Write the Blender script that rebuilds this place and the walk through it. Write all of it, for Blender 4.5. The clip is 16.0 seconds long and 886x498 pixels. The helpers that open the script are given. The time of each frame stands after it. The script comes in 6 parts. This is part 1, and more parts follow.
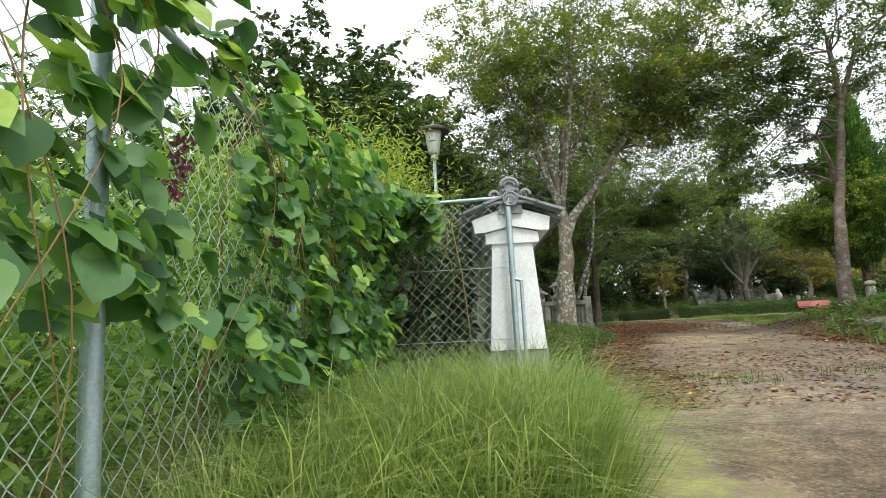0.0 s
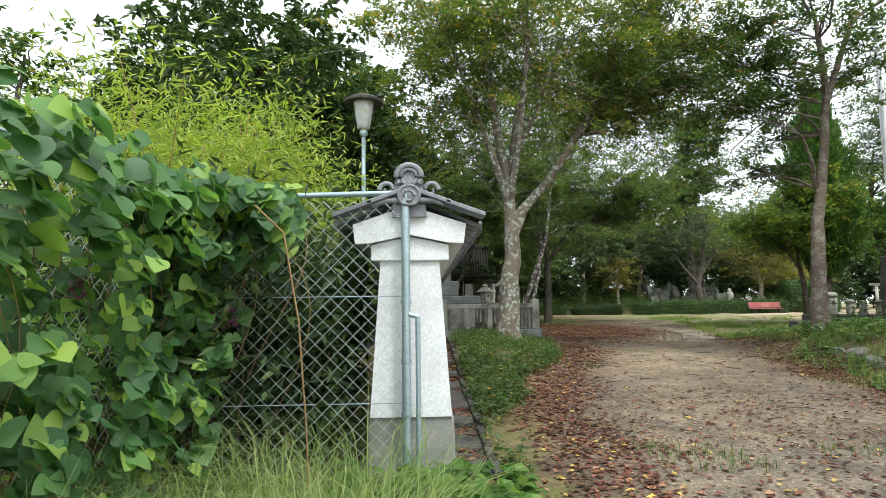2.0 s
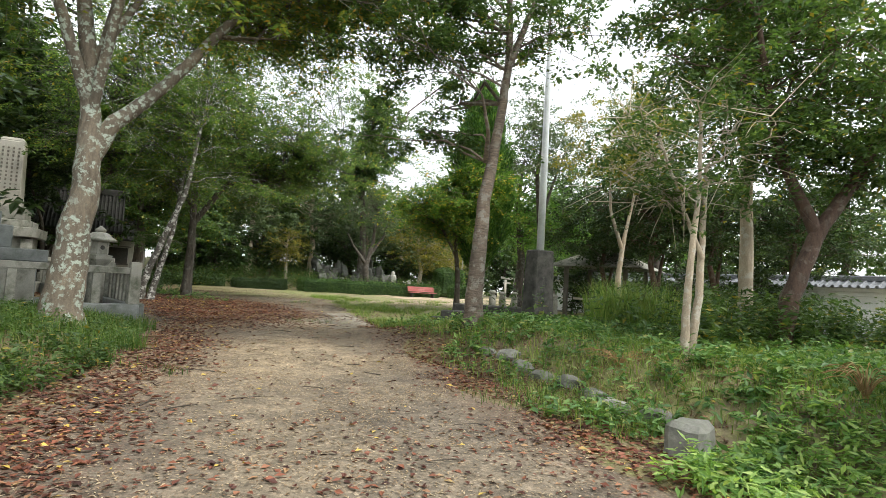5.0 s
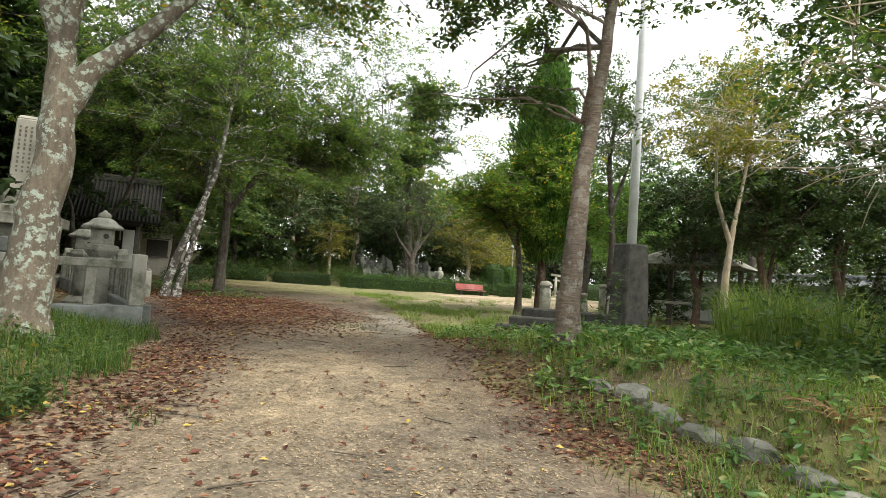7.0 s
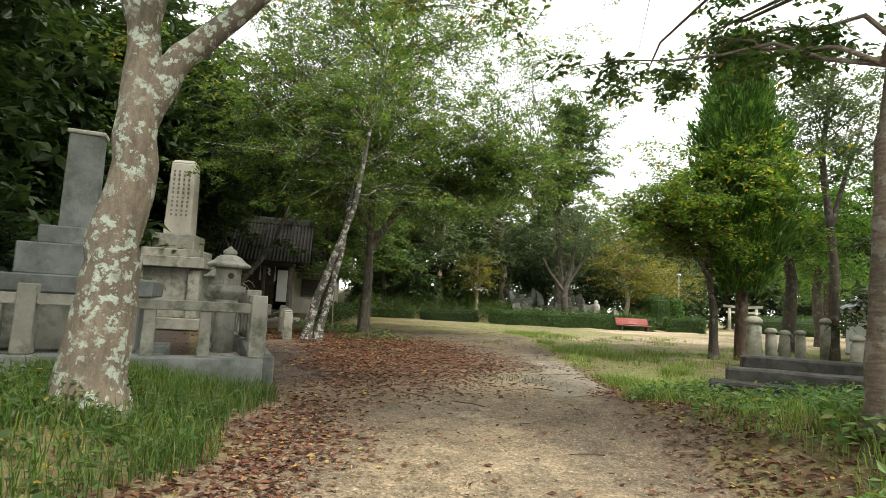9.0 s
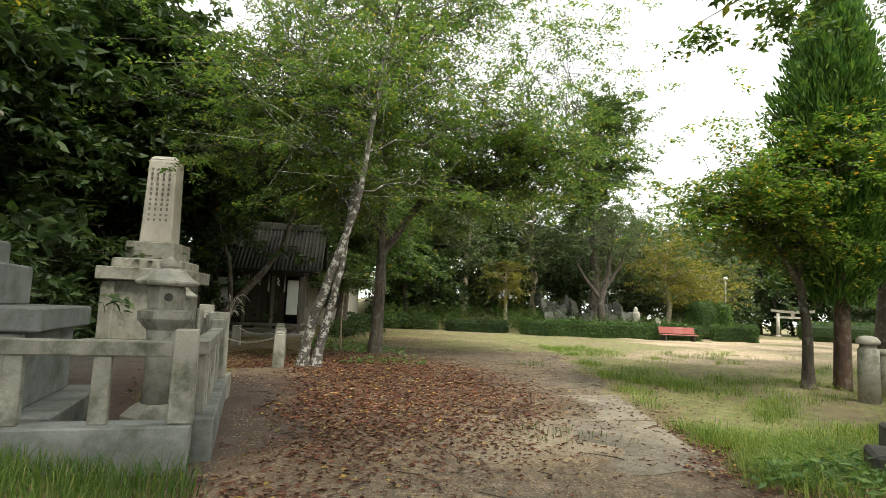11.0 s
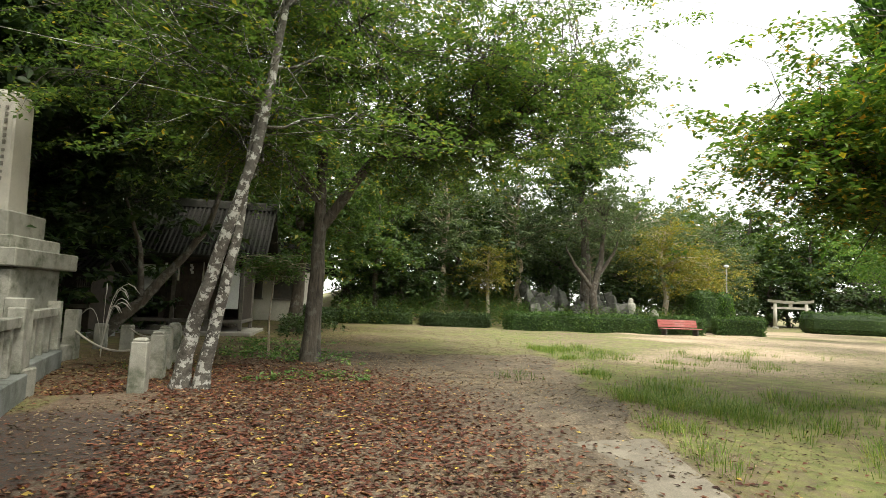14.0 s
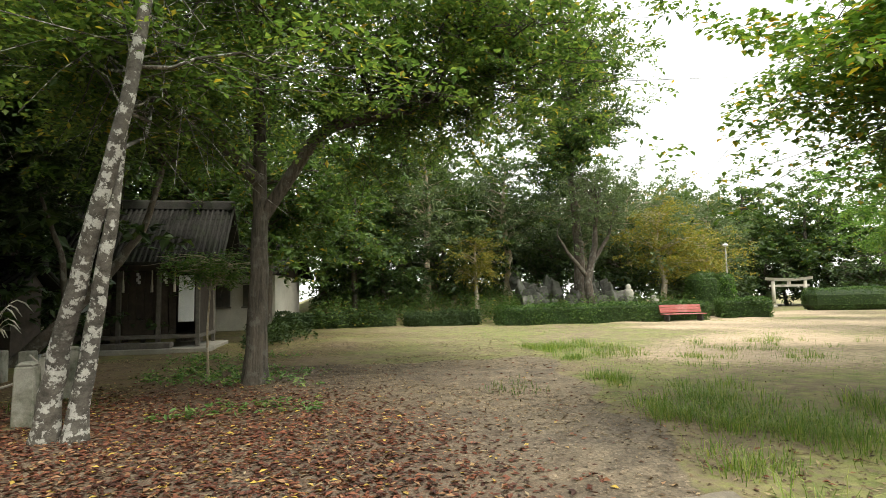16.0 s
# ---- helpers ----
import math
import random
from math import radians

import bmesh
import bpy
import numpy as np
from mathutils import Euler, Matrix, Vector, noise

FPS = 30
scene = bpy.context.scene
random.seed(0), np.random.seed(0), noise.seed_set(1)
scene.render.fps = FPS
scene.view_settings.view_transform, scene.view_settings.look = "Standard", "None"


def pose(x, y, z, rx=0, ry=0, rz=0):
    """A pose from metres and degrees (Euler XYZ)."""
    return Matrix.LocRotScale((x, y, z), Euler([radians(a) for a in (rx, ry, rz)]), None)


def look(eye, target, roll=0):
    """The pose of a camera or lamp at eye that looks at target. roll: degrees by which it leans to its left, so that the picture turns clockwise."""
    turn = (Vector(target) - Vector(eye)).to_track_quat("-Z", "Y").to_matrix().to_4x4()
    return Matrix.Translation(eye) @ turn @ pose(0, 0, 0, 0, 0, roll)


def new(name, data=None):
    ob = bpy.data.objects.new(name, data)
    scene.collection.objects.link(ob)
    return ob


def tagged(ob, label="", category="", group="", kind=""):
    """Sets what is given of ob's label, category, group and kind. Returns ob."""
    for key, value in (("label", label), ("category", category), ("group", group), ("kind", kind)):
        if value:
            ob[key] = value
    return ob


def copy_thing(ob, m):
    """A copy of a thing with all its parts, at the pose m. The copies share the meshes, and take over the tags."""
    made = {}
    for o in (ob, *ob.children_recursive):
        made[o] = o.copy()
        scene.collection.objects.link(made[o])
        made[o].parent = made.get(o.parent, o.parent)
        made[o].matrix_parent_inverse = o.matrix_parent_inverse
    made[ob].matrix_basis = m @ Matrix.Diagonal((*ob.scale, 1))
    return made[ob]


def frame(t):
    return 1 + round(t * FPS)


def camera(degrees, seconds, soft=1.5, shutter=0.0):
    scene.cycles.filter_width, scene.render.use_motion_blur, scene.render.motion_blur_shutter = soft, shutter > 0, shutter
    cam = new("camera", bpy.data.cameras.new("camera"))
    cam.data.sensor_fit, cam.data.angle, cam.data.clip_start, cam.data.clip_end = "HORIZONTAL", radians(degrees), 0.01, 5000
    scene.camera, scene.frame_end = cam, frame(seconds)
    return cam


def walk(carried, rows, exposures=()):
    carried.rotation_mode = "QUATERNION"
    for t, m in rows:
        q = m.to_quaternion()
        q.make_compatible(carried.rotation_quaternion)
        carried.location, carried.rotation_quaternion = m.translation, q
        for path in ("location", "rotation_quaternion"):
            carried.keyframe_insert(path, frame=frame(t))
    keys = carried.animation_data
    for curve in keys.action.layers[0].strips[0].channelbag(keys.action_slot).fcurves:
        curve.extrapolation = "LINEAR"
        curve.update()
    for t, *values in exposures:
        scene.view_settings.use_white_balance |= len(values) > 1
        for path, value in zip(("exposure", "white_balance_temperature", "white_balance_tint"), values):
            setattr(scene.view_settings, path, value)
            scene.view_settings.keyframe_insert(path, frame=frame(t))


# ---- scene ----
cam = camera(75.2, 16.0, 0.6)
PATH = [
    (0, (0.349, 0.619, 1.606), (0.281, 2.599, 1.879), -3.0),
    (0.5, (0.196, 1.116, 1.745), (0.078, 3.096, 2.004), -2.7),
    (1, (0.482, 1.646, 1.824), (0.366, 3.628, 2.07), -2.3),
    (1.5, (0.753, 2.128, 2.089), (0.691, 4.114, 2.318), -1.8),
    (2, (1.039, 2.699, 2.168), (1.107, 4.688, 2.37), -0.8),
    (2.5, (1.448, 3.152, 2.203), (1.737, 5.122, 2.4), 0.2),
    (3, (1.738, 3.632, 2.215), (2.264, 5.552, 2.407), 1.1),
    (3.5, (2.033, 4.178, 2.236), (2.78, 6.024, 2.416), 1.6),
    (4, (2.376, 4.796, 2.224), (3.362, 6.528, 2.385), 2.2),
    (4.2, (2.539, 5.017, 2.209), (3.594, 6.709, 2.364), 2.4),
    (6.3, (3.604, 7.497, 2.238), (4.687, 9.175, 2.356), 4.0),
    (6.5, (3.715, 7.734, 2.276), (4.785, 9.419, 2.395), 4.2),
    (7, (3.954, 8.337, 2.279), (4.909, 10.09, 2.391), 4.1),
    (7.5, (4.145, 8.856, 2.273), (4.926, 10.693, 2.401), 3.9),
    (8, (4.298, 9.426, 2.317), (4.856, 11.34, 2.475), 3.4),
    (8.5, (4.383, 10.019, 2.348), (4.903, 11.943, 2.517), 3.1),
    (9, (4.585, 10.635, 2.356), (5.068, 12.566, 2.553), 3.1),
    (9.5, (4.717, 11.19, 2.416), (5.175, 13.125, 2.628), 2.8),
    (9.7, (4.782, 11.462, 2.44), (5.227, 13.4, 2.656), 2.7),
    (11.8, (5.716, 14.163, 2.695), (6.098, 16.116, 2.896), 2.5),
    (12, (5.822, 14.429, 2.666), (6.23, 16.377, 2.855), 2.6),
    (12.5, (6.085, 15.027, 2.691), (6.508, 16.974, 2.871), 2.7),
    (13, (6.308, 15.624, 2.728), (6.747, 17.568, 2.898), 2.9),
    (13.5, (6.455, 16.268, 2.683), (6.897, 18.211, 2.858), 2.6),
    (14, (6.652, 16.887, 2.694), (7.097, 18.829, 2.878), 2.2),
    (14.5, (6.814, 17.4, 2.724), (7.273, 19.337, 2.911), 1.1),
    (15, (6.979, 18.085, 2.699), (7.451, 20.02, 2.885), 0.2),
    (15.5, (7.206, 18.601, 2.681), (7.686, 20.534, 2.863), -0.4),
    (16, (7.442, 19.075, 2.699), (7.928, 21.008, 2.874), -1.1),
]
walk(cam, [(t, look(eye, target, roll)) for t, eye, target, roll in PATH], [(0.0, 0.82, 5950, 8), (2.5, 0.86, 5750, 8), (4.0, 0.92, 5850, 8), (9.0, 1.02, 6350, 7), (16.0, 1.1, 6420, 6)])

# ---- sky and sun ----
world = bpy.data.worlds.new("sky")
scene.world = world
world.use_nodes = True
wn = world.node_tree
wn.nodes.clear()
sky = wn.nodes.new("ShaderNodeTexSky")
sky.sky_type, sky.sun_disc = "NISHITA", False
sky.sun_elevation, sky.sun_rotation = radians(56), radians(150)
sky.dust_density, sky.air_density = 4.0, 1.0
veil = wn.nodes.new("ShaderNodeMix")
veil.data_type = "RGBA"
veil.inputs["Factor"].default_value = 0.72
veil.inputs["B"].default_value = (10.3, 10.0, 9.2, 1)
bgn = wn.nodes.new("ShaderNodeBackground")
bgn.inputs["Strength"].default_value = 0.125
wout = wn.nodes.new("ShaderNodeOutputWorld")
wn.links.new(sky.outputs[0], veil.inputs["A"])
wn.links.new(veil.outputs["Result"], bgn.inputs[0])
wn.links.new(bgn.outputs[0], wout.inputs[0])
sun = new("sun", bpy.data.lights.new("sun", "SUN"))
sun.data.energy, sun.data.angle, sun.data.color = 1.6, radians(12), (1.0, 0.95, 0.83)
sun.matrix_world = look((8, -14, 24), (0, 0, 0))


# ---- materials ----
def mat_new(name):
    m = bpy.data.materials.new(name)
    m.use_nodes = True
    nt = m.node_tree
    return m, nt, nt.nodes["Principled BSDF"], nt.nodes["Material Output"]


def noise_node(nt, scale, detail=5, rough=0.6, vec=None):
    n = nt.nodes.new("ShaderNodeTexNoise")
    n.inputs["Scale"].default_value, n.inputs["Detail"].default_value, n.inputs["Roughness"].default_value = scale, detail, rough
    if vec is not None:
        nt.links.new(vec, n.inputs["Vector"])
    return n


def ramp_node(nt, stops, src):
    r = nt.nodes.new("ShaderNodeValToRGB")
    e = r.color_ramp.elements
    while len(e) < len(stops):
        e.new(0.5)
    for k, (p, c) in zip(e, stops):
        k.position, k.color = p, (*c, 1)
    nt.links.new(src, r.inputs[0])
    return r


def mix_node(nt, kind, fac, a, b):
    n = nt.nodes.new("ShaderNodeMix")
    n.data_type, n.blend_type = "RGBA", kind
    for key, v in (("Factor", fac), ("A", a), ("B", b)):
        sock = n.inputs[key]
        if isinstance(v, (int, float)):
            sock.default_value = v
        elif isinstance(v, tuple):
            sock.default_value = (*v, 1)
        else:
            nt.links.new(v, sock)
    return n.outputs["Result"]


def stone_mat(name, c1, c2, stain, scale=3.0, fine=45.0, rough=0.85, bump=0.3, amount=0.5, metal=0.0, stain_scale=1.3, vary=0.0):
    """Grain at one scale, blotches at another, stains in patches."""
    m, nt, bs, out = mat_new(name)
    tc = nt.nodes.new("ShaderNodeTexCoord")
    geo = nt.nodes.new("ShaderNodeNewGeometry")
    v = geo.outputs["Position"]
    a = noise_node(nt, scale, 6, 0.65, v)
    b = noise_node(nt, fine, 3, 0.7, v)
    c = noise_node(nt, stain_scale, 6, 0.7, v)
    base = ramp_node(nt, [(0.3, c1), (0.7, c2)], a.outputs[0]).outputs[0]
    grain = ramp_node(nt, [(0.3, (0.72, 0.72, 0.72)), (0.7, (1.15, 1.15, 1.15))], b.outputs[0]).outputs[0]
    col = mix_node(nt, "MULTIPLY", 0.8, base, grain)
    msk = ramp_node(nt, [(0.48, (0, 0, 0)), (0.68, (amount,) * 3)], c.outputs[0]).outputs[0]
    col = mix_node(nt, "MIX", msk, col, stain)
    if vary:
        oi = nt.nodes.new("ShaderNodeObjectInfo")
        r = ramp_node(nt, [(0.0, (1 - vary,) * 3), (1.0, (1 + vary,) * 3)], oi.outputs["Random"]).outputs[0]
        col = mix_node(nt, "MULTIPLY", 1.0, col, r)
    nt.links.new(col, bs.inputs["Base Color"])
    bs.inputs["Roughness"].default_value, bs.inputs["Metallic"].default_value = rough, metal
    bp = nt.nodes.new("ShaderNodeBump")
    bp.inputs["Strength"].default_value, bp.inputs["Distance"].default_value = bump, 0.01
    nt.links.new(b.outputs[0], bp.inputs["Height"])
    nt.links.new(bp.outputs[0], bs.inputs["Normal"])
    return m


def leaf_mat(name, stops, glow=0.35, rough=0.45):
    """A leaf: its own tint for each leaf, light passes through."""
    m, nt, bs, out = mat_new(name)
    geo = nt.nodes.new("ShaderNodeNewGeometry")
    col = ramp_node(nt, stops, geo.outputs["Random Per Island"]).outputs[0]
    n = noise_node(nt, 0.6, 3, 0.6, geo.outputs["Position"])
    sh = ramp_node(nt, [(0.3, (0.75, 0.78, 0.75)), (0.7, (1.2, 1.15, 1.1))], n.outputs[0]).outputs[0]
    col = mix_node(nt, "MULTIPLY", 1.0, col, sh)
    nt.links.new(col, bs.inputs["Base Color"])
    bs.inputs["Roughness"].default_value = rough
    bs.inputs["Specular IOR Level"].default_value = 0.3
    tr = nt.nodes.new("ShaderNodeBsdfTranslucent")
    tcol = mix_node(nt, "MULTIPLY", 1.0, col, (1.5, 1.6, 0.7))
    nt.links.new(tcol, tr.inputs[0])
    mx = nt.nodes.new("ShaderNodeMixShader")
    mx.inputs[0].default_value = glow
    nt.links.new(bs.outputs[0], mx.inputs[1])
    nt.links.new(tr.outputs[0], mx.inputs[2])
    nt.links.new(mx.outputs[0], out.inputs[0])
    return m


def bark_mat(name, c1, c2, lichen, amount, ring=0.0, vscale=14.0, bare=0.4, tall=0.22, deep=0.6, spot=6.5):
    m, nt, bs, out = mat_new(name)
    geo = nt.nodes.new("ShaderNodeNewGeometry")
    mp = nt.nodes.new("ShaderNodeMapping")
    mp.inputs["Scale"].default_value = (1, 1, 6.0 if ring else tall)
    nt.links.new(geo.outputs["Position"], mp.inputs[0])
    a = noise_node(nt, vscale if not ring else 7.0, 6, 0.7, mp.outputs[0])
    b = noise_node(nt, 50, 3, 0.7, geo.outputs["Position"])
    base = ramp_node(nt, [(0.3, c1), (0.7, c2)], a.outputs[0]).outputs[0]
    big = noise_node(nt, 1.1, 3, 0.5, geo.outputs["Position"])
    base = mix_node(nt, "MULTIPLY", 0.8, base, ramp_node(nt, [(0.35, (0.7, 0.7, 0.7)), (0.65, (1.2, 1.15, 1.1))], big.outputs[0]).outputs[0])
    vo = nt.nodes.new("ShaderNodeTexVoronoi")
    vo.inputs["Scale"].default_value = spot
    wob = noise_node(nt, 11, 5, 0.7, geo.outputs["Position"])
    nt.links.new(mix_node(nt, "ADD", 0.3, geo.outputs["Position"], wob.outputs["Color"]), vo.inputs["Vector"])
    pat = noise_node(nt, 2.6, 4, 0.65, geo.outputs["Position"])
    spots = ramp_node(nt, [(0.36, (1, 1, 1)), (0.46, (0, 0, 0))], vo.outputs["Distance"]).outputs[0]
    where = ramp_node(nt, [(bare, (0, 0, 0)), (bare + 0.14, (amount,) * 3)], pat.outputs[0]).outputs[0]
    msk = mix_node(nt, "MULTIPLY", 1.0, spots, where)
    col = mix_node(nt, "MIX", msk, base, lichen)
    grain = ramp_node(nt, [(0.3, (0.7, 0.7, 0.7)), (0.7, (1.15, 1.15, 1.15))], b.outputs[0]).outputs[0]
    col = mix_node(nt, "MULTIPLY", 0.8, col, grain)
    nt.links.new(col, bs.inputs["Base Color"])
    bs.inputs["Roughness"].default_value = 0.9
    bp = nt.nodes.new("ShaderNodeBump")
    bp.inputs["Strength"].default_value, bp.inputs["Distance"].default_value = deep, 0.03
    nt.links.new(a.outputs[0], bp.inputs["Height"])
    nt.links.new(bp.outputs[0], bs.inputs["Normal"])
    return m


plaster = stone_mat("plaster", (0.66, 0.67, 0.67), (0.76, 0.765, 0.76), (0.46, 0.46, 0.44), 1.6, 55, 0.9, 0.25, 0.6, 0.0, 1.1)
base_stone = stone_mat("base_stone", (0.2, 0.2, 0.18), (0.34, 0.33, 0.3), (0.08, 0.09, 0.06), 3.0, 50, 0.9, 0.4, 0.6)
roof_tile = stone_mat("roof_tile", (0.13, 0.135, 0.145), (0.24, 0.245, 0.26), (0.07, 0.07, 0.07), 5.0, 40, 0.5, 0.2, 0.6, 0.0, 3.0, 0.25)
# Weathered dark tile, lowered further so its colour carries the grove's shade.
old_shaded_tile = stone_mat("old_shaded_tile", (0.02, 0.019, 0.017), (0.045, 0.042, 0.038), (0.03, 0.036, 0.022), 5.0, 40, 0.85, 0.3, 0.7, 0.0, 2.0, 0.2)
old_shaded_tile.node_tree.nodes["Principled BSDF"].inputs["Specular IOR Level"].default_value = 0.1
granite = stone_mat("granite", (0.24, 0.232, 0.195), (0.44, 0.42, 0.355), (0.07, 0.08, 0.045), 2.5, 90, 0.85, 0.4, 0.9, 0.0, 2.6, 0.15)
granite_dark = stone_mat("granite_dark", (0.16, 0.17, 0.16), (0.3, 0.31, 0.29), (0.07, 0.08, 0.055), 2.5, 90, 0.75, 0.3, 0.75, 0.0, 2.0, 0.14)
slab_stone = stone_mat("slab_stone", (0.022, 0.021, 0.018), (0.1, 0.092, 0.08), (0.16, 0.16, 0.13), 4.0, 60, 0.9, 0.6, 0.5, 0.0, 3.5, 0.15)
pale_granite = stone_mat("pale_granite", (0.5, 0.46, 0.39), (0.62, 0.58, 0.5), (0.26, 0.25, 0.2), 2.0, 90, 0.8, 0.2, 0.45)
rock_mat = stone_mat("rock_mat", (0.13, 0.125, 0.11), (0.3, 0.285, 0.25), (0.09, 0.11, 0.06), 3.0, 30, 0.9, 0.6, 0.7, 0.0, 2.0, 0.3)
galv = stone_mat("galv", (0.3, 0.38, 0.41), (0.4, 0.48, 0.5), (0.22, 0.27, 0.28), 8.0, 70, 0.45, 0.05, 0.5, 0.55)
wire_mat = stone_mat("wire_mat", (0.46, 0.53, 0.5), (0.6, 0.67, 0.63), (0.28, 0.3, 0.26), 9.0, 80, 0.42, 0.05, 0.5, 0.25)
white_paint = stone_mat("white_paint", (0.72, 0.74, 0.76), (0.82, 0.83, 0.84), (0.45, 0.46, 0.45), 3.0, 60, 0.4, 0.05, 0.5)
lamp_glass = stone_mat("lamp_glass", (0.6, 0.61, 0.62), (0.72, 0.73, 0.74), (0.4, 0.4, 0.38), 4.0, 50, 0.35, 0.02, 0.4)
lamp_dark = stone_mat("lamp_dark", (0.05, 0.05, 0.045), (0.1, 0.09, 0.08), (0.14, 0.1, 0.06), 6.0, 50, 0.6, 0.1, 0.5)
dark_wood = stone_mat("dark_wood", (0.035, 0.026, 0.02), (0.075, 0.056, 0.042), (0.02, 0.017, 0.014), 6.0, 60, 0.75, 0.2, 0.5)
grey_wood = stone_mat("grey_wood", (0.1, 0.09, 0.075), (0.19, 0.17, 0.14), (0.06, 0.055, 0.045), 6.0, 60, 0.85, 0.2, 0.5)
cloth_white = stone_mat("cloth_white", (0.74, 0.74, 0.72), (0.82, 0.82, 0.8), (0.6, 0.58, 0.54), 2.0, 80, 0.9, 0.05, 0.3)
red_paint = stone_mat("red_paint", (0.36, 0.1, 0.09), (0.5, 0.17, 0.15), (0.5, 0.3, 0.27), 5.0, 60, 0.6, 0.1, 0.6)
cream_wall = stone_mat("cream_wall", (0.55, 0.52, 0.44), (0.66, 0.63, 0.54), (0.4, 0.37, 0.3), 1.5, 50, 0.9, 0.1, 0.4)
rope_mat = stone_mat("rope_mat", (0.5, 0.47, 0.4), (0.62, 0.58, 0.5), (0.3, 0.28, 0.22), 20.0, 90, 0.9, 0.3, 0.4)
concrete = stone_mat("concrete", (0.3, 0.28, 0.24), (0.4, 0.375, 0.32), (0.2, 0.185, 0.15), 1.5, 70, 0.9, 0.3, 0.6)
rockery_stone = stone_mat("rockery_stone", (0.04, 0.04, 0.034), (0.14, 0.135, 0.118), (0.04, 0.055, 0.025), 3.0, 30, 0.9, 0.6, 0.8, 0.0, 2.0, 0.4)
engrave = stone_mat("engrave", (0.2, 0.18, 0.15), (0.26, 0.23, 0.19), (0.16, 0.15, 0.12), 6, 60, 0.9, 0.1, 0.3)
bark_lichen = bark_mat("bark_lichen", (0.095, 0.078, 0.056), (0.215, 0.178, 0.132), (0.36, 0.4, 0.33), 1.0, bare=0.37, spot=9.5)
bark_ring = bark_mat("bark_ring", (0.07, 0.055, 0.042), (0.23, 0.18, 0.135), (0.36, 0.36, 0.31), 0.4, ring=1.0)
bark_dark = bark_mat("bark_dark", (0.045, 0.036, 0.028), (0.12, 0.098, 0.075), (0.3, 0.3, 0.26), 0.35)
bark_white = bark_mat("bark_white", (0.04, 0.036, 0.03), (0.17, 0.16, 0.14), (0.5, 0.49, 0.45), 1.0, vscale=9.0, bare=0.3, tall=1.4, spot=8.5)
bark_furrow = bark_mat("bark_furrow", (0.022, 0.018, 0.014), (0.15, 0.13, 0.105), (0.24, 0.24, 0.2), 0.3, vscale=24.0, tall=0.1, deep=1.0)
bark_pale = bark_mat("bark_pale", (0.3, 0.245, 0.175), (0.5, 0.42, 0.31), (0.55, 0.52, 0.44), 0.6)
bark_red = bark_mat("bark_red", (0.06, 0.038, 0.028), (0.16, 0.1, 0.07), (0.25, 0.22, 0.17), 0.4)

lf_zelk = leaf_mat("lf_zelk", [(0.0, (0.068, 0.118, 0.036)), (0.55, (0.12, 0.185, 0.052)), (0.92, (0.247, 0.234, 0.0494)), (1.0, (0.442, 0.26, 0.052))], 0.48)
lf_oak = leaf_mat("lf_oak", [(0.0, (0.06, 0.108, 0.042)), (0.6, (0.115, 0.182, 0.062)), (0.95, (0.2, 0.25, 0.08)), (1.0, (0.45, 0.32, 0.06))], 0.54)
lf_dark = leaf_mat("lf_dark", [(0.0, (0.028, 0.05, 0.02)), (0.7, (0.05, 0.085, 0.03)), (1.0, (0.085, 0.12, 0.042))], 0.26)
lf_mid = leaf_mat("lf_mid", [(0.0, (0.042, 0.078, 0.027)), (0.6, (0.078, 0.13, 0.042)), (0.95, (0.12, 0.17, 0.055)), (1.0, (0.34, 0.25, 0.04))], 0.42)
lf_bright = leaf_mat("lf_bright", [(0.0, (0.069, 0.149, 0.0345)), (0.6, (0.115, 0.218, 0.0517)), (1.0, (0.196, 0.287, 0.069))], 0.42)
lf_maple = leaf_mat("lf_maple", [(0.0, (0.07, 0.14, 0.035)), (0.6, (0.125, 0.21, 0.05)), (0.88, (0.22, 0.27, 0.065)), (0.95, (0.5, 0.38, 0.05)), (1.0, (0.55, 0.27, 0.05))], 0.45)
lf_yellow = leaf_mat("lf_yellow", [(0.0, (0.1, 0.14, 0.035)), (0.5, (0.19, 0.19, 0.045)), (1.0, (0.36, 0.27, 0.06))], 0.4)
lf_grey = leaf_mat("lf_grey", [(0.0, (0.0688, 0.106, 0.0625)), (1.0, (0.163, 0.206, 0.112))], 0.32)
lf_bamboo = leaf_mat("lf_bamboo", [(0.0, (0.15, 0.23, 0.04)), (0.6, (0.26, 0.34, 0.065)), (1.0, (0.4, 0.43, 0.11))], 0.45)
lf_conifer = leaf_mat("lf_conifer", [(0.0, (0.035, 0.085, 0.02)), (0.6, (0.08, 0.17, 0.032)), (1.0, (0.18, 0.29, 0.055))], 0.3)
lf_kudzu = leaf_mat("lf_kudzu", [(0.0, (0.05, 0.115, 0.045)), (0.45, (0.09, 0.185, 0.07)), (0.8, (0.16, 0.29, 0.09)), (1.0, (0.36, 0.5, 0.1))], 0.42)
lf_thicket = leaf_mat("lf_thicket", [(0.0, (0.1, 0.19, 0.055)), (0.5, (0.2, 0.32, 0.09)), (1.0, (0.38, 0.48, 0.17))], 0.42)
lf_hedge = leaf_mat("lf_hedge", [(0.0, (0.035, 0.08, 0.022)), (0.7, (0.075, 0.14, 0.036)), (1.0, (0.14, 0.21, 0.06))], 0.25)
lf_grass = leaf_mat("lf_grass", [(0.0, (0.11, 0.175, 0.045)), (0.6, (0.21, 0.29, 0.085)), (1.0, (0.43, 0.45, 0.21))], 0.42)
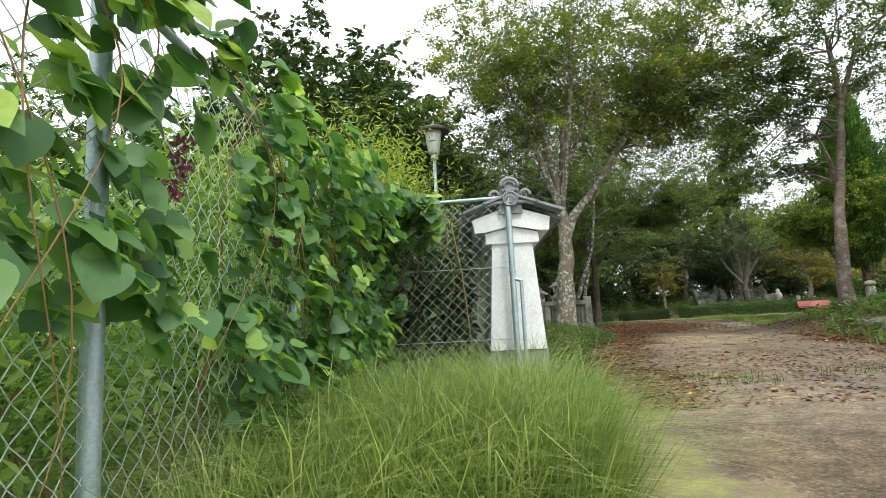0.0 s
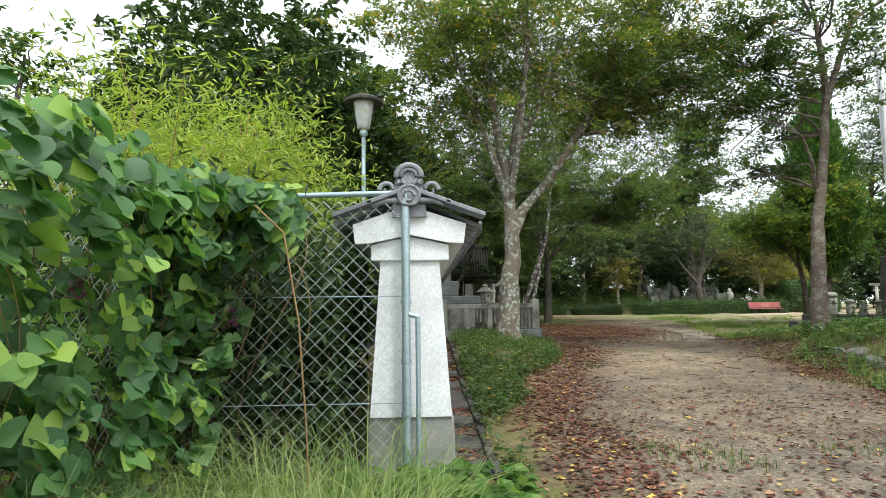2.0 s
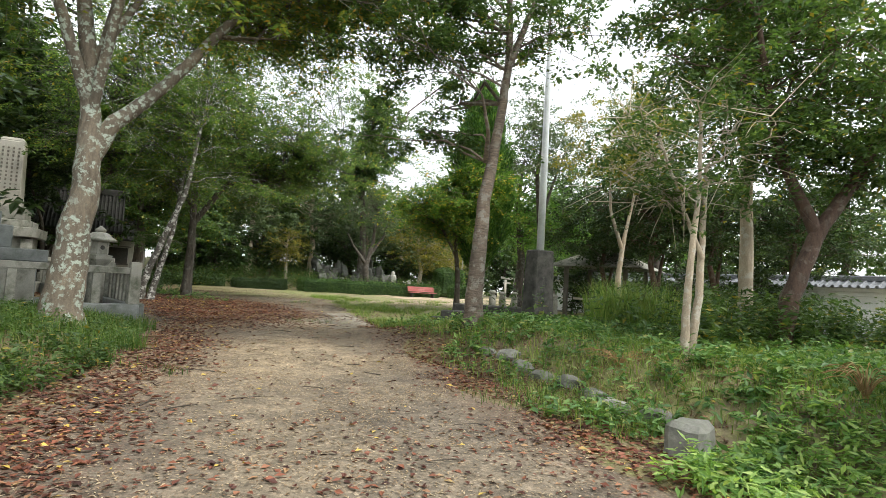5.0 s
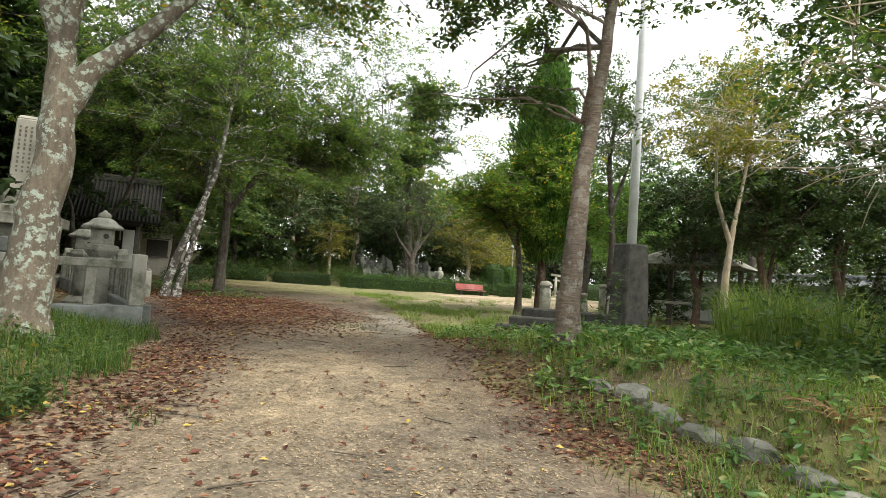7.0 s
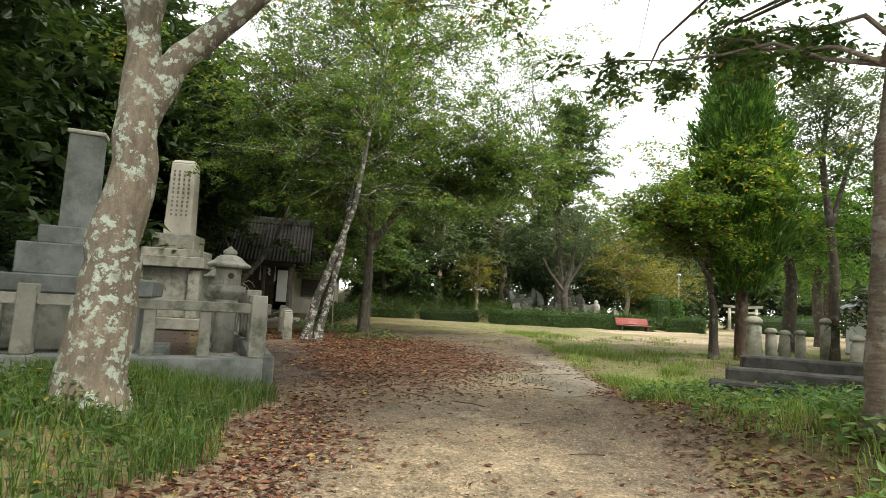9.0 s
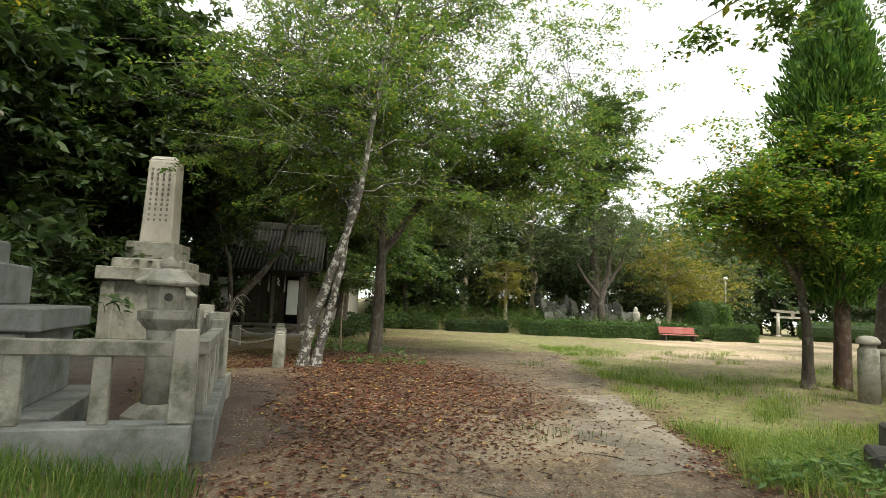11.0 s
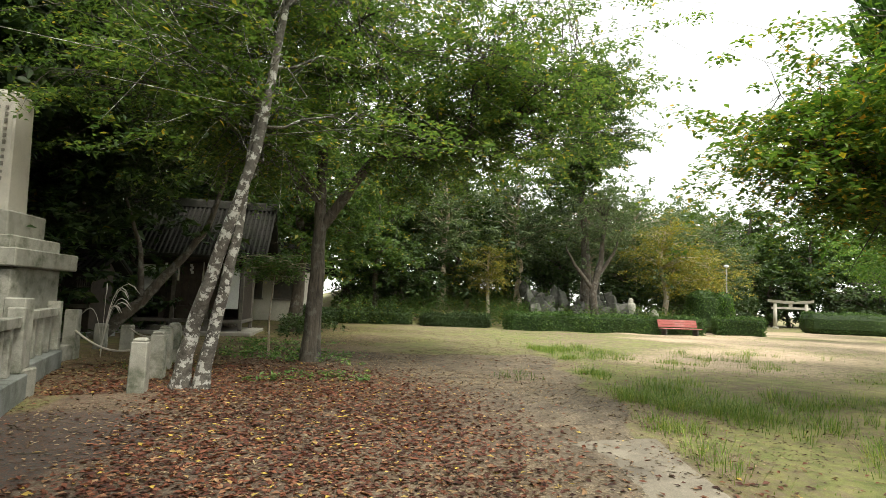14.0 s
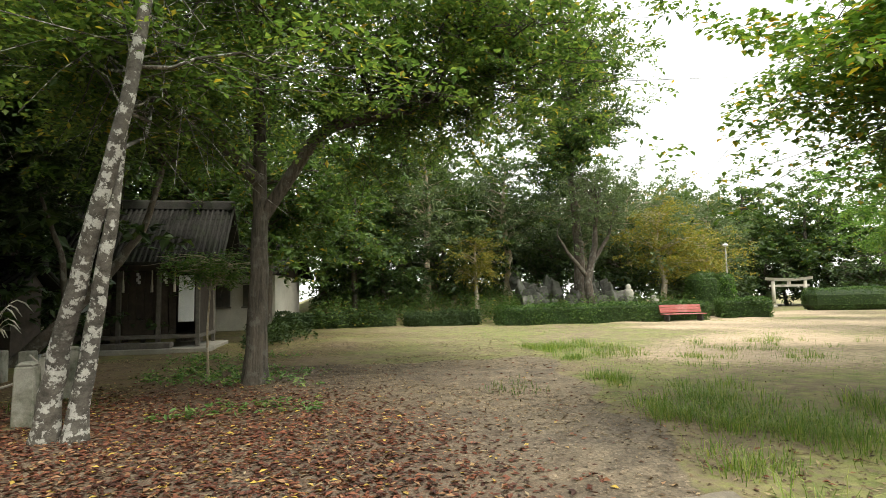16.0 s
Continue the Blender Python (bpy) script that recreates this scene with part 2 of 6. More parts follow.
lf_short = leaf_mat("lf_short", [(0.0, (0.05, 0.105, 0.02)), (0.7, (0.095, 0.165, 0.035)), (1.0, (0.2, 0.21, 0.065))], 0.35)
lf_lawn = leaf_mat("lf_lawn", [(0.0, (0.1, 0.175, 0.04)), (0.6, (0.185, 0.275, 0.062)), (1.0, (0.35, 0.36, 0.13))], 0.35)
lf_weed = leaf_mat("lf_weed", [(0.0, (0.06, 0.125, 0.04)), (0.6, (0.12, 0.22, 0.065)), (0.92, (0.21, 0.31, 0.1)), (1.0, (0.34, 0.3, 0.12))], 0.35)
lf_litter = leaf_mat("lf_litter", [(0.0, (0.038, 0.017, 0.013)), (0.4, (0.11, 0.039, 0.026)), (0.8, (0.225, 0.086, 0.05)), (0.95, (0.35, 0.22, 0.12)), (0.985, (0.5, 0.36, 0.08)), (1.0, (0.62, 0.45, 0.1))], 0.1, 0.6)
lf_straw = leaf_mat("lf_straw", [(0.0, (0.12, 0.075, 0.045)), (0.5, (0.27, 0.19, 0.12)), (1.0, (0.46, 0.37, 0.25))], 0.15, 0.8)
lf_crumb = leaf_mat("lf_crumb", [(0.0, (0.05, 0.035, 0.025)), (0.6, (0.16, 0.11, 0.07)), (1.0, (0.36, 0.28, 0.18))], 0.1, 0.8)
lf_dry = leaf_mat("lf_dry", [(0.0, (0.2, 0.13, 0.06)), (1.0, (0.36, 0.24, 0.12))], 0.25, 0.7)
flower_mat = leaf_mat("flower_mat", [(0.0, (0.09, 0.03, 0.07)), (1.0, (0.22, 0.07, 0.14))], 0.2)


# ---- mesh helpers ----
rng = np.random.default_rng(7)


def mesh_np(name, verts, faces, mat, smooth=False):
    """One mesh from arrays: faces is a list of (n, 3) or (n, 4) index arrays."""
    me = bpy.data.meshes.new(name)
    verts = np.asarray(verts, np.float32)
    faces = [np.asarray(f, np.int32) for f in faces if len(f)]
    loops = np.concatenate([f.ravel() for f in faces])
    sizes = np.concatenate([np.full(len(f), f.shape[1], np.int32) for f in faces])
    starts = np.concatenate([[0], np.cumsum(sizes)[:-1]]).astype(np.int32)
    me.vertices.add(len(verts))
    me.vertices.foreach_set("co", verts.ravel())
    me.loops.add(len(loops))
    me.loops.foreach_set("vertex_index", loops)
    me.polygons.add(len(sizes))
    me.polygons.foreach_set("loop_start", starts)
    me.polygons.foreach_set("use_smooth", np.full(len(sizes), smooth, bool))
    me.update(calc_edges=True)
    me.materials.append(mat)
    return me


def thing(name, place, label, category, group="", kind="", turn=0.0):
    ob = new(name)
    ob.empty_display_size = 0.1
    ob.matrix_world = pose(*place, 0, 0, turn)
    return tagged(ob, label, category, group, kind)


def child(name, me, parent, label="", m=None):
    ob = new(name, me)
    ob.parent = parent
    if m is not None:
        ob.matrix_basis = m
    if label:
        ob["label"] = label
    return ob


def part(name, bm, material, parent, label="", smooth=False, m=None):
    """Links a bmesh as one mesh object under a thing or a part."""
    me = bpy.data.meshes.new(name)
    for f in bm.faces:
        f.smooth = smooth
    bm.to_mesh(me)
    bm.free()
    me.materials.append(material)
    return child(name, me, parent, label, m)


def solid(name, bm, material, label="", category="", kind="", smooth=False, group=""):
    ob = part(name, bm, material, None, "", smooth)
    return tagged(ob, label, category, group, kind)


def box(size, at=(0, 0, 0), bevel=0.01, taper=None, turn=0.0, bm=None):
    """A box with its base at at; taper: the top's size as shares of the base's."""
    own = bm is None
    bm = bm or bmesh.new()
    made = bmesh.ops.create_cube(bm, size=1.0)["verts"]
    c, s = math.cos(radians(turn)), math.sin(radians(turn))
    for v in made:
        x, y, z = v.co.x * size[0], v.co.y * size[1], (v.co.z + 0.5) * size[2]
        if taper and v.co.z > 0:
            x, y = x * taper[0], y * taper[1]
        v.co = (at[0] + c * x - s * y, at[1] + s * x + c * y, at[2] + z)
    if bevel:
        es = list({e for v in made for e in v.link_edges})
        bmesh.ops.bevel(bm, geom=es, offset=bevel, segments=1, affect="EDGES")
    return bm


def lathe(profile, seg=20, at=(0, 0, 0), bm=None):
    """A turned solid from (radius, height) pairs, bottom first."""
    bm = bm or bmesh.new()
    rings = []
    for r, z in profile:
        rings.append([bm.verts.new((at[0] + r * math.cos(2 * math.pi * k / seg), at[1] + r * math.sin(2 * math.pi * k / seg), at[2] + z)) for k in range(seg)])
    for a, b in zip(rings, rings[1:]):
        for k in range(seg):
            bm.faces.new((a[k], a[(k + 1) % seg], b[(k + 1) % seg], b[k]))
    bm.faces.new(rings[0][::-1])
    bm.faces.new(rings[-1])
    return bm


def prism(poly, length, axis="y", at=(0, 0, 0), bevel=0.0):
    """A section (pairs of across, up) pushed along an axis."""
    bm = bmesh.new()
    def put(u, w, d):
        return (at[0] + u, at[1] + d, at[2] + w) if axis == "y" else (at[0] + d, at[1] + u, at[2] + w)
    a = [bm.verts.new(put(u, w, 0)) for u, w in poly]
    b = [bm.verts.new(put(u, w, length)) for u, w in poly]
    n = len(poly)
    bm.faces.new(a)
    bm.faces.new(b[::-1])
    for k in range(n):
        bm.faces.new((a[k], b[k], b[(k + 1) % n], a[(k + 1) % n]))
    bmesh.ops.recalc_face_normals(bm, faces=bm.faces)
    if bevel:
        bmesh.ops.bevel(bm, geom=list(bm.edges), offset=bevel, segments=1, affect="EDGES")
    return bm


def tubes(lines, seg=7):
    """Vertices and quads of round tubes: each line is (points, radii)."""
    V, Q, n0 = [], [], 0
    ang = np.linspace(0, 2 * np.pi, seg, endpoint=False)
    ca, sa = np.cos(ang), np.sin(ang)
    for pts, rad in lines:
        p = np.asarray(pts, float)
        d = np.gradient(p, axis=0)
        d /= np.linalg.norm(d, axis=1)[:, None] + 1e-9
        ref = np.where(np.abs(d[:, 2:3]) > 0.9, [[1.0, 0, 0]], [[0, 0, 1.0]])
        if len(p) > 2:
            ref[:] = ref[len(p) // 2]
        u = np.cross(d, ref)
        u /= np.linalg.norm(u, axis=1)[:, None] + 1e-9
        w = np.cross(d, u)
        r = np.asarray(rad, float)[:, None, None]
        ring = p[:, None, :] + r * (u[:, None, :] * ca[None, :, None] + w[:, None, :] * sa[None, :, None])
        V.append(ring.reshape(-1, 3))
        m = len(p)
        i = np.arange(m - 1)[:, None] * seg + np.arange(seg)[None, :]
        j = np.arange(m - 1)[:, None] * seg + (np.arange(seg) + 1)[None, :] % seg
        Q.append(np.stack([i, j, j + seg, i + seg], -1).reshape(-1, 4) + n0)
        n0 += m * seg
    return np.concatenate(V), np.concatenate(Q)


def tube_part(name, lines, mat, parent, seg=7, label=""):
    v, q = tubes(lines, seg)
    return child(name, mesh_np(name, v, [q], mat, True), parent, label)


def leaf_arrays(pos, axis, normal, length, width, fold=0.15):
    """Rhombic leaves, folded at the midrib: four points and two triangles each."""
    n = len(pos)
    axis = axis / (np.linalg.norm(axis, axis=1)[:, None] + 1e-9)
    side = np.cross(axis, normal)
    side /= np.linalg.norm(side, axis=1)[:, None] + 1e-9
    up = np.cross(side, axis)
    L, W = np.asarray(length)[:, None], np.asarray(width)[:, None]
    v = np.stack([pos, pos + axis * L * 0.45 + side * W * 0.5 + up * W * fold, pos + axis * L, pos + axis * L * 0.45 - side * W * 0.5 + up * W * fold], 1)
    i = np.arange(n)[:, None] * 4
    return v.reshape(-1, 3), np.concatenate([i + [[0, 2, 1]], i + [[0, 3, 2]]])


def leaves_at(pos, size, slim=0.5, droop=0.35, flat=0.5, r=None):
    """Leaves of one kind at places, turned by chance; flat: how level they lie."""
    r = r or rng
    n = len(pos)
    ax = r.normal(size=(n, 3))
    ax[:, 2] = ax[:, 2] * (1 - flat) - droop
    nm = r.normal(size=(n, 3)) * (1 - flat) + [0, 0, 1.0]
    ln = size * r.uniform(0.7, 1.3, n)
    return leaf_arrays(pos, ax, nm, ln, ln * slim)


def smooth_step(a, b, x):
    t = np.clip((np.asarray(x, float) - a) / (b - a), 0, 1)
    return t * t * (3 - 2 * t)


def wave(x, y, s, k=0.0):
    """Cheap smooth unevenness between -1 and 1."""
    return (np.sin(x * s + 1.3 * np.sin(y * s * 0.7 + k)) + np.sin(y * s * 1.13 + 1.7 * np.sin(x * s * 0.6 + 2 * k) + k)) * 0.5


# ---- ground: one sheet, climbing from the gate to the level square ----
GY = [-30, -4, 0.6, 3, 5, 8.7, 12, 16, 20.5, 25, 29, 44, 60, 400]
GZ = [0.05, 0.05, 0.12, 0.55, 0.68, 0.86, 0.98, 1.08, 1.18, 1.3, 1.38, 1.41, 1.42, 1.42]
ROAD_Y = [-10, 2, 6.0, 7.6, 9.7, 12, 14.8, 17, 19, 22, 26, 32]
ROAD_L = [1.6, 1.6, 1.9, 2.0, 2.4, 3.0, 4.0, 4.6, 4.7, 4.6, 4.6, 6.0]
ROAD_R = [7.0, 7.0, 7.0, 7.0, 7.0, 7.5, 8.3, 8.8, 9.5, 10.3, 11.4, 13.0]


def height(x, y):
    x, y = np.asarray(x, float), np.asarray(y, float)
    z = np.interp(y, GY, GZ)
    z = z + 0.6 * smooth_step(7.9, 9.2, x) * smooth_step(6.0, 9.0, y) * (1 - smooth_step(13.0, 19.5, y)) * (1 - 0.4 * smooth_step(14, 24, x))
    z = z + 0.14 * smooth_step(12, 15, x) * smooth_step(14, 19, y) * (1 - smooth_step(24, 30, y))
    z = z + 0.3 * (1 - smooth_step(2.6, 4.2, x)) * smooth_step(11.0, 15.0, y) * (1 - smooth_step(17.5, 19.0, y)) * smooth_step(0.5, 1.8, x)
    z = z + 2.6 * smooth_step(46, 58, y) * (1 - smooth_step(17, 30, x)) * smooth_step(4, 12, x)
    z = z - 0.2 * smooth_step(33, 37, y) * (1 - smooth_step(5.5, 8.5, x)) * (1 - smooth_step(45, 48, y))
    off = np.maximum(np.interp(y, ROAD_Y, ROAD_L) - x, x - np.interp(y, ROAD_Y, ROAD_R))
    z = z + 0.03 * wave(x, y, 1.7) * smooth_step(0.1, 0.8, off) + 0.008 * wave(x, y, 3.1, 1.0)
    return z


def level(x, y):
    return float(height(x, y))


def spread(lo, hi, step, far):
    core = np.arange(lo, hi + 1e-6, step)
    out = step * np.cumsum(1.35 ** np.arange(1, 24))
    out = out[out < far]
    return np.concatenate([(lo - out)[::-1], core, hi + out])


gx, gy = spread(-8, 32, 0.2, 400), spread(-4, 56, 0.2, 400)
X, Y = np.meshgrid(gx, gy)
nx, ny = len(gx), len(gy)
idx = np.arange(nx * ny).reshape(ny, nx)
quads = np.stack([idx[:-1, :-1], idx[:-1, 1:], idx[1:, 1:], idx[1:, :-1]], -1).reshape(-1, 4)
road_l, road_r = np.interp(Y, ROAD_Y, ROAD_L), np.interp(Y, ROAD_Y, ROAD_R)
edge = 0.22 * wave(X, Y, 2.3) + 0.12 * wave(X, Y, 5.1, 2.0)
on_road = smooth_step(-0.15, 0.25, X - road_l + edge) * smooth_step(-0.15, 0.25, road_r - X + edge) * (1 - smooth_step(30.5, 32.0, Y + 2.5 * edge))
on_road = np.maximum(on_road, smooth_step(3.5, 3.8, X) * (1 - smooth_step(6.0, 7.0, X)) * smooth_step(15.5, 17, Y) * (1 - smooth_step(25.5, 27.5, Y + edge)))
square = smooth_step(24, 31, Y + 0.5 * edge) * smooth_step(7, 12, X) * (1 - smooth_step(52, 60, Y))
bare = np.clip(square * (0.6 + 0.5 * wave(X, Y, 0.23, 0.6) + 0.25 * wave(X, Y, 0.9)) * smooth_step(10, 18, X - 0.35 * (Y - 28)), 0, 0.9)
litter = np.clip(smooth_step(1.8, 2.6, X) * (1 - smooth_step(-0.4, 1.2, X - road_l - 0.4)) * 0.8 + smooth_step(-1.0, 0.2, X - road_r) * (1 - smooth_step(0.2, 1.2, X - road_r)) * (1 - smooth_step(20, 23, Y)) * 0.9
                 + (1 - smooth_step(2.4, 4.4, np.hypot((X - 5.4) * 0.9, (Y - 23.8) * 0.72))) + 0.15, 0, 1) * smooth_step(5, 8, Y) * (1 - smooth_step(30, 36, Y))


strip = smooth_step(-0.02, 0.02, X - road_r + 0.55) * smooth_step(-0.02, 0.02, road_r + 0.05 - X) * smooth_step(18.5, 18.6, Y) * (1 - smooth_step(22.3, 22.5, Y)) * 0.5
paved = smooth_step(-0.05, 0.05, X - 7.2 + 0.5 * wave(X, Y, 2.0)) * smooth_step(-0.02, 0.03, road_r + 0.05 - X) * smooth_step(-0.03, 0.03, Y - 18.9 - 0.3 * wave(X, Y, 1.5)) * smooth_step(-0.03, 0.03, 21.05 - Y) * 0.5


# Tarmac strip beside the stone fence.
tarmac_shade = smooth_step(-0.15, 0.1, X - 3.4) * (1 - smooth_step(-0.25, 0.25, X - 4.75 + 0.35 * wave(X, Y, 1.9) - 0.08 * (Y - 19))) * smooth_step(17.6, 18.6, Y) * (1 - smooth_step(23.5, 25.0, Y + edge))
# Not tarmac here: dark soil of the monument plot, grove shade painted in.
tarmac_shade = np.maximum(tarmac_shade, smooth_step(-6.0, -5.0, X) * (1 - smooth_step(3.3, 3.6, X + 0.18 * (Y - 18.5))) * smooth_step(18.3, 18.8, Y) * (1 - smooth_step(33.0, 35.0, Y + edge)))
# Damp track at the gate; in the grove, tree shade painted into the ground.
damp_shade = np.maximum((1 - smooth_step(4.2, 8.0, Y + 0.6 * wave(X, Y, 0.9))) * on_road, 0.85 * smooth_step(24.5, 29.0, Y + 2 * edge) * (1 - smooth_step(6.5, 12.5, X - 0.1 * (Y - 30) + 3 * edge)) * (1 - smooth_step(50, 56, Y)))
# Darker soil along the foot of the wall.
damp_shade = np.maximum(damp_shade, 0.95 * (1 - smooth_step(2.0, 3.0, X)) * smooth_step(5.5, 7.0, Y) * (1 - smooth_step(17.5, 18.5, Y)))
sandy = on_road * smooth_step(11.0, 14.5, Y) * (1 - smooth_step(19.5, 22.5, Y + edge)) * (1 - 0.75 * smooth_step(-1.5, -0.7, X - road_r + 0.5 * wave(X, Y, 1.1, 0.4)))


def ground_mat():
    m, nt, bs, out = mat_new("ground_mat")
    geo = nt.nodes.new("ShaderNodeNewGeometry")
    P = geo.outputs["Position"]
    at = nt.nodes.new("ShaderNodeAttribute")
    at.attribute_name = "cover"
    sep = nt.nodes.new("ShaderNodeSeparateColor")
    nt.links.new(at.outputs["Color"], sep.inputs[0])
    big, mid, fine, grit = noise_node(nt, 0.5, 5, 0.6, P), noise_node(nt, 3.0, 6, 0.7, P), noise_node(nt, 28, 4, 0.75, P), noise_node(nt, 110, 2, 0.7, P)
    earth = ramp_node(nt, [(0.3, (0.17, 0.132, 0.088)), (0.7, (0.32, 0.255, 0.17))], mid.outputs[0]).outputs[0]
    turf = ramp_node(nt, [(0.3, (0.13, 0.17, 0.05)), (0.65, (0.29, 0.28, 0.115))], mid.outputs[0]).outputs[0]
    patch = noise_node(nt, 7.0, 5, 0.75, P)
    tmask = ramp_node(nt, [(0.44, (0, 0, 0)), (0.56, (1, 1, 1))], mix_node(nt, "MIX", 0.55, big.outputs[0], patch.outputs[0])).outputs[0]
    soil = mix_node(nt, "MIX", tmask, earth, turf)
    gravel = ramp_node(nt, [(0.3, (0.13, 0.112, 0.088)), (0.5, (0.225, 0.192, 0.148)), (0.75, (0.36, 0.3, 0.225))], mid.outputs[0]).outputs[0]
    gravel = mix_node(nt, "MULTIPLY", 0.7, gravel, ramp_node(nt, [(0.38, (0.62, 0.62, 0.64)), (0.62, (1.15, 1.1, 1.0))], big.outputs[0]).outputs[0])
    chips = nt.nodes.new("ShaderNodeTexVoronoi")
    chips.inputs["Scale"].default_value = 42
    nt.links.new(P, chips.inputs["Vector"])
    cs = ramp_node(nt, [(0.0, (0.45, 0.44, 0.43)), (0.6, (0.95, 0.95, 0.95)), (0.85, (1.25, 1.2, 1.15)), (1.0, (2.1, 2.0, 1.9))], chips.outputs["Color"]).outputs[0]
    gravel = mix_node(nt, "MULTIPLY", 0.85, gravel, cs)
    flecks = nt.nodes.new("ShaderNodeTexVoronoi")
    flecks.inputs["Scale"].default_value = 19
    nt.links.new(P, flecks.inputs["Vector"])
    fm = ramp_node(nt, [(0.1, (0.75, 0.75, 0.75)), (0.22, (0, 0, 0))], flecks.outputs["Distance"]).outputs[0]
    fc = ramp_node(nt, [(0.35, (0.07, 0.06, 0.05)), (0.5, (0.19, 0.165, 0.135)), (0.65, (0.42, 0.37, 0.3))], flecks.outputs["Color"]).outputs[0]
    gravel = mix_node(nt, "MIX", fm, gravel, fc)
    sand = ramp_node(nt, [(0.3, (0.41, 0.315, 0.215)), (0.7, (0.58, 0.455, 0.33))], mid.outputs[0]).outputs[0]
    duff = ramp_node(nt, [(0.3, (0.06, 0.034, 0.024)), (0.7, (0.17, 0.09, 0.06))], fine.outputs[0]).outputs[0]
    def ragged(sock, lo, hi):
        return ramp_node(nt, [(lo, (0, 0, 0)), (hi, (1, 1, 1))], mix_node(nt, "MIX", 0.42, sock, patch.outputs[0])).outputs[0]
    col = mix_node(nt, "MIX", ragged(sep.outputs[0], 0.4, 0.56), soil, gravel)
    col = mix_node(nt, "MIX", ragged(sep.outputs[1], 0.42, 0.6), col, sand)
    col = mix_node(nt, "MULTIPLY", 0.6, col, ramp_node(nt, [(0.32, (0.6, 0.62, 0.6)), (0.6, (1.1, 1.08, 1.05))], patch.outputs[0]).outputs[0])
    pave = ramp_node(nt, [(0.3, (0.3, 0.265, 0.205)), (0.7, (0.42, 0.37, 0.29))], mid.outputs[0]).outputs[0]
    col = mix_node(nt, "MIX", at.outputs["Alpha"], col, pave)
    at2 = nt.nodes.new("ShaderNodeAttribute")
    at2.attribute_name = "surface"
    sep2 = nt.nodes.new("ShaderNodeSeparateColor")
    nt.links.new(at2.outputs["Color"], sep2.inputs[0])
    tar = ramp_node(nt, [(0.3, (0.05, 0.048, 0.044)), (0.7, (0.11, 0.105, 0.095))], mid.outputs[0]).outputs[0]
    col = mix_node(nt, "MIX", ragged(sep2.outputs[0], 0.4, 0.56), col, tar)
    # Darkens the damp track, the wall strip and the grove's painted shade.
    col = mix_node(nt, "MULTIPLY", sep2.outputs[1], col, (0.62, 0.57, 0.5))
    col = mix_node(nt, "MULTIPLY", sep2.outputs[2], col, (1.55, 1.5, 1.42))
    dm = nt.nodes.new("ShaderNodeMath")
    dm.operation = "MULTIPLY"
    nt.links.new(sep.outputs[2], dm.inputs[0])
    nt.links.new(ramp_node(nt, [(0.4, (0, 0, 0)), (0.62, (0.9, 0.9, 0.9))], fine.outputs[0]).outputs[0], dm.inputs[1])
    col = mix_node(nt, "MIX", dm.outputs[0], col, duff)
    col = mix_node(nt, "MULTIPLY", 0.7, col, ramp_node(nt, [(0.3, (0.65, 0.65, 0.65)), (0.7, (1.2, 1.2, 1.2))], grit.outputs[0]).outputs[0])
    nt.links.new(col, bs.inputs["Base Color"])
    bs.inputs["Roughness"].default_value = 0.95
    bs.inputs["Specular IOR Level"].default_value = 0.2
    bp = nt.nodes.new("ShaderNodeBump")
    bp.inputs["Strength"].default_value, bp.inputs["Distance"].default_value = 0.7, 0.02
    nt.links.new(fine.outputs[0], bp.inputs["Height"])
    nt.links.new(bp.outputs[0], bs.inputs["Normal"])
    return m


gm = mesh_np("ground", np.stack([X, Y, height(X, Y)], -1).reshape(-1, 3), [quads], ground_mat(), True)
cover = gm.color_attributes.new("cover", "FLOAT_COLOR", "POINT")
cover.data.foreach_set("color", np.stack([on_road, bare, litter, np.maximum(paved, strip)], -1).astype(np.float32).ravel())
surface = gm.color_attributes.new("surface", "FLOAT_COLOR", "POINT")
surface.data.foreach_set("color", np.stack([tarmac_shade, damp_shade, sandy, 0 * X], -1).astype(np.float32).ravel())
ground = tagged(new("ground", gm), "earth, gravel track and thin grass of a shrine park", "ground", kind="structure")


# ---- worn concrete plates at the edge of the track ----
def worn_plate(y0, y1, reach, label):
    """A plate whose outer edge follows the track and whose inner edge sinks under the gravel."""
    ny, nx = 24, 26
    yy = np.linspace(y0, y1, ny)[:, None] + np.zeros((1, nx))
    yy[0] += 0.03 * wave(np.linspace(0, 9, nx), 0.0, 3.0)
    yy[-1] += 0.03 * wave(np.linspace(0, 9, nx), 4.0, 3.0)
    wide = reach + 0.7 * wave(yy, 0.0, 2.2, 0.6) + 0.35 * wave(yy, 3.0, 6.1)
    xx = np.interp(yy, ROAD_Y, ROAD_R) + 0.03 - wide * np.linspace(1, 0, nx)[None, :]
    top = height(xx, yy) + 0.007 - 0.04 * np.linspace(1, 0, nx)[None, :] ** 2.5
    up = np.stack([xx, yy, top], -1).reshape(-1, 3)
    i = np.arange(nx * ny).reshape(ny, nx)
    q = np.stack([i[:-1, :-1], i[:-1, 1:], i[1:, 1:], i[1:, :-1]], -1).reshape(-1, 4)
    rim = np.concatenate([i[0], i[1:, -1], i[-1, -2::-1], i[-2:0:-1, 0]])
    low = up[rim] - [0, 0, 0.09]
    n = len(rim)
    a, b = np.arange(n), (np.arange(n) + 1) % n
    side = np.stack([rim[a], nx * ny + a, nx * ny + b, rim[b]], 1)
    ob = new("concrete_plate", mesh_np("concrete_plate", np.concatenate([up, low]), [q, side], plate_mat))
    tagged(ob, label, "paving", "concrete plates of the track")


